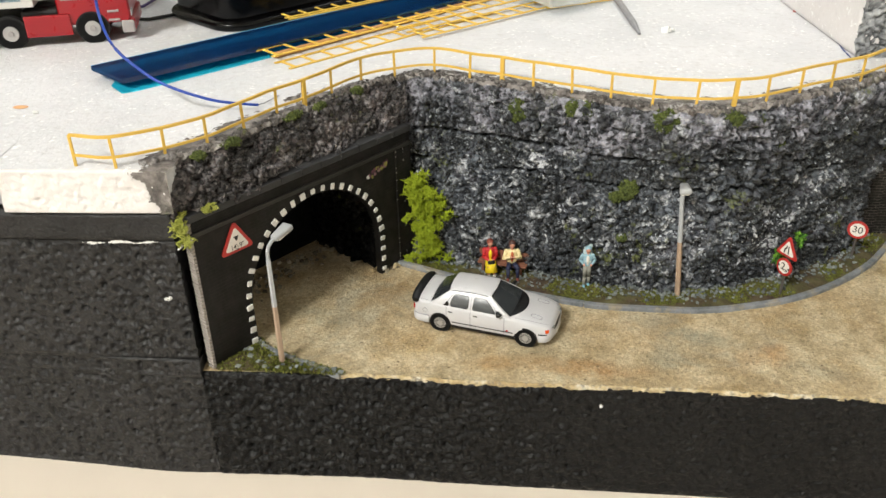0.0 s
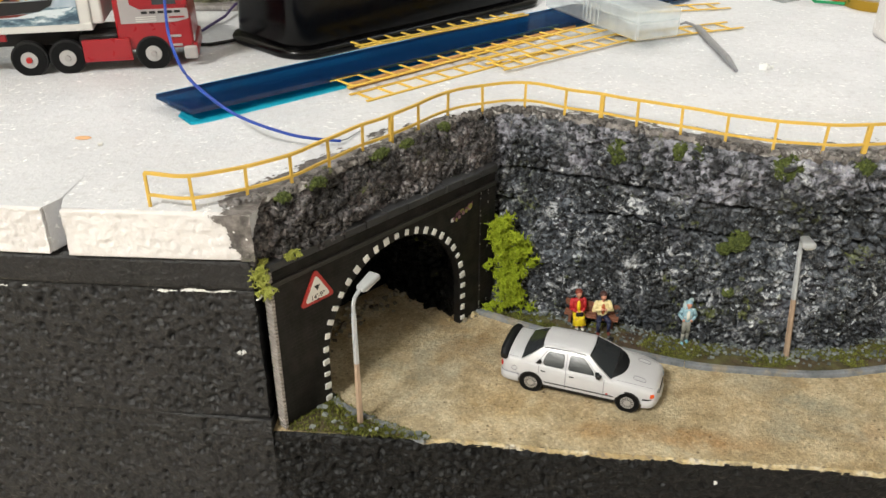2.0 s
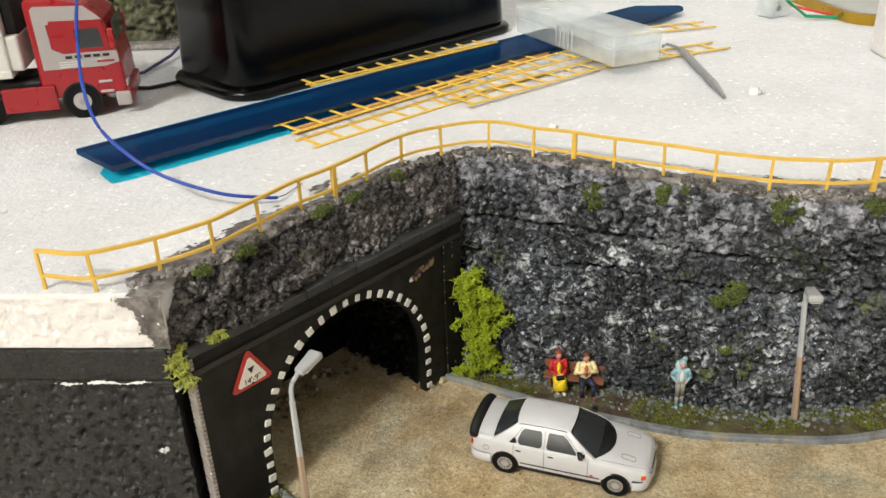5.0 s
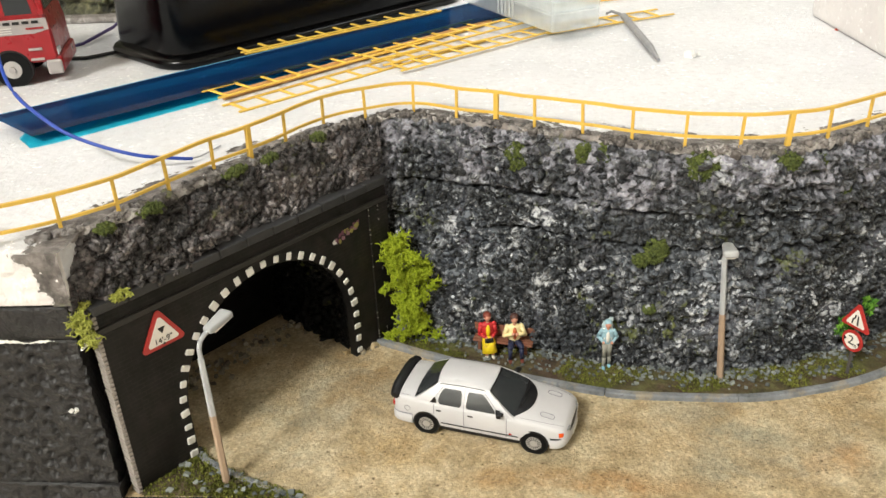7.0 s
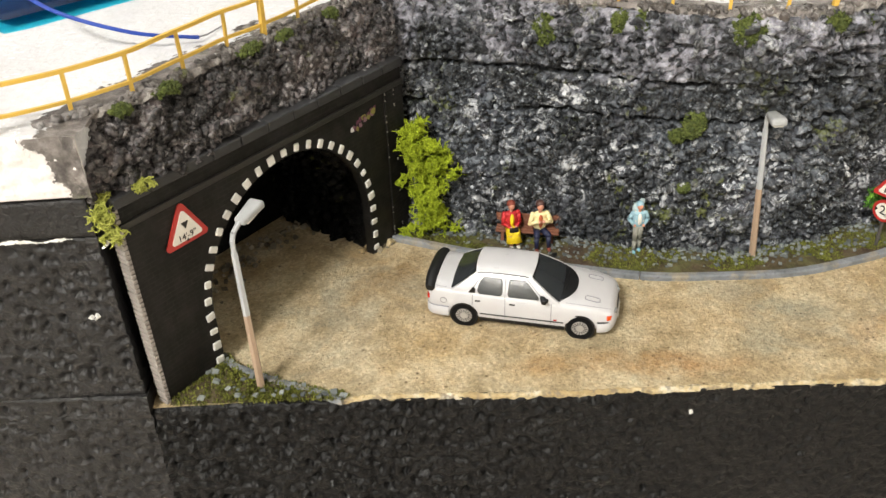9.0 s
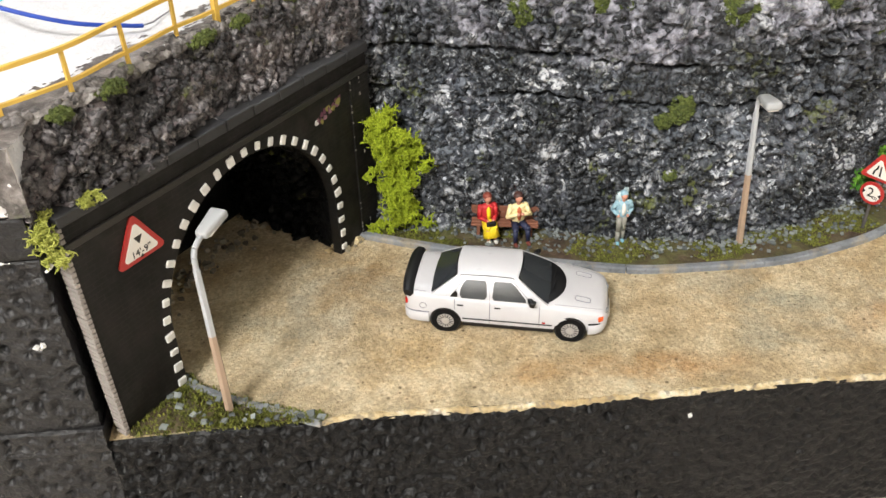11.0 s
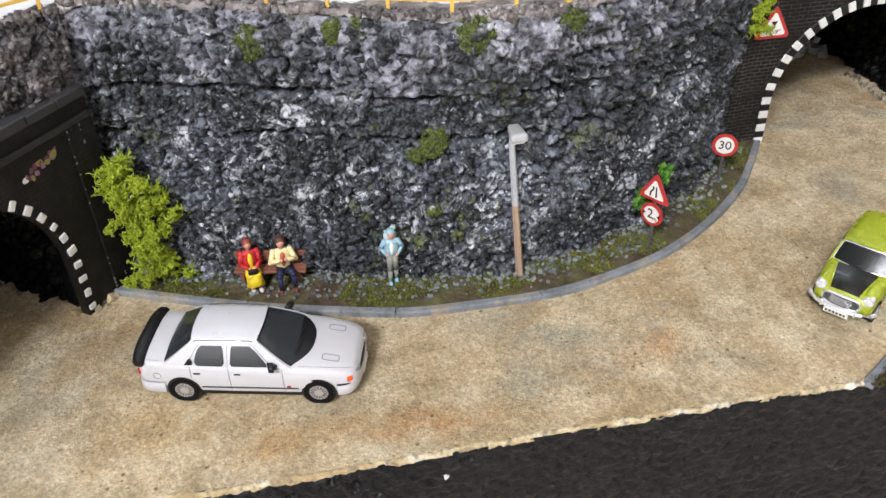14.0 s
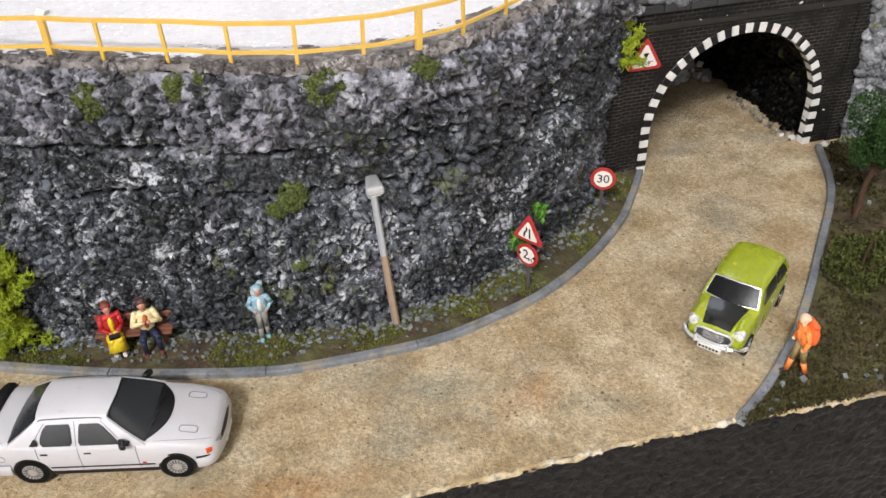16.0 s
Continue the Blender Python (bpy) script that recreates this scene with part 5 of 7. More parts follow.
def tree(name, x, y, trunk_h, crown, size, n, leaf, seed, material, label, lean=(0, 0)):
    top = empty(name, x, y, 0, 0, label, "tree" if trunk_h > 6 else "bush")
    rnd = random.Random(seed)
    bm = bmesh.new()
    tube([(lean[0] * k / 6 + rnd.uniform(-0.4, 0.4), lean[1] * k / 6 + rnd.uniform(-0.4, 0.4), -0.5 + trunk_h * k / 6) for k in range(7)], 1.0, 0.6, bm, 8)
    part("trunk", bm, M_BARK, top, soft=True)
    for k in range(7):
        bm = bmesh.new()
        a = Vector((lean[0], lean[1], trunk_h * rnd.uniform(0.7, 1.0)))
        b = Vector(crown) + Vector([rnd.uniform(-0.7, 0.7) * s for s in size])
        tube([a.lerp(b, t / 4) + Vector((rnd.uniform(-0.5, 0.5), rnd.uniform(-0.5, 0.5), 0)) for t in range(5)], 0.6, 0.2, bm, 5)
        part("limb", bm, M_BARK, top, soft=True)
    v, f = leaf_cloud(crown, size, n, leaf, seed)
    me = mesh_from("crown", v, f)
    me.materials.append(material)
    tagged(hang(new("crown", me), top), "crown of many small leaves")


M_BARK = plain("bark", "4d3526", 0.85, 0.25, 500.0)
M_BUSH = leaf_material("bush_leaves", "20260d", "6b7036")
tree("tree", 274, 312, 20, (1, 0, 30), (10, 9, 12), 9000, 0.65, 31, M_TREE, "dark green model tree with a reddish brown trunk", (1, 0))
tree("bush", 252, 286, 5, (3, 0, 10), (13, 11, 11), 9000, 0.75, 32, M_BUSH, "dense dark olive bush beside the kerb")
tree("bush", 262, 273, 5, (2, 0, 11), (13, 12, 11), 8000, 0.75, 36, M_BUSH, "dense dark olive bush on the bank")

# ---- seated and walking model figures, one plain mesh each ----


def figure(name, x, y, z, turn, tones, label, seated=False, arms=((2.8, -0.6, 3.0), (1.0, -2.2, 2.6)), knees=1.1, pack=None, skirt=False, stride=0.0, s=1.0, lean=0.0):
    """A small painted figure; arms: elbow and wrist beside and above the hip."""
    bm = bmesh.new()
    mats = []

    def add(tone, build):
        before = set(bm.faces)
        build()
        if tone not in mats:
            mats.append(tone)
        for f in bm.faces:
            if f not in before:
                f.material_index = mats.index(tone)
    hip = 5.4 if seated else 10.8
    (ex, ey, ez), (wx, wy, wz) = arms
    add(tones["coat"], lambda: ball((0, 0.1, hip + 3.3), 2.1, bm, 16, (1.15, 0.8, 1.8)))
    add(tones["coat"], lambda: ball((0, 0.1, hip + 5.6), 1.5, bm, 14, (1.75, 0.9, 0.85)))
    add(tones["front"], lambda: ball((0, -0.75, hip + 3.7), 1.5, bm, 12, (0.62, 0.85, 1.75)))
    add(tones["face"], lambda: rod((0, -0.1, hip + 6.4), (0, -0.2, hip + 8.0), 0.6, 0.55, 8, bm))
    add(tones["face"], lambda: ball((0, -0.3, hip + 8.9), 1.35, bm, 14, (0.86, 0.95, 1.12)))
    add(tones["hair"], lambda: ball((0, 0.2, hip + 9.5), 1.5, bm, 14, (0.98, 1.05, 0.85)))
    for side in (-1, 1):
        add(tones["coat"], lambda: ball((side * 2.3, 0.1, hip + 5.9), 0.95, bm, 10))
        add(tones["coat"], lambda: rod((side * 2.35, 0.1, hip + 5.9), (side * ex, ey, hip + ez), 0.85, 0.72, 10, bm))
        add(tones["coat"], lambda: ball((side * ex, ey, hip + ez), 0.74, bm, 10))
        add(tones["coat"], lambda: rod((side * ex, ey, hip + ez), (side * wx, wy, hip + wz), 0.72, 0.55, 10, bm))
        add(tones["face"], lambda: ball((side * wx * 0.92, wy - 0.2, hip + wz), 0.58, bm, 8))
        if seated:
            add(tones["legs"], lambda: rod((side * 0.9, 0, hip), (side * knees, -4.2, hip + 0.2), 1.2, 0.95, 10, bm))
            add(tones["legs"], lambda: ball((side * knees, -4.2, hip + 0.2), 0.97, bm, 10))
            add(tones["shin"], lambda: rod((side * knees, -4.2, hip), (side * knees * 1.05, -4.4, 0.9), 0.85, 0.6, 10, bm))
            add(tones["shoe"], lambda: ball((side * knees * 1.05, -5.0, 0.7), 0.85, bm, 10, (0.8, 1.6, 0.75)))
        else:
            st = stride * side
            add(tones["legs"], lambda: rod((side * 0.8, 0, hip + 0.6), (side * 1.0, st * 0.6 - 0.3, 5.2), 1.2, 0.85, 10, bm))
            add(tones["legs"], lambda: ball((side * 1.0, st * 0.6 - 0.3, 5.2), 0.87, bm, 10))
            add(tones["shin"], lambda: rod((side * 1.0, st * 0.6 - 0.3, 5.2), (side * 1.1, st * 1.2, 0.9), 0.85, 0.68, 10, bm))
            add(tones["shoe"], lambda: ball((side * 1.1, st * 1.2 - 0.6, 0.7), 0.85, bm, 10, (0.85, 1.7, 0.8)))
    if skirt:
        add(tones["legs"], lambda: rod((0, -2.0, hip + 1.2), (0, -4.2, hip - 3.4), 2.0, 2.75, 18, bm))
        add(tones["legs"], lambda: ball((0, -2.6, hip - 0.2), 2.4, bm, 14, (1.05, 1.0, 1.0)))
        add(tones["bag"], lambda: box(-1.6, -4.7, hip + 0.7, 1.4, -3.4, hip + 2.3, 0.35, 3, bm))
    if pack:
        tone, up, tall = pack
        add(tone, lambda: ball((0, 2.5, hip + up), 2.3, bm, 16, (0.95, 0.78, tall)))
        add(tone, lambda: rod((-2.0, 2.6, hip + up + 2.1 * tall), (2.0, 2.6, hip + up + 2.1 * tall), 0.9, 0.9, 12, bm))
        for side in (-1, 1):
            add(tones["front"] if tones["front"] != tones["coat"] else tone, lambda: rod((side * 1.3, -1.2, hip + 2.8), (side * 1.5, 0.2, hip + 6.8), 0.3, 0.3, 6, bm))
    for v in bm.verts:
        if v.co.z > hip:
            v.co.y -= lean * (v.co.z - hip)
    me = bpy.data.meshes.new(name)
    bmesh.ops.scale(bm, vec=(MM * s, MM * s, MM * s), verts=bm.verts)
    bm.to_mesh(me)
    bm.free()
    for t in mats:
        me.materials.append(TONE[t])
    smooth(me)
    ob = new(name, me)
    ob.matrix_world = pose(x * MM, y * MM, z * MM, 0, 0, turn)
    return tagged(ob, label, "model figure")


TONE = {k: plain("figure_" + k, c, 0.55, 0.15) for k, c in dict(red="b3262a", yellow="e0c41c", cream="e3d3a0", rust="b25a33", navy="1d2340", brown="6b3328", skin="c98f78", dark="4a2f2a", hairred="7d3a2c", white="dcd8d0", black="141414", sky="8fb0be", grey="87877f", orange="f0843a", tan="8d7a4e", pale="d9b99a", packblue="b4c6ca", bootblue="7fb0c4", packorange="ec6424").items()}
figure("model_figure", 59.2, 333.0, 1.0, 8, dict(coat="red", front="yellow", face="skin", hair="hairred", legs="yellow", shin="skin", shoe="white", bag="black"), "seated painted figure in a red coat and yellow skirt", True, ((2.9, -0.6, 2.6), (0.9, -3.0, 2.0)), skirt=True, s=0.9)
figure("model_figure", 67.6, 330.6, 1.0, 4, dict(coat="cream", front="rust", face="skin", hair="dark", legs="navy", shin="navy", shoe="brown"), "seated painted figure in a cream jacket and navy trousers", True, ((3.5, -1.0, 3.2), (0.7, -2.4, 4.4)), knees=1.9, s=0.94)
figure("model_figure", 95.4, 322.2, 1.2, -4, dict(coat="sky", front="white", face="skin", hair="sky", legs="grey", shin="grey", shoe="bootblue"), "standing painted figure in pale blue with a rucksack", False, ((3.5, 0.6, 3.2), (1.8, -0.9, 1.2)), pack=("packblue", 6.4, 1.5), stride=0.7, s=0.8)
figure("model_figure", 212.6, 262.8, 1.0, -104, dict(coat="orange", front="orange", face="pale", hair="pale", legs="tan", shin="orange", shoe="black"), "walking painted figure in orange with a large orange rucksack", False, ((2.9, 0.2, 2.8), (2.9, -1.2, 0.2)), pack=("packorange", 3.6, 1.75), stride=1.9, s=0.86, lean=0.16)

# bench
M_BENCH = plain("bench_brown", "7b4f3c", 0.6, 0.18)
bench = empty("bench", 64.6, 333.8, 1.0, -15, "reddish brown model bench on the verge", "bench")
for k in range(3):
    part("seat_slat", box(-9.6, -3.6 + 1.7 * k, 4.0, 9.6, -2.1 + 1.7 * k, 4.7, 0.2), M_BENCH, bench)
for k in range(2):
    part("back_slat", box(-9.8, 0.3, 4.9 + 1.9 * k, 9.8, 0.9, 6.74 + 1.9 * k, 0.15), M_BENCH, bench)
for sx in (-7.5, 7.5):
    part("leg", box(sx - 0.5, -3.3, -0.5, sx + 0.5, -2.4, 4.6, 0.1), M_BENCH, bench)
    part("leg", box(sx - 0.5, 0.95, -0.5, sx + 0.5, 1.6, 8.5, 0.1), M_BENCH, bench)

# ---- model cars ----


def gloss(name, colour, rough=0.22, metal=0.0):
    n = Nodes(name)
    col = n.mix(n.ramp(n.noise(180.0, 4), (0.35, 0.0), (0.75, 0.22)), colour, tuple(c * 0.82 for c in srgb(colour)[:3]) + (1,))
    n.bump(n.noise(700.0, 2), 0.05, 0.0002)
    return n.done(col, n.ramp(n.noise(260.0), (0.3, rough * 0.8), (0.7, rough * 1.5)), Metallic=metal, Coat_Weight=0.25 if not metal else 0.0)


M_CARWHITE = gloss("car_white", "c3c3c7", 0.34)
M_CARGREEN = gloss("car_green", "94a01c", 0.25)
M_GLASSDARK = gloss("car_window", "323538", 0.14)
M_GLASSBLACK = plain("car_window_black", "101214", 0.22, 0.2, Specular_IOR_Level=0.3)
M_TYRE = plain("tyre_black", "0b0b0c", 0.75, 0.2, Specular_IOR_Level=0.2)
M_HUB = gloss("hub_silver", "b9b6b4", 0.35, 0.4)
M_TRIM = plain("black_trim", "0e0e10", 0.45, 0.2)
M_CHROME = gloss("chrome", "e3e4e6", 0.22, 0.55)
M_SEAM = plain("panel_seam", "8a8a92", 0.6, 0.1)
M_LIGHTRED = gloss("red_lens", "b3201c", 0.2)
M_ORANGE = gloss("orange_lens", "e0531c", 0.2)
M_CLEARLENS = gloss("clear_lens", "cfd2d4", 0.12)
M_BONNETBLACK = gloss("bonnet_black", "0c0d0c", 0.3)
M_LENSGREY = gloss("headlamp_grey", "8f9294", 0.2)
M_CHASSIS_GREY = plain("dark_grey_metal", "38393b", 0.5, 0.2)
M_PLATE = plain("number_plate", "d8d6cc", 0.5, 0.08)


def loft(rows, closed_ends=True):
    """A skin over rows of points, mirrored in y."""
    bm = bmesh.new()
    rings = []
    for row in rows:
        pts = list(row) + [(x, -y, z) for x, y, z in reversed(row) if abs(y) > 1e-6]
        rings.append([bm.verts.new(p) for p in pts])
    n = len(rings[0])
    for a, b in zip(rings[:-1], rings[1:]):
        for k in range(n):
            j = (k + 1) % n
            bm.faces.new((a[k], a[j], b[j], b[k]))
    for ring in (rings[0], rings[-1]) if closed_ends else ():
        for k in range(n // 2):
            quad = [ring[k], ring[k + 1], ring[n - k - 1], ring[(n - k) % n]]
            face = [v for i, v in enumerate(quad) if v not in quad[:i]]
            if len(face) > 2:
                bm.faces.new(face)
    return bm


def curve(table, x):
    """A smooth reading of a table of heights and widths along the car."""
    xs = np.array([q[0] for q in table], float)
    i = int(np.clip(np.searchsorted(xs, x) - 1, 0, len(xs) - 2))
    h = xs[i + 1] - xs[i]
    t = min(1.0, max(0.0, (x - xs[i]) / h))
    out = []
    for k in range(1, len(table[0])):
        v = np.array([q[k] for q in table], float)
        slope = np.diff(v) / np.diff(xs)

        def tangent(j):
            if j == 0 or j == len(xs) - 1:
                return slope[0 if j == 0 else -1]
            return 0.0 if slope[j - 1] * slope[j] <= 0 else 2 * slope[j - 1] * slope[j] / (slope[j - 1] + slope[j])
        a, b = tangent(i) * h, tangent(i + 1) * h
        out.append(float((2 * t ** 3 - 3 * t ** 2 + 1) * v[i] + (t ** 3 - 2 * t ** 2 + t) * a + (3 * t ** 2 - 2 * t ** 3) * v[i + 1] + (t ** 3 - t ** 2) * b))
    return out


def deck(spec, x, y):
    """Height of the painted top of the body at a place."""
    zb, zt, wk = curve(spec["side"], x)
    k = abs(y) / (spec["half"] * wk)
    return float(np.interp(k, (0, 0.6, 0.9, 0.955, 0.985), (zt + spec["crown"], zt + spec["crown"] * 0.55, zt - 0.15, zt - 0.6, zt - 1.5)))


def thin_sheet(name, grid, thick, material, parent, label=""):
    bm = bmesh.new()
    vs = [[bm.verts.new(p) for p in r] for r in grid]
    for i in range(len(grid) - 1):
        for j in range(len(grid[0]) - 1):
            bm.faces.new((vs[i][j], vs[i + 1][j], vs[i + 1][j + 1], vs[i][j + 1]))
    bmesh.ops.recalc_face_normals(bm, faces=bm.faces[:])
    bmesh.ops.solidify(bm, geom=bm.faces[:], thickness=thick)
    return part(name, bm, material, parent, label, True)


def swept(points, r, material, name, parent, label="", seg=6):
    bm = bmesh.new()
    tube(points, r, r, bm, seg)
    return part(name, bm, material, parent, label, True)


def wrapped(half_path, profile, material, name, parent, label=""):
    """A bar bent round the end of a car; the half path runs from one side to the middle."""
    path = list(half_path) + [(x, -y) for x, y in reversed(half_path[:-1])]
    path = spline(path, 0.8)
    t = np.gradient(path, axis=0)
    t /= np.linalg.norm(t, axis=1)[:, None]
    out = np.stack([t[:, 1], -t[:, 0]], 1)
    if np.dot(out[len(out) // 2], path[len(path) // 2]) < 0:
        out = -out
    bm = bmesh.new()
    rings = [[bm.verts.new((x + ox * d, y + oy * d, z)) for d, z in profile] for (x, y), (ox, oy) in zip(path, out)]
    n = len(profile)
    for a, b in zip(rings[:-1], rings[1:]):
        for k in range(n):
            bm.faces.new((a[k], a[(k + 1) % n], b[(k + 1) % n], b[k]))
    bm.faces.new(rings[0][::-1])
    bm.faces.new(rings[-1])
    return part(name, bm, material, parent, label, True)


def car(name, x, y, turn, spec, label):
    top = empty(name, x, y, 0, turn, label, "model car")
    paint = spec["paint"]
    x0, x1, w = spec["rear"], spec["front"], spec["half"]
    rows = []
    for k in range(57):
        t = k / 56
        px = x0 + (x1 - x0) * (t - 0.09 * math.sin(2 * math.pi * t))
        zb, zt, wk = curve(spec["side"], px)
        hw = w * wk
        zm = zb + (zt - zb) * 0.55
        prof = [(0, zb), (hw * 0.86, zb), (hw * 0.965, zb + 0.5), (hw * 0.99, zb + 1.6), (hw, zm), (hw * 0.985, zt - 1.5), (hw * 0.955, zt - 0.6), (hw * 0.90, zt - 0.15), (hw * 0.6, zt + spec["crown"] * 0.55), (0, zt + spec["crown"])]
        rows.append([(px, py, pz) for py, pz in prof])
    body = part("body", loft(rows), paint, top, soft=True)
    # cabin
    xf, xr, tf, tr = spec["screen"]
    zc, zr = spec["belt"], spec["roof"]
    wb, wt = w * spec["belt_w"], w * spec["roof_w"]
    bow, drop = spec["bow"], spec.get("drop", 0.0)

    def cab(u, v, out=0.0):
        """u: 0 rear to 1 front along the cabin, v: 0 belt to 1 roof, on its side."""
        px = (xr + (xf - xr) * u) * (1 - v) + (tr + (tf - tr) * u) * v
        return px, (wb + (wt - wb) * max(v, 0.0) ** 1.25) + out, zc + (zr - 0.9 - zc) * v
    rows = []
    for k in range(23):
        u = 0.5 - 0.5 * math.cos(math.pi * k / 22)
        end = (2 * u - 1) ** 3 * bow
        low = drop * abs(2 * u - 1) ** 5
        row = [(cab(u, 0)[0], 0, zc - 1.0)]
        row += [cab(u, v) for v in (-0.12, 0.0, 0.25, 0.5, 0.75, 0.93)]
        lx = cab(u, 1.0)[0]
        bend = 0.35 * math.sin(math.pi * u)
        soft_edge = spec.get("soft_roof", 0.0)
        row += [(lx, wt * 0.975, zr - 0.6 - soft_edge + bend * 0.3 - low), (lx, wt * 0.9, zr - 0.22 - 0.55 * soft_edge + bend * 0.6 - low), (lx, wt * 0.72, zr - 0.05 - 0.2 * soft_edge + bend * 0.8 - low), (lx, wt * 0.4, zr + 0.1 + bend * 0.95 - low), (lx, 0, zr + 0.15 + bend - low)]
        rows.append([(px + end * (1 - min(1.0, abs(py) / wb) ** 2), py, pz) for px, py, pz in row])
    part("cabin", loft(rows), paint, top, soft=True)
    for s in (-1, 1):
        for u0, u1, slant0, slant1 in spec["windows"]:
            for nm, grow, out, mat in (("window_seal", 0.012, 0.26, M_TRIM), ("side_window", 0.0, 0.36, M_GLASSDARK)):
                g = []
                for i in range(7):
                    f = i / 6
                    v = 0.10 - grow * 2 + (0.74 + grow * 4) * f
                    nip = 0.022 * (abs(2 * f - 1) ** 6)
                    a = u0 + slant0 * f - grow + nip
                    b = u1 + slant1 * f + grow - nip
                    g.append([(q[0], s * q[1], q[2]) for q in (cab(a + (b - a) * j / 6, v, out) for j in range(7))])
                thin_sheet(nm, g, 0.12, mat, top)
        for u, v0, v1, slant in spec.get("frames", ()):
            swept([(q[0], s * q[1], q[2]) for q in (cab(u + slant * k / 5, v0 + (v1 - v0) * k / 5, 0.02) for k in range(6))], 0.11, M_SEAM, "door_frame_seam", top)
    # windscreens, each in a black seal
    for nm, u, dx, lo, hi in (("windscreen", 1.0, 0.2, spec.get("sill", 0.0), 0.98), ("rear_window", 0.0, -0.2, 0.04, 0.98)):
        for lab, grow, ex, mat in (("screen_seal", 0.03, 0.0, spec.get("seal", M_TRIM)), (nm, 0.0, 0.1, spec.get("glass", M_GLASSDARK))):
            g = []
            for i in range(8):
                v = lo - grow + (hi - lo + 2 * grow) * i / 7
                px, py, pz = cab(u, v)
                sign = 1 if u else -1
                up = (0.85 - drop) * max(0.0, v) ** 3
                g.append([(px + dx + sign * ex + sign * bow * (1 - min(1.0, (abs(py * (0.90 + grow) * (j / 6 - 1)) / wb)) ** 2), py * (0.90 + grow) * (j / 6 - 1), pz + up * (1 - abs(j / 6 - 1) ** 3)) for j in range(13)])
            thin_sheet(lab, g, 0.14, mat, top)
    # wheels
    r = spec["wheel"]
    for wx in spec["axles"]:
        for s in (-1, 1):
            hw = w * curve(spec["side"], wx)[2]
            # black disc stands in for the shade of the open wheel well
            part("arch_gap_disc", rod((wx, s * (hw - 0.9), r * 1.02), (wx, s * (hw + 0.05), r * 1.02), r * 1.1, r * 1.1, 32), M_TRIM, top)
            wheel = part("wheel", rod((wx, s * (hw - 3.2), r), (wx, s * (hw + 0.16), r), r, r * 0.97, 32), M_TYRE, top)
            part("rim", rod((wx, s * (hw - 0.4), r), (wx, s * (hw + 0.24), r), r * 0.62, r * 0.6, 28), M_HUB, wheel)
            part("hub_cap", rod((wx, s * hw, r), (wx, s * (hw + 0.34), r), r * 0.26, r * 0.2, 18), M_HUB, wheel)
            for q in range(16):
                a = 6.283 * q / 16
                part("spoke", box(0.3 * r, -0.05, -0.035 * r, 0.57 * r, 0.06, 0.035 * r), M_CHASSIS_GREY, wheel, m=Matrix.Translation((wx, s * (hw + 0.25), r)) @ Matrix.Rotation(a, 4, "Y"))
    # seams and handles
    for s in (-1, 1):
        for sx, zb, zt in spec["seams"]:
            hw = w * curve(spec["side"], sx)[2]
            z0, z1 = curve(spec["side"], sx)[:2]
            pts = []
            for k in range(8):
                z = zb + (zt - zb) * k / 7
                pts.append((sx, s * float(np.interp(z, (z0, z0 + 0.5, z0 + 1.6, z0 + (z1 - z0) * 0.55, z1 - 1.5, z1 - 0.6, z1 - 0.15), (hw * 0.86, hw * 0.965, hw * 0.99, hw, hw * 0.985, hw * 0.955, hw * 0.9))), z))
            swept(pts, 0.13, M_SEAM, "door_seam", top)
        for sx in spec["handles"]:
            part("door_handle", box(sx - 0.85, s * w * 0.99 - 0.1, spec["belt"] - 2.2, sx + 0.85, s * w * 0.99 + 0.25, spec["belt"] - 1.7, 0.08), M_TRIM if paint is M_CARWHITE else M_CHROME, top)
    return top, body


# white saloon: heading along its own +x
SALOON = dict(paint=M_CARWHITE, rear=-28.6, front=26.9, half=11.0, crown=0.5,
              side=[(-28.6, 5.4, 9.8, 0.80), (-27.9, 4.2, 11.8, 0.89), (-26, 3.6, 12.6, 0.955), (-20, 3.3, 12.5, 0.985), (-5, 3.2, 12.1, 1.0), (8, 3.2, 11.9, 1.0), (12, 3.2, 11.7, 0.995), (18, 3.2, 11.0, 0.975), (22.6, 3.4, 10.2, 0.93), (25.6, 3.8, 9.2, 0.86), (26.9, 4.4, 7.6, 0.74)],
              screen=(10.6, -22.0, 1.4, -13.2), belt=11.6, roof=18.0, belt_w=0.95, roof_w=0.63, bow=1.5, soft_roof=0.15,
              windows=[(0.27, 0.49, -0.115, -0.013), (0.55, 0.85, 0.058, 0.035)], axles=(-17.2, 17.1), wheel=3.95,
              frames=[(0.215, -0.05, 0.9, -0.10), (0.52, -0.05, 0.93, 0.02), (0.875, 0.0, 0.92, 0.05)],
              seams=[(-4.9, 3.6, 11.4), (8.6, 3.6, 11.2), (-14.6, 8.2, 11.6)], handles=(-13.0, -2.8))
ang = math.atan2(-9.6, 29.4)
cx, cy = 55.4 + 9.8 * -math.sin(ang), 289.7 + 9.8 * math.cos(ang)
saloon, _ = car("model_car", cx, cy, math.degrees(ang), SALOON, "white model saloon car with black spoiler and windows")
saloon.scale = (0.9, 0.9, 0.9)

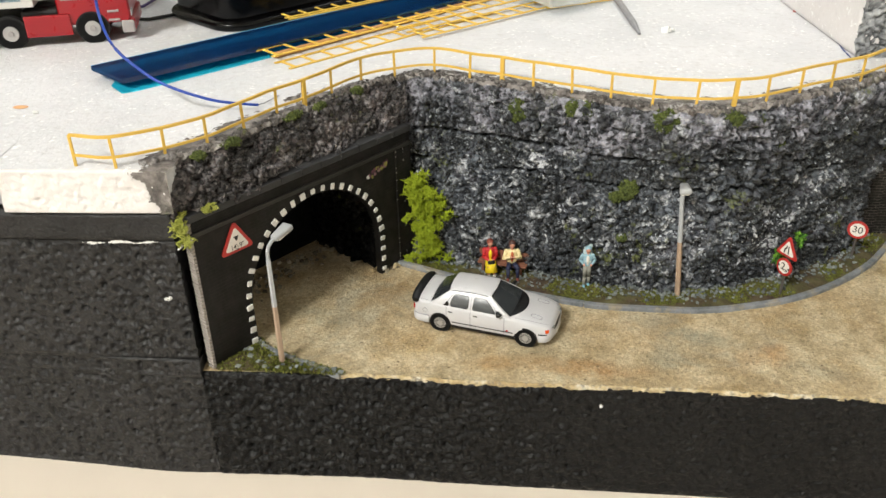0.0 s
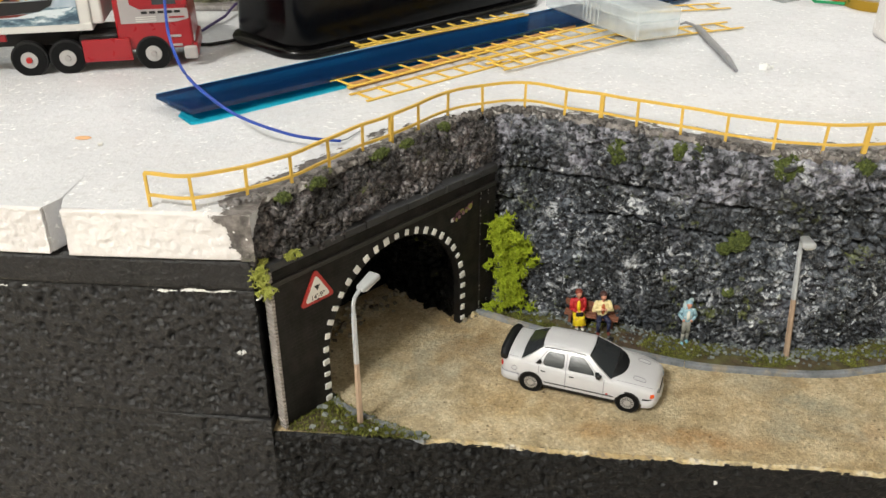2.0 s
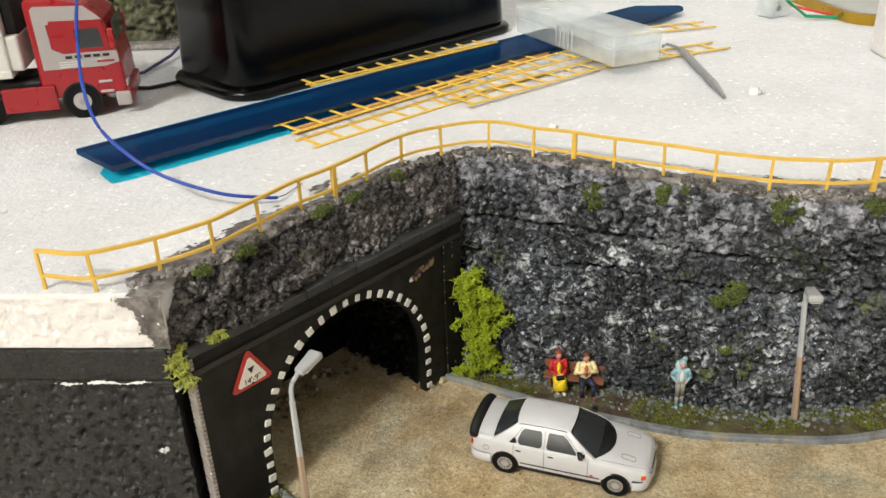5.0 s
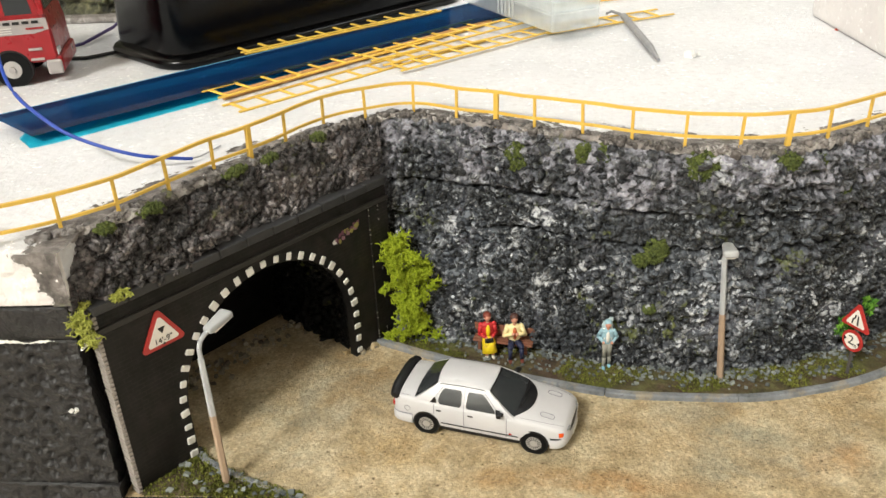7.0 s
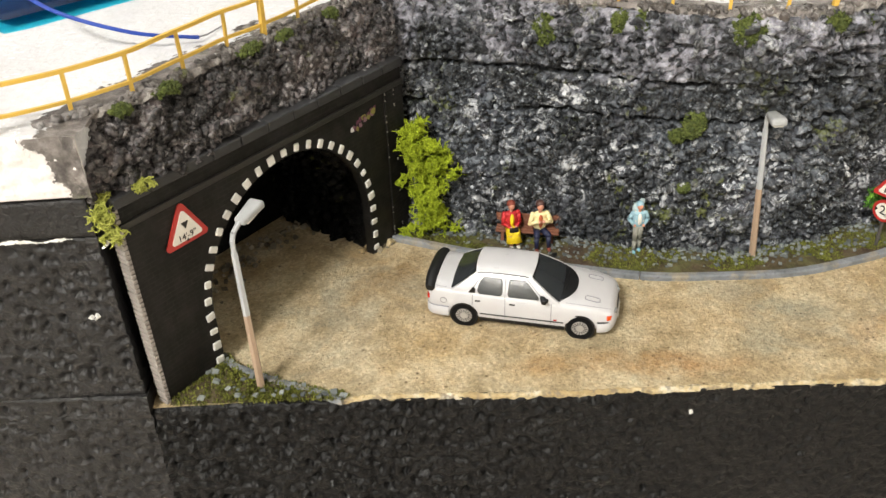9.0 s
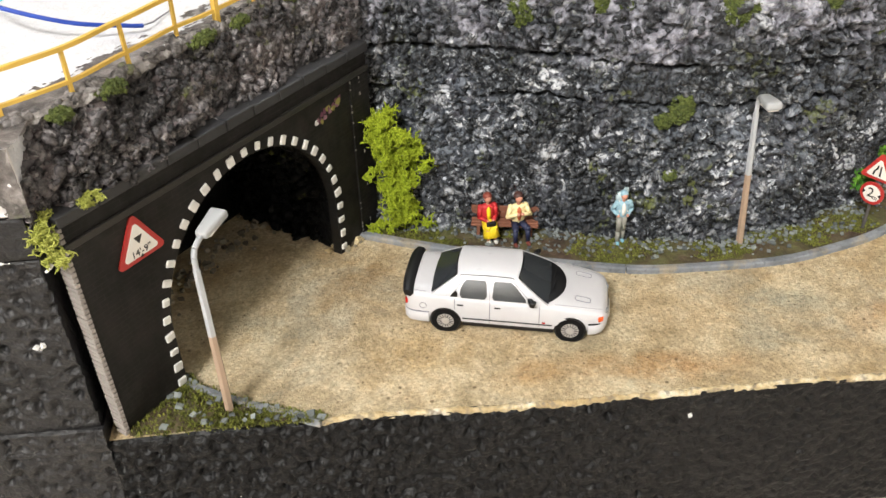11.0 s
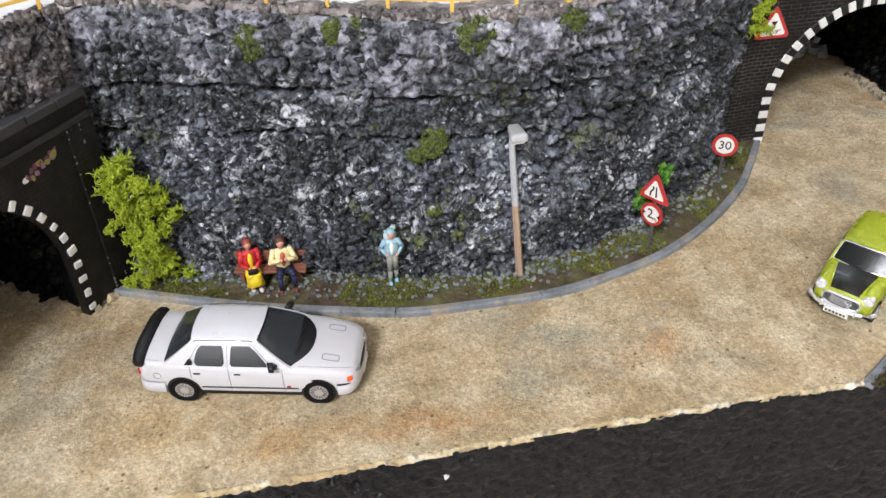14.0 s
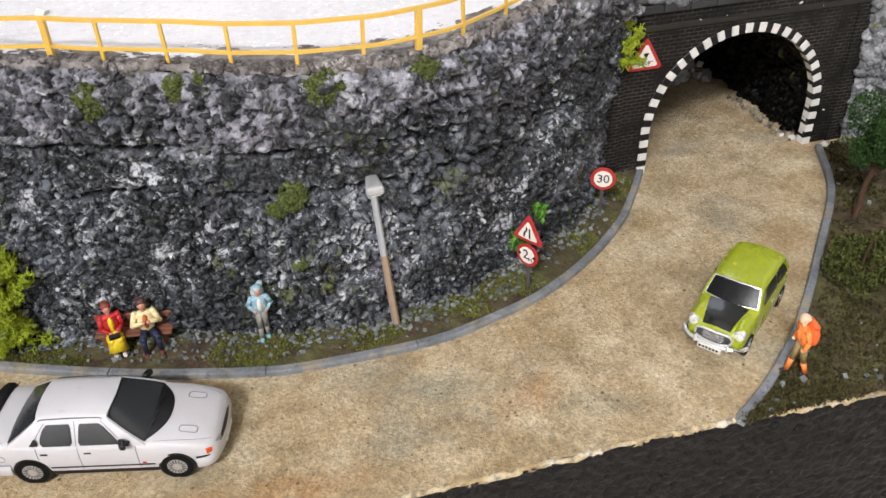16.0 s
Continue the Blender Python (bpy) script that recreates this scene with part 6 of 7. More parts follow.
# spoiler, bumpers, stripes, lights and vents of the saloon
rows = []
for k in range(13):
    t = -1 + 2 * k / 12
    yy, back = 10.5 * t, 1.4 * (1 - abs(t) ** 3)
    z = 13.4 + 0.9 * (1 - abs(t) ** 4)
    rows.append([(-27.6 - back * 0.3, yy, z - 0.9), (-28.4 - back * 0.5, yy, z - 0.1), (-29.8 - back * 0.6, yy, z + 0.1), (-30.4 - back * 0.6, yy, z - 0.3), (-30.0 - back * 0.6, yy, z - 0.7 - 0.9 * abs(t)), (-28.4, yy, z - 1.1 - 0.8 * abs(t))])
bm = bmesh.new()
rings = [[bm.verts.new(p) for p in r] for r in rows]
for a, b in zip(rings[:-1], rings[1:]):
    for k in range(6):
        bm.faces.new((a[k], a[(k + 1) % 6], b[(k + 1) % 6], b[k]))
bm.faces.new(rings[0][::-1])
bm.faces.new(rings[-1])
part("spoiler", bm, M_TRIM, saloon, "black rear spoiler", True, m=Matrix.Translation((1.6, 0, -0.3)))
NOSE = [(21.9, 10.55), (23.4, 10.3), (24.9, 9.6), (26.0, 8.0), (26.6, 5.6), (26.95, 2.8), (27.05, 0)]
TAIL = [(-21.8, 10.75), (-24.8, 10.65), (-27.0, 10.2), (-28.3, 9.0), (-28.9, 6.0), (-29.2, 3.0), (-29.3, 0)]
BUMPER = [(-1.6, 2.9), (0.1, 2.9), (0.42, 3.5), (0.5, 4.6), (0.42, 5.7), (0.1, 6.15), (-1.6, 6.15)]
wrapped(NOSE, BUMPER, M_CARWHITE, "front_bumper", saloon)
wrapped(TAIL, BUMPER, M_CARWHITE, "rear_bumper", saloon)
for half, nm in ((NOSE, "front_bumper_line"), (TAIL, "rear_bumper_line")):
    wrapped(half, [(-1.0, 6.16), (0.2, 6.16), (0.2, 6.42), (-1.0, 6.42)], M_TRIM if half is NOSE else M_SEAM, nm, saloon)
wrapped([(25.9, 7.3), (26.8, 5.6), (27.1, 2.8), (27.2, 0)], [(-0.9, 6.9), (0.1, 6.9), (-0.05, 7.7), (-0.9, 7.7)], M_TRIM, "grille", saloon)
for s in (-1, 1):
    part("headlight", box(-1.9, -0.5, 6.75, 1.9, 0.5, 8.45, 0.3), M_LENSGREY, saloon, "grey headlamp glass", m=pose(26.2, s * 6.6, 0, 0, 0, 90 + s * 20))
    part("indicator", box(-0.75, -0.45, 6.9, 0.75, 0.45, 8.4, 0.2), M_ORANGE, saloon, "orange indicator lens", m=pose(25.0, s * 9.3, 0, 0, 0, 90 + s * 52))
    part("tail_light", box(-28.6, s * 9.1 - 0.7, 7.9, -27.0, s * 9.1 + 0.9, 9.8, 0.3), M_LIGHTRED, saloon, "red tail light")
    part("side_stripe", box(-12.4, s * 11.0 - 0.06, 5.1, 12.2, s * 11.0 + 0.07, 5.42), M_TRIM, saloon, "thin black stripe")
    part("sill", box(-12.6, s * 10.2 - 0.3, 2.4, 12.6, s * 10.2 + 0.3, 3.6, 0.1), M_TRIM, saloon)
    mirror = box(-0.75, -1.25, -0.8, 0.75, 1.25, 0.85, 0.4, 3)
    for v in mirror.verts:
        v.co.x += 0.35 * s * v.co.y
    part("mirror", mirror, M_TRIM, saloon, "black door mirror", True, m=pose(6.3, s * 11.7, 13.0))
    part("mirror_arm", box(5.9, s * 10.6 - 0.7, 11.9, 7.6, s * 10.6 + 0.5, 12.7, 0.2), M_TRIM, saloon)
    ring = [(20.0 + 2.1 * math.copysign(abs(math.cos(a)) ** 0.45, math.cos(a)), s * 5.6 + 1.0 * math.copysign(abs(math.sin(a)) ** 0.45, math.sin(a))) for a in [6.2832 * k / 24 for k in range(25)]]
    swept([(px, py, deck(SALOON, px, py) + 0.06) for px, py in ring], 0.13, M_SEAM, "bonnet_vent", saloon, "pressed bonnet vent outline")
    swept([(px, s * py, deck(SALOON, px, py) + 0.02) for px, py in ((12.6, 9.6), (15, 9.35), (18, 9.0), (21, 8.6), (24, 7.9), (25.4, 7.2))], 0.09, M_SEAM, "bonnet_seam", saloon)
    swept([(px, s * py, deck(SALOON, px, py) + 0.02) for px, py in ((-22.6, 9.3), (-24.4, 9.3), (-26.4, 9.0), (-27.4, 8.6))], 0.09, M_SEAM, "boot_seam", saloon)
    swept([(-13.6, s * 7.1, 17.0), (-12.8, s * 7.0, 17.3), (-6, s * 7.0, 17.55), (0.4, s * 7.0, 17.4), (1.4, s * 7.05, 17.15)], 0.14, M_TRIM, "roof_gutter", saloon)
    part("quarter_trim", prism([(-15.9, 12.1), (-13.9, 12.1), (-13.8, 13.2), (-14.4, 14.2)], 0.3, None, Matrix.Translation((0, s * 10.3 - 0.15, 0))), M_TRIM, saloon, "black window corner trim")
g = []
for i in range(5):
    row = []
    for j in range(17):
        t = -1 + 2 * j / 16
        yy = 9.1 * t
        px = 9.6 + 1.5 * (1 - t * t) + (1.6 + 2.6 * (1 - abs(t) ** 2.6)) * i / 4
        row.append((px, yy, deck(SALOON, px, yy) + 0.16))
    g.append(row)
thin_sheet("scuttle", g, 0.1, M_TRIM, saloon, "black curved panel under the windscreen")
for yy in (-5.5, 0.5):
    swept([(11.6 + k * 0.25, yy + 1.5 * k, 12.55 + 0.12 * k) for k in range(4)], 0.14, M_TRIM, "wiper", saloon)
swept([(-23.4 + 0.95 * math.cos(a), -10.72 - 0.02 * math.sin(a), 8.5 + 0.95 * math.sin(a)) for a in [6.2832 * k / 20 for k in range(21)]], 0.1, M_SEAM, "fuel_cap", saloon)
part("badge", box(9.4, -11.12, 5.7, 10.3, -10.9, 6.1), M_LIGHTRED, saloon)
part("number_plate_bar", box(27.4, -3.2, 3.7, 27.7, 3.2, 5.1), M_PLATE, saloon)

# small green car
MINI = dict(paint=M_CARGREEN, rear=-19.8, front=20.2, half=9.1, crown=0.7, seal=M_CHROME, glass=M_GLASSBLACK,
            side=[(-19.8, 4.6, 9.0, 0.78), (-19.0, 3.2, 10.9, 0.88), (-16, 2.3, 11.6, 0.97), (-4, 2.1, 11.4, 1.0), (6, 2.1, 11.6, 0.99), (12, 2.2, 11.0, 0.96), (16.5, 2.6, 10.0, 0.92), (19.0, 3.4, 8.5, 0.86), (20.2, 4.4, 6.6, 0.76)],
            screen=(8.6, -17.6, 4.6, -13.6), belt=11.4, roof=17.6, belt_w=0.93, roof_w=0.79, bow=1.3, drop=0.35, soft_roof=0.3,
            windows=[(0.09, 0.42, 0.03, 0.0), (0.48, 0.90, 0.0, -0.03)], axles=(-12.6, 14.0), wheel=3.35,
            frames=[(0.45, -0.05, 0.9, 0.0)],
            seams=[(-3.4, 2.6, 11.0), (8.4, 2.6, 10.6)], handles=(-1.6,), sill=0.12)
ma = math.degrees(math.atan2(-14.2, -20.8))
mini, _ = car("model_car", 213.0, 286.8, ma, MINI, "lime green model small car with a black bonnet")
mini.scale = (0.87, 0.87, 0.87)
for s in (-1, 1):
    b = bmesh.new()
    ball((12.6, s * 6.35, 8.9), 1.0, b, 24, (7.0, 2.35, 2.55))
    part("wing", b, M_CARGREEN, mini, "", True)
thin_sheet("bonnet", [[(9.9 + 9.1 * i / 9, (-5.7 + 11.4 * j / 8) * (1 - 0.3 * (i / 9)), deck(MINI, 9.9 + 9.1 * i / 9, (-5.7 + 11.4 * j / 8) * (1 - 0.3 * (i / 9))) + 0.3) for j in range(9)] for i in range(10)], 0.16, M_BONNETBLACK, mini, "glossy black bonnet")
MOUTH = [(math.copysign(abs(math.cos(a)) ** 0.6, math.cos(a)), math.copysign(abs(math.sin(a)) ** 0.8, math.sin(a))) for a in [6.2832 * k / 32 for k in range(33)]]
swept([(20.75 - 0.032 * (5.3 * c) ** 2 - 0.3 * q, 5.3 * c, 6.75 + 1.8 * q) for c, q in MOUTH], 0.42, M_CHROME, "grille_surround", mini, "chrome grille surround", 8)
part("grille", prism([(4.9 * c, 6.75 + 1.65 * q) for c, q in MOUTH[:-1]], 1.2, None, pose(20.5, 0, 0, 0, 0, 90)), M_CHASSIS_GREY, mini, "dark grille")
for k in range(5):
    hw = 4.5 * (1 - ((k - 2) / 2.6) ** 2) ** 0.5
    swept([(20.75 - 0.03 * (hw * t) ** 2, hw * t, 5.75 + 0.5 * k) for t in (-1, -0.5, 0, 0.5, 1)], 0.1, M_CHROME, "grille_bar", mini)
swept([(17.6, -9.2, 4.7), (19.4, -8.3, 4.7), (20.7, -6.2, 4.7), (21.5, -3.2, 4.7), (21.7, 0, 4.7), (21.5, 3.2, 4.7), (20.7, 6.2, 4.7), (19.4, 8.3, 4.7), (17.6, 9.2, 4.7)], 0.62, M_CHROME, "front_bumper", mini, "", 10)
for s in (-1, 1):
    part("overrider", box(-0.45, -0.45, 3.7, 0.45, 0.45, 6.0, 0.3, 3), M_CHROME, mini, soft=True, m=pose(21.3, s * 4.6, 0))
swept([(-17.4, -8.7, 4.6), (-19.9, -6.8, 4.6), (-20.6, 0, 4.6), (-19.9, 6.8, 4.6), (-17.4, 8.7, 4.6)], 0.6, M_CHROME, "rear_bumper", mini)
plate = part("number_plate", box(22.1, -3.4, 3.0, 22.5, 3.4, 4.6, 0.1), M_PLATE, mini)
for k in range(6):
    part("plate_bar", box(22.48, -2.9 + k, 3.45, 22.56, -2.3 + k, 4.2), M_INK, plate)
for s in (-1, 1):
    lamp = part("headlight_rim", rod((17.4, s * 6.5, 8.8), (19.0, s * 6.55, 8.5), 1.75, 1.55, 24), M_CHROME, mini)
    b = bmesh.new()
    ball((18.9, s * 6.55, 8.5), 1.4, b, 16, (0.5, 1, 1))
    part("headlight", b, M_CLEARLENS, lamp, "clear headlamp lens", True)
    part("indicator", ball((19.2, s * 6.9, 6.3), 0.5, None, 10), M_ORANGE, mini, "orange indicator lens")
    swept([(-11.5, s * 7.3, 16.2), (-9, s * 7.3, 16.5), (-4, s * 7.3, 16.65), (0.0, s * 7.3, 16.5), (2.4, s * 7.3, 16.2)], 0.2, M_CARGREEN, "roof_gutter", mini)
for s in (-3.6, 1.6):
    swept([(10.2, s, 12.0), (9.9, s + 2.0, 12.4), (9.6, s + 3.6, 12.9)], 0.09, M_TRIM, "wiper", mini)

# ---- things lying on the white board ----
M_TRUCKRED = gloss("truck_red", "96101a", 0.3)
M_TRUCKWHITE = gloss("trailer_white", "d0cdc8", 0.4)
M_SILVER = gloss("truck_silver", "a39d9c", 0.35)
M_CHASSIS = plain("chassis_dark", "100f10", 0.6, 0.2)
M_BOXBLACK = plain("black_plastic", "050506", 0.2, 0.2, 700.0, Specular_IOR_Level=0.22)
M_WOOD = plain("stick_wood", "b98a52", 0.6, 0.2, 400.0)
M_STEEL = gloss("tool_steel", "9a9a9e", 0.4, 0.5)
M_BLUEWIRE = plain("blue_cable", "1d409f", 0.4, 0.1)
M_BLACKWIRE = plain("black_cable", "121214", 0.4, 0.1)
M_PURPLEWIRE = plain("purple_cable", "4c3a6e", 0.45, 0.1)
M_GREENWIRE = plain("green_cable", "1f8f5a", 0.45, 0.1)
M_REDWIRE = plain("red_cable", "d0452f", 0.45, 0.1)
M_GOLD = gloss("gold_edge", "b3902f", 0.3, 0.7)
M_PAPER = plain("green_paper", "9db071", 0.7, 0.08)
M_PENCIL = plain("blue_pen_line", "30407e", 0.8, 0.2)
M_CRUMB = plain("white_crumb", "dcdcda", 0.7, 0.05)


def film_material(name, colour, gloss_part, rough, cloud=0.0, tone="d3d6d6"):
    """Tinted clear plastic: light passes straight through and takes the tint."""
    n = Nodes(name)
    clear = n.add("ShaderNodeBsdfTransparent", Color=srgb(colour))
    shine = n.add("ShaderNodeBsdfGlossy", Color=(1, 1, 1, 1), Roughness=rough)
    mix = n.add("ShaderNodeMixShader", Fac=gloss_part)
    n.put(mix.inputs[1], clear.outputs[0])
    n.put(mix.inputs[2], shine.outputs[0])
    out = mix.outputs[0]
    if cloud:
        milk = n.add("ShaderNodeBsdfDiffuse", Color=srgb(tone))
        two = n.add("ShaderNodeMixShader", Fac=n.ramp(n.noise(90.0), (0.3, cloud * 0.8), (0.7, cloud * 1.2)))
        n.put(two.inputs[1], out)
        n.put(two.inputs[2], milk.outputs[0])
        out = two.outputs[0]
    n.put(n.tree.nodes["Material Output"].inputs["Surface"], out)
    return n.mat


M_BLUEFILM = film_material("blue_acrylic", "4fabd0", 0.08, 0.08, 0.5, "14355f")
# tint for the cyan light that the strip throws on the board
M_CYANGLOW = film_material("cyan_glow", "b0f2fb", 0.04, 0.2)
M_FROST = film_material("frosted_plastic", "f7fafb", 0.06, 0.3, 0.26, "f0f2f2")


def build_truck():
    top = empty("model_lorry", -111.4, 417.5, BOARD_TOP, 14.2, "red and white model articulated lorry with silver trim", "model lorry")
    r = 6.0
    # cab
    prof = [(-16, 8), (12.2, 8), (13.4, 10), (13.2, 22), (12.0, 30), (9.6, 41), (4.0, 48), (-6, 51), (-15, 51.5), (-16, 50)]

    def fit_cab(pts):
        return [(x * 0.95 + 2.9, 6 + (z - 6) * 0.78) for x, z in pts]
    prof = fit_cab(prof)
    cab = part("cab", prism(prof, 29.0, None, Matrix.Translation((0, -14.5, 0))), M_TRUCKRED, top)
    cab.modifiers.new("round", "BEVEL").width = 0.0009
    for s in (-1, 1):
        y = s * 14.5
        def plate(name, pts, mat, parent=cab, out=0.12, lab=""):
            return part(name, prism(fit_cab(pts), 0.2, None, Matrix.Translation((0, y + (out if s > 0 else -out) - 0.1, 0))), mat, parent, lab)
        plate("silver_panel", [(-13.8, 21), (7.5, 21), (12.6, 22.5), (12.4, 27.5), (-6, 27.5), (-9.5, 30), (-9.8, 40.5), (9.4, 41.5), (4.0, 47.5), (-12.6, 48.5), (-13.8, 47)], M_SILVER, lab="silver cab panel")
        plate("door_panel", [(-8.6, 32.5), (-6.0, 28.8), (10.6, 28.8), (9.0, 41.2), (-8.6, 42.0)], M_TRUCKRED, out=0.2)
        plate("side_window", [(-0.8, 29.6), (8.4, 29.6), (7.6, 37.8), (-0.8, 37.8)], M_GLASSDARK, out=0.32)
        for k in range(5):
            plate("lettering_bar", [(-5.5 + 3.2 * k, 25.4), (-3.2 + 3.2 * k, 25.4), (-3.2 + 3.2 * k, 26.6), (-5.5 + 3.2 * k, 26.6)], M_CHASSIS, out=0.3)
        plate("lettering_bar", [(5.0, 22.9), (11.0, 22.9), (11.0, 23.7), (5.0, 23.7)], M_TRUCKRED, out=0.3)
        for k in range(3):
            plate("vent_line", [(-8.0, 21.7 + k), (0.0, 21.7 + k), (0.0, 22.1 + k), (-8.0, 22.1 + k)], M_TRUCKWHITE, out=0.3)
        part("mirror", box(13.0, y - 1.0 + s * 1.2, 24, 15.0, y + 1.0 + s * 1.2, 30.5, 0.5), M_TRUCKRED, top)
        part("step", box(6.8, y - 0.8, 8.5, 11.2, y + 0.5, 9.3, 0.15), M_SILVER, top)
        part("step", box(6.8, y - 0.8, 12.0, 11.2, y + 0.5, 12.8, 0.15), M_SILVER, top)
        part("side_skirt", box(-25.5, y - 1.2, 4.0, -7.8, y + 0.2, 12.5, 0.4), M_TRUCKRED, top)
        for wx in (0.0, -31.5, -45.3):
            # dark disc in place of the shaded gap round the wheel
            part("arch_gap_disc", rod((wx, y - s * 3.0, r + 0.2), (wx, y + s * 0.06, r + 0.2), r + 0.6, r + 0.6, 32), M_CHASSIS, top)
            wheel = part("wheel", rod((wx, y - s * 4.5, r), (wx, y + s * 0.4, r), r, r, 32), M_TYRE, top)
            part("rim", rod((wx, y - s * 0.3, r), (wx, y + s * 0.65, r), r * 0.56, r * 0.5, 24), M_HUB, wheel)
            part("hub", rod((wx, y, r), (wx, y + s * 1.3, r), r * 0.22, r * 0.18, 16), M_LIGHTRED if wx < -40 else M_SILVER, wheel, "red hub" if wx < -40 else "")
        part("front_bumper_end", box(11.5, y - 1.5, 3.4, 16.6, y + 0.2, 8.4, 0.7), M_SILVER, top)
    part("front_bumper", box(13.5, -14.0, 3.6, 16.8, 14.0, 9.4, 0.8), M_TRUCKRED, top)
    part("windscreen", prism([(-12.5, 25.1), (12.5, 25.1), (11.8, 32.5), (-11.8, 32.5)], 0.3, None, pose(0, 0, 0, 0, 0, 90)), M_GLASSDARK, top, m=pose(14.6, 0, 0))
    part("headlight", box(15.2, -13.6, 9.6, 16.0, -8.6, 12.0, 0.3), M_CLEARLENS, top)
    part("chassis", box(-150, -5, 9.0, -8, 5, 14.5, 0.4), M_CHASSIS, top)
    part("fuel_tank", box(-27, -12, 6.0, -12, -4, 14, 1.2), M_CHASSIS, top)
    # trailer
    part("trailer_body", box(-150, -14.6, 17.0, -20.5, 14.6, 58.0, 0.8), M_TRUCKWHITE, top, "white trailer box")
    part("trailer_rail", box(-150, -14.9, 16.0, -20.5, 14.9, 18.6, 0.3), M_TRUCKWHITE, top)
    part("cooling_unit", box(-20.6, -10, 28.5, -16.6, 10, 56, 1.0), M_CHASSIS, top, "black cooling unit")
    part("fairing", box(-21.0, -13.6, 18.0, -16.4, 13.6, 30.0, 0.8), M_TRUCKWHITE, top)
    for s in (-1, 1):
        part("landing_leg", box(-70, s * 10 - 1, 2.0, -68, s * 10 + 1, 17, 0.2), M_TRUCKRED, top)
        part("landing_foot", rod((-69, s * 10 - 1.6, 2.0), (-69, s * 10 + 1.6, 2.0), 2.0, 2.0, 14), M_CHASSIS, top)
    part("red_rail", box(-150, -13.6, 13.0, -52, -12.4, 15.8, 0.2), M_TRUCKRED, top)
    # painted boat picture on the trailer side: plain shapes
    y = -14.78
    art = part("picture", prism([(-92, 18.6), (-24.8, 18.6), (-24.8, 53), (-92, 53)], 0.1, None, Matrix.Translation((0, y - 0.1, 0))), picture_sky(), top, "painted picture of a fishing boat at sea")

    def flat(name, pts, mat, out):
        part(name, prism(pts, 0.06, None, Matrix.Translation((0, y - 0.1 - out, 0))), mat, art)
    rp = random.Random(8)
    sea, deep_sea, spray, yel, rust = picture_sea("picture_sea", 0.47), picture_sea("picture_deep_sea", 0.54), plain("picture_spray", "ccd4d8", 0.5, 0.3, 700.0), plain("picture_yellow", "c79a2b", 0.5, 0.2), plain("picture_rust", "6e2f28", 0.5, 0.3)

    def wavy(x0, x1, z0, z1, amp):
        n = 16
        up = [(x0 + (x1 - x0) * k / n, z1 + rp.uniform(-amp, amp)) for k in range(n + 1)]
        return [(x0, z0)] + [(x1, z0)] + up[::-1]
    flat("sea", wavy(-92, -24.9, 18.7, 25.5, 0.7), sea, 0.08)
    flat("sea", wavy(-58, -24.9, 18.7, 22.0, 0.6), deep_sea, 0.12)
    flat("wave", [(-50, 22.2), (-42, 23.0), (-35, 24.2), (-30, 24.4), (-26, 25.0), (-27, 24.0), (-31, 23.2), (-38, 22.2), (-48, 21.6)], spray, 0.16)
    flat("wave", wavy(-92, -40, 21.6, 22.6, 0.4), spray, 0.18)
    flat("hull", [(-92, 29.2), (-66, 28.0), (-46, 27.4), (-32.4, 28.0), (-33.6, 25.8), (-38, 23.8), (-56, 22.4), (-92, 22.8)], M_CHASSIS, 0.24)
    flat("waterline", [(-92, 23.0), (-56, 22.6), (-42, 23.2), (-46, 22.2), (-60, 21.6), (-92, 22.0)], rust, 0.3)
    flat("deckhouse", [(-58, 28.0), (-44, 27.8), (-44.6, 31.0), (-47, 31.4), (-48, 34.0), (-50.5, 34.2), (-51.5, 31.6), (-57, 31.4)], rust, 0.3)
    flat("deckhouse", [(-50.4, 28.0), (-47.0, 27.9), (-47.6, 33.0), (-49.6, 33.2)], M_CHASSIS, 0.34)
    bars = [((-53.6, 28), (-53.0, 40.8), 0.5), ((-50.4, 28), (-50.0, 40.0), 0.4), ((-58, 39.6), (-48.6, 40.2), 0.35), ((-50, 28.6), (-29.6, 39.9), 0.4), ((-50, 31.0), (-30, 39.6), 0.18), ((-54, 30.5), (-67, 36.4), 0.4), ((-44.4, 28), (-43.2, 33.5), 0.3), ((-41.6, 28), (-43.0, 33.5), 0.3), ((-53, 38), (-44, 31), 0.15), ((-53, 38), (-62, 31), 0.15), ((-70, 29), (-70.4, 41), 0.4)]
    for (xa, za), (xb, zb), w in bars:
        nx, nz = -(zb - za), xb - xa
        ln = math.hypot(nx, nz)
        nx, nz = nx / ln * w, nz / ln * w
        flat("mast", [(xa - nx, za - nz), (xb - nx, zb - nz), (xb + nx, zb + nz), (xa + nx, za + nz)], yel if w > 0.25 else M_CHASSIS, 0.38)
    flat("hook", [(-31.2, 38.6), (-28.8, 39.0), (-28.6, 41.2), (-30.6, 40.8)], M_CHASSIS, 0.42)


def picture_sea(name, foam):
    n = Nodes(name)
    flat = n.add("ShaderNodeVectorMath")
    flat.operation = "MULTIPLY"
    n.put(flat.inputs[0], n.coord)
    flat.inputs[1].default_value = (0.5, 1.0, 1.6)
    fac = n.add("ShaderNodeTexNoise", Vector=flat.outputs[0], Scale=260.0, Detail=5.0, Roughness=0.65).outputs["Fac"]
    return n.done(n.ramp(fac, (foam - 0.14, "34495a"), (foam, "6d8592"), (foam + 0.1, "d3dade")), 0.45)


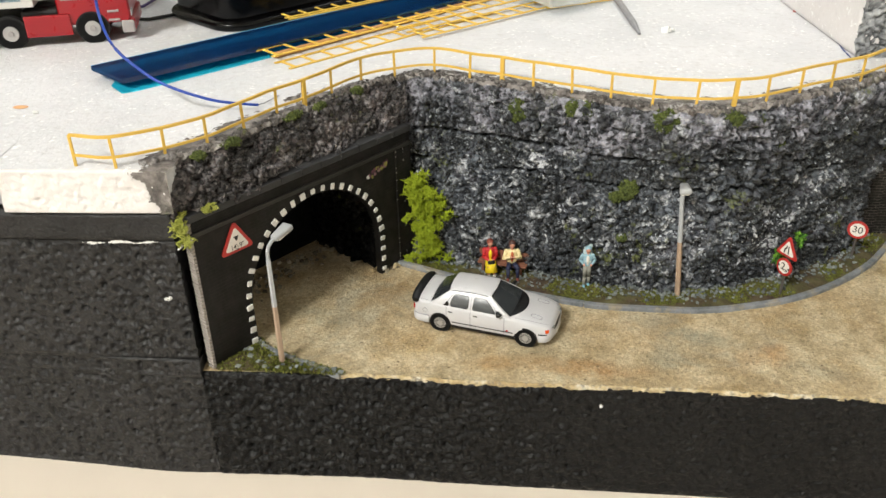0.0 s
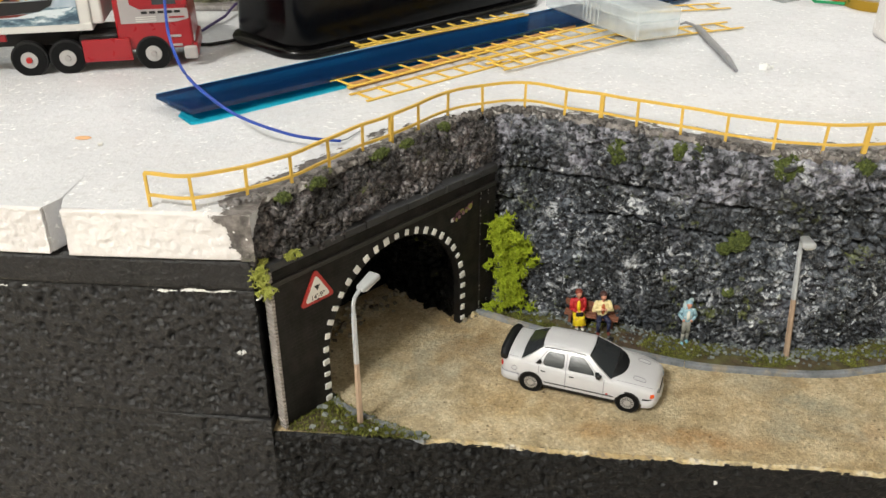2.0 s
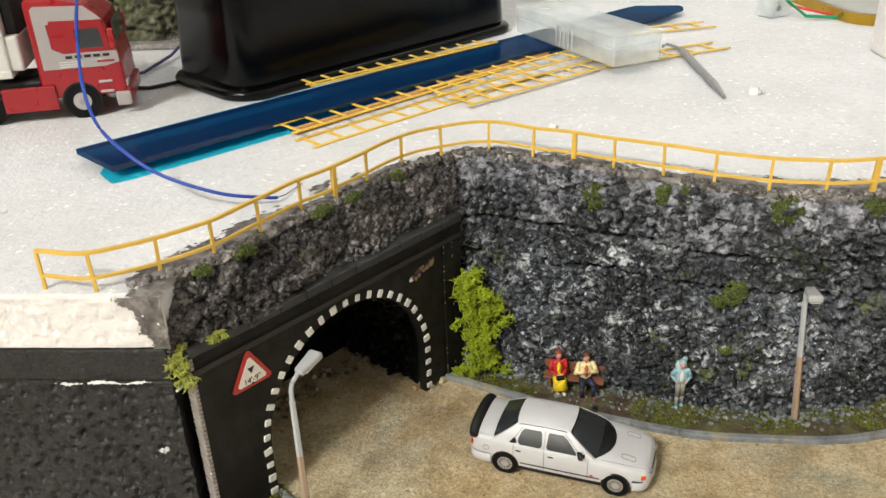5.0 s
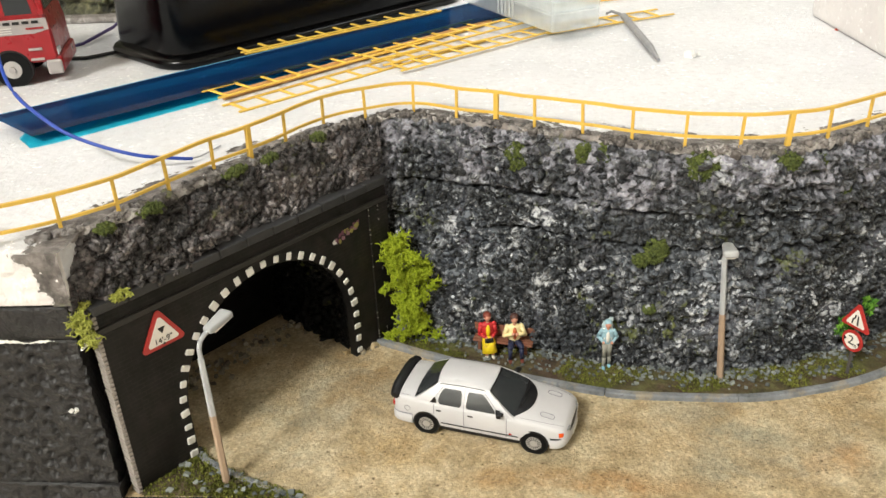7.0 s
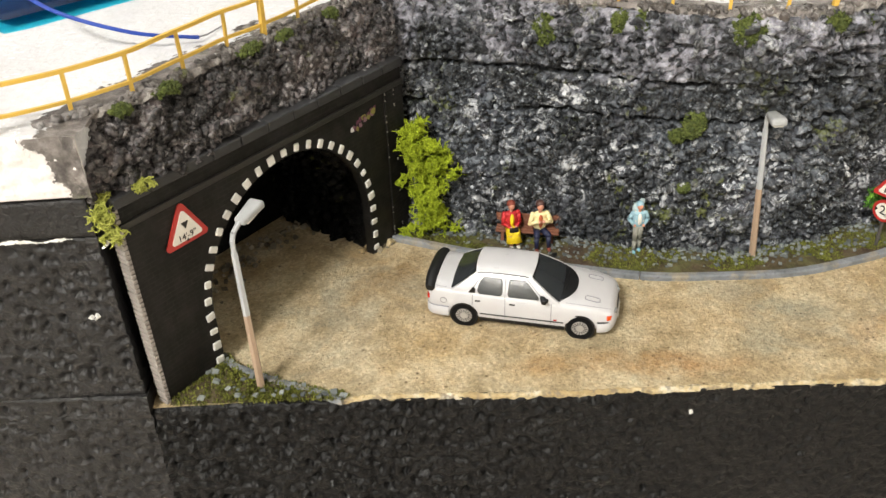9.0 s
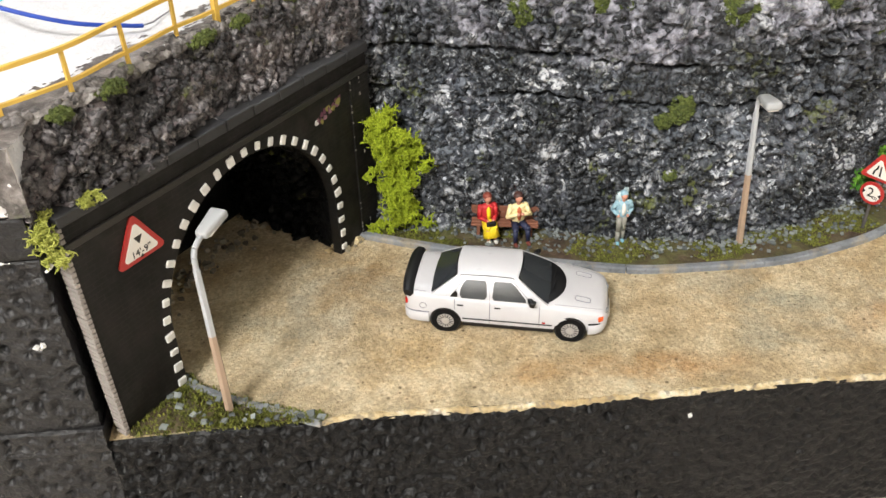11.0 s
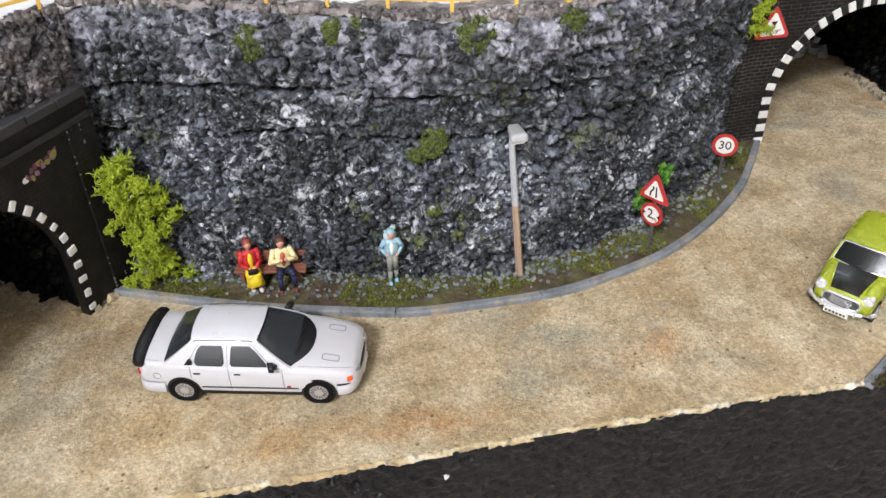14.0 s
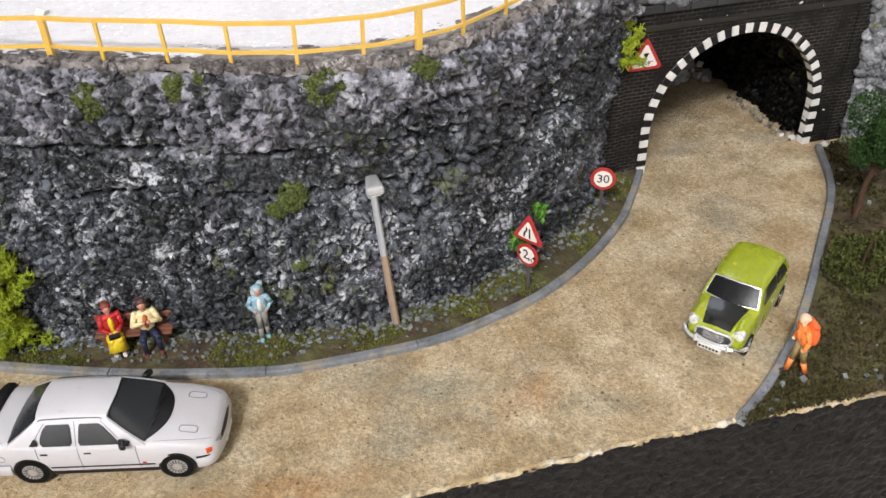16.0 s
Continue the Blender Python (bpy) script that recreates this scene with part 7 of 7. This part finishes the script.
def picture_sky():
    n = Nodes("picture_sky")
    col = n.ramp(n.noise(45.0, 5, 0.6), (0.36, "7189a3"), (0.52, "b4bfc8"), (0.66, "dcd9d6"))
    return n.done(col, 0.4)


build_truck()
bpy.data.objects["model_lorry"].scale = (1.03, 1.03, 1.03)


def rounded_rect(w, d, r, n=8):
    pts = []
    for cx, cy, a0 in ((w - r, r, 270), (w - r, d - r, 0), (r, d - r, 90), (r, r, 180)):
        pts += [(cx + r * math.cos(radians(a0 + 90 * k / n)), cy + r * math.sin(radians(a0 + 90 * k / n))) for k in range(n + 1)]
    return pts


def stacked(rings, material, name, parent, label=""):
    bm = bmesh.new()
    vs = [[bm.verts.new(p) for p in ring] for ring in rings]
    for a, b in zip(vs[:-1], vs[1:]):
        for k in range(len(a)):
            j = (k + 1) % len(a)
            bm.faces.new((a[k], a[j], b[j], b[k]))
    bm.faces.new(vs[0][::-1])
    bm.faces.new(vs[-1])
    return part(name, bm, material, parent, label, True)


def tub_ring(grow, z):
    return [(x, y, z) for x, y in rounded_rect(160 + 2 * grow, 58 + 2 * grow, 14 + grow)]


tub = empty("black_tub", -52.5, 410.5, BOARD_TOP, 46.5, "glossy black plastic tub standing on the board", "tub")
body = stacked([[(x - g, y - g, z) for x, y, z in tub_ring(g, zz)] for g, zz in ((-3.6, 4.2), (-3.2, 6.0), (-5.0, 40), (-7.5, 88), (-10, 92), (-16, 93.5))], M_BOXBLACK, "body", tub)
stacked([[(x - g, y - g, z) for x, y, z in tub_ring(g, zz)] for g, zz in ((-1.0, 0.05), (0.0, 0.8), (0.2, 2.6), (-0.8, 3.8), (-3.8, 4.3))], M_BOXBLACK, "rim", tub)
part("paper_label", prism([(92, 56), (120, 56), (120, 76), (92, 76)], 0.2, None, Matrix.Translation((0, 5.2, 0)) @ pose(0, 0, 0, -3, 0, 0)), M_PAPER, body, "pale green paper label")

# blue acrylic strip, propped a little above the board
strip_dir = 43.2
strip = empty("acrylic_strip", -73.4, 340.4, BOARD_TOP + 2.6, strip_dir, "translucent deep blue acrylic strip above the white board", "acrylic strip")
ol = [(0, 0), (268, -0.6), (297, 3.5), (300, 8), (286, 25), (-2, 23.8)]
bm = bmesh.new()
up = [bm.verts.new((x, y, 1.7)) for x, y in ol]
dn = [bm.verts.new((x, y, 0)) for x, y in ol]
bm.faces.new(up)
bm.faces.new(dn[::-1])
for i in range(6):
    j = (i + 1) % 6
    bm.faces.new((up[i], dn[i], dn[j], up[j]))
part("sheet", bm, M_BLUEFILM, strip)
# added sheet: cyan light below the strip, put in as colour
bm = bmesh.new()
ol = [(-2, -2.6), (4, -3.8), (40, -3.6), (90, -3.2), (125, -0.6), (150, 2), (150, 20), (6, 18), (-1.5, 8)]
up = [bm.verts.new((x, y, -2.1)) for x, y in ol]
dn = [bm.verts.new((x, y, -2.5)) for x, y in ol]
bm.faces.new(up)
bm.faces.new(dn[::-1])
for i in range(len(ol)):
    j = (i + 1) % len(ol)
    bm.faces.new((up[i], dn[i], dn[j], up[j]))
part("lower_glow", bm, M_CYANGLOW, strip, "pale cyan sheet for the light coming through the strip")
# highlight along the strip's far edge, painted as a pale bar
M_EDGEBLUE = gloss("edge_highlight_blue", "6aa5c6", 0.2)
part("edge_highlight", box(0, 23.85, 0.2, 284, 24.3, 1.8, 0.1, 1), M_EDGEBLUE, strip, "pale painted highlight on the far edge", m=pose(-1.5, 0, 0, 0, 0, 0.24))
for x in (170, 250):
    part("pad", box(x, 9, -2.6, x + 8, 17, 0, 0.2), M_BLUEFILM, strip)


def fret(x0, y0, x1, y1, w, rungs, z, label, comb=False, seed=1):
    """A flat yellow ladder-shaped offcut."""
    ln = math.hypot(x1 - x0, y1 - y0)
    top = empty("rail_offcut", x0, y0, z, math.degrees(math.atan2(y1 - y0, x1 - x0)), label, "rail offcut", "yellow offcuts on the board")
    rnd = random.Random(seed)
    for y in ((0, w) if not comb else (0, w * 0.35)):
        part("bar", box(0, y - 0.68, 0, ln, y + 0.68, 0.5, 0.1, 1), M_YELLOW_PALE, top)
    for k in range(rungs):
        x = ln * (k + 0.3) / rungs
        part("rung", box(x - 0.6, -0.3, 0.05, x + 0.6, w + (1.2 if comb else 0), 0.52, 0.1, 1), M_YELLOW_PALE, top, m=pose(0, 0, 0, 0, 0, rnd.uniform(-0.4, 0.4)))


LAY = BOARD_TOP + 0.05
fret(-17.6, 363.6, 64, 445, 10, 12, LAY + 0, "flat yellow handrail offcut lying on the board", seed=1)
fret(-25.5, 370.5, 66, 462, 11, 13, LAY + 2.65, "flat yellow handrail offcut lying on the board", seed=2)
fret(31.9, 400.5, 96, 456, 10.5, 9, LAY + 1.1, "flat yellow handrail offcut lying on the board", seed=3)
fret(21, 407, 90, 468, 10, 9, LAY + 3.2, "flat yellow handrail offcut lying on the board", seed=4)
fret(88, 449, 145, 476, 11.5, 6, LAY + 0.55, "flat yellow handrail offcut lying on the board", seed=5)
fret(66, 494, 149.6, 517.2, 11.5, 8, LAY + 0.55, "flat yellow handrail offcut lying on the board", seed=7)
fret(-27.5, 419.5, 45, 482, 9, 11, BOARD_TOP + 4.4, "comb-like yellow handrail offcut lying on the strip", True, seed=6)
stick = empty("wooden_stick", -26.0, 377.5, BOARD_TOP + 1.32, 0, "thin round wooden stick beside the offcuts", "stick")
part("stick", rod((0, 0, 0), (92, 95, 0), 1.3, 1.3, 10), M_WOOD, stick, soft=True)

# small frosted box
fb = empty("clear_box", 88.2, 433.5, BOARD_TOP + 4.3, 117.0, "small frosted clear plastic box resting on the offcuts", "plastic box")
part("base", box(0.2, -22.8, 0, 75.8, -0.2, 8.0, 1.2), M_FROST, fb)
part("lid", box(0, -23, 7.0, 76, 0, 12.5, 1.2), M_FROST, fb)
for k in range(5):
    part("catch_rib", box(28 + 3 * k, 0.2, 1.5, 29 + 3 * k, 0.7, 10, 0.2), M_FROST, fb)

pen = empty("scriber", 122.6, 470.0, BOARD_TOP + 1.9, 0, "grey steel scriber with a tapered tip", "tool")
part("barrel", rod((0, 0, 0), (0.4, -52, 0), 1.5, 1.4, 12), M_STEEL, pen, soft=True)
part("tip", rod((0.4, -52, 0), (0.6, -66, -0.9), 1.4, 0.6, 12), M_STEEL, pen, soft=True)
swept([(0, 0, 0), (-1.5, 4, 0.4), (-4, 8, 0.6), (-6, 9, -0.6)], 0.7, M_STEEL, "hook", pen)

chips("foam_crumbs", [(136.6, 408.0, 74.8), (138.4, 409.2, 74.6), (135.4, 409.4, 74.5), (-96, 318, 73.6), (60, 378, 73.6)], M_CRUMB, 1.5, 91, "loose white foam crumbs on the board", 0.9, "crumbs")
part_dot = part("orange_speck", ball((-104, 324, BOARD_TOP + 0.2), 2.0, None, 10, (1.4, 0.8, 0.2)), plain("orange_speck_paint", "d9a878", 0.7, 0.2))
tagged(part_dot, "small orange crumb on the white board", "crumb")
part_dot = part("red_speck", ball((200.3, 440.5, BOARD_TOP + 0.3), 0.9, None, 10, (1, 1, 0.5)), plain("red_speck_paint", "b9503f", 0.7, 0.2))
tagged(part_dot, "tiny red crumb on the white board", "crumb")
bm = bmesh.new()
pen_rnd = random.Random(6)
for k in range(34):
    u0 = k / 34 + pen_rnd.uniform(0, 0.008)
    u1 = min(1.0, u0 + pen_rnd.uniform(0.012, 0.03))
    wob, w = pen_rnd.uniform(-0.3, 0.3), pen_rnd.uniform(0.18, 0.42)
    box(wob - w, 124.9 * u0, 0, wob + w, 124.9 * u1, 0.1, 0, 1, bm)
line = part("pen_line", bm, M_PENCIL, m=pose(198.1, 370.5, BOARD_TOP + 0.08, 0, 0, -6.93))
tagged(line, "broken blue pen line drawn on the board", "pen line")
# terminal block with wires, and a gold-edged tray
tb = empty("terminal_block", 184, 540, BOARD_TOP, 30, "clear terminal block with green and red wires", "terminal block")
part("body", box(-7, -5, 0, 7, 5, 9, 1.0), M_FROST, tb)
part("body", box(4, 5, 0, 16, 14, 10, 1.0), M_FROST, tb)
for x, y in ((-3, -5.1), (8, 4.9)):
    part("screw", rod((x, y, 5), (x, y - 0.6, 5), 1.3, 1.3, 12), M_STEEL, tb)
swept([(10, 8, 10), (4, 2, 13), (0, -8, 8), (4, -16, 2), (20, -26, 0.8), (34, -36, 0.8)], 0.8, M_GREENWIRE, "green_wire", tb)
swept([(6, -4, 5), (16, -16, 2), (34, -35, 1.4)], 0.7, M_REDWIRE, "red_wire", tb)
tray = empty("gold_edged_tray", 226, 560, BOARD_TOP, 8, "grey tray with a gold edge on the board", "tray")
rim = [(x - 20, y - 50) for x, y in rounded_rect(90, 130, 16)]
stacked([[(x, y, 0.1) for x, y in rim], [(x * 1.02, y * 1.02, 5) for x, y in rim]], M_GOLD, "edge", tray)
stacked([[(x * 0.95, y * 0.95, 5.1) for x, y in rim], [(x * 0.94, y * 0.94, 5.6) for x, y in rim]], plain("tray_grey", "9a9894", 0.4, 0.1), "face", tray)

# cables
wire = empty("blue_cable", -19.4, 320.0, BOARD_TOP, 0, "blue cable rising from the board edge", "cable")
swept([tuple(q - np.array((-19.4, 320.0, BOARD_TOP))) for q in spline([(-20.5, 321.0, 74.9), (-23.5, 319.2, 75.8), (-35, 316.5, 78.5), (-51, 319.5, 83), (-63, 325.5, 88.5), (-70.2, 331, 93), (-75, 337.5, 98), (-79.6, 347, 103.5), (-82.3, 356, 113), (-84, 362, 117.5), (-85, 367, 123), (-87, 378, 150), (-88, 384, 190)], 2.0)], 0.52, M_BLUEWIRE, "cable", wire)
swept([(-1.3, 1.0, 1.4), (0.6, 4.0, 1.0), (1.8, 8.5, 0.6), (3.6, 13.0, 0.5)], 0.2, M_STEEL, "bare_end", wire, "bare wire end")
wire = empty("cable", -104, 455, BOARD_TOP, 0, "thin purple cable behind the lorry", "cable")
swept([(-10, -4, 1), (-2, 5, 1.4), (2, 30, 2.4), (2, 49, 4.0), (10, 60, 5)], 0.7, M_PURPLEWIRE, "cable", wire)
wire = empty("cable", -99, 437, BOARD_TOP, 0, "thin black cable beside the tub", "cable")
swept([(-12, 6, 1), (-4, 1, 0.8), (3, 0.5, 0.8), (9, 5, 0.9), (16, 10, 1.2)], 0.8, M_BLACKWIRE, "cable", wire)

# mossy rock face far behind the lorry
M_ROCK_MOSS = rock_material("mossy_rock", "23241a", "45472f", "6d6a4d", "8d8a78", 1.0)
back = np.array([(-190, 520), (-120, 512), (-60, 524), (0, 560)])
band("rock_back", back, back + (0, 8), 76, 150, 44, M_ROCK_MOSS, 0.9, 0, 1.8, 3.2, None, "mossy rock face behind the lorry")
tagged(part("rock_foot", box(-190, 505, 73.6, 0, 590, 76.5, 1.0), M_LEDGE), "grey painted strip below the mossy rock", "ledge", kind="structure")

# torn pale bits along the foam seams and one chip
n, m = 420, 14
x, z = np.meshgrid(np.linspace(-120, -41, n), np.linspace(48.6, 51.2, m), indexing="ij")
y = 270.4 + 0.033 * np.clip(-60 - x, 0, 99) + 0.5 * soft_noise(x, z, 0.8, 93)
run = np.interp(x, (-120, -117, -104, -98, -72, -67, -64, -45, -43), (0.0, 1.0, 0.8, -0.2, -0.2, 0.0, 1.0, 0.9, -0.2))
torn = np.abs(z - 49.8 - 0.8 * soft_noise(x, x * 0, 5, 94)) < 0.6 * run * (0.4 + 1.3 * soft_noise(x, z * 0.5, 2.2, 95) + 0.5 * soft_noise(x, z, 0.6, 96))
me = mesh_from("torn_foam", np.stack([x, y, z], 2).reshape(-1, 3), [f for f, on in zip(grid_faces(n, m), torn[:-1, :-1].ravel()) if on])
me.materials.append(M_CRUMB)
tagged(new("torn_foam", me), "torn white foam edge along the seam", "foam bits", kind="stuff")
chips("foam_chip", [(-43.6, 271.3, 29.2), (-44.8, 271.2, 29.0), (-44.2, 271.3, 28.3)], M_CRUMB, 0.65, 98, "torn white chip in the black foam wall", 0.8, "foam bits")
chips("foam_chip", [(-36.8, 271.0, 48.2), (-37.6, 270.9, 47.2), (93.4, 263.1, -7), (93.6, 263.1, -7.9)], M_CRUMB, 0.55, 97, "white chips in the black foam front", 0.8, "foam bits")
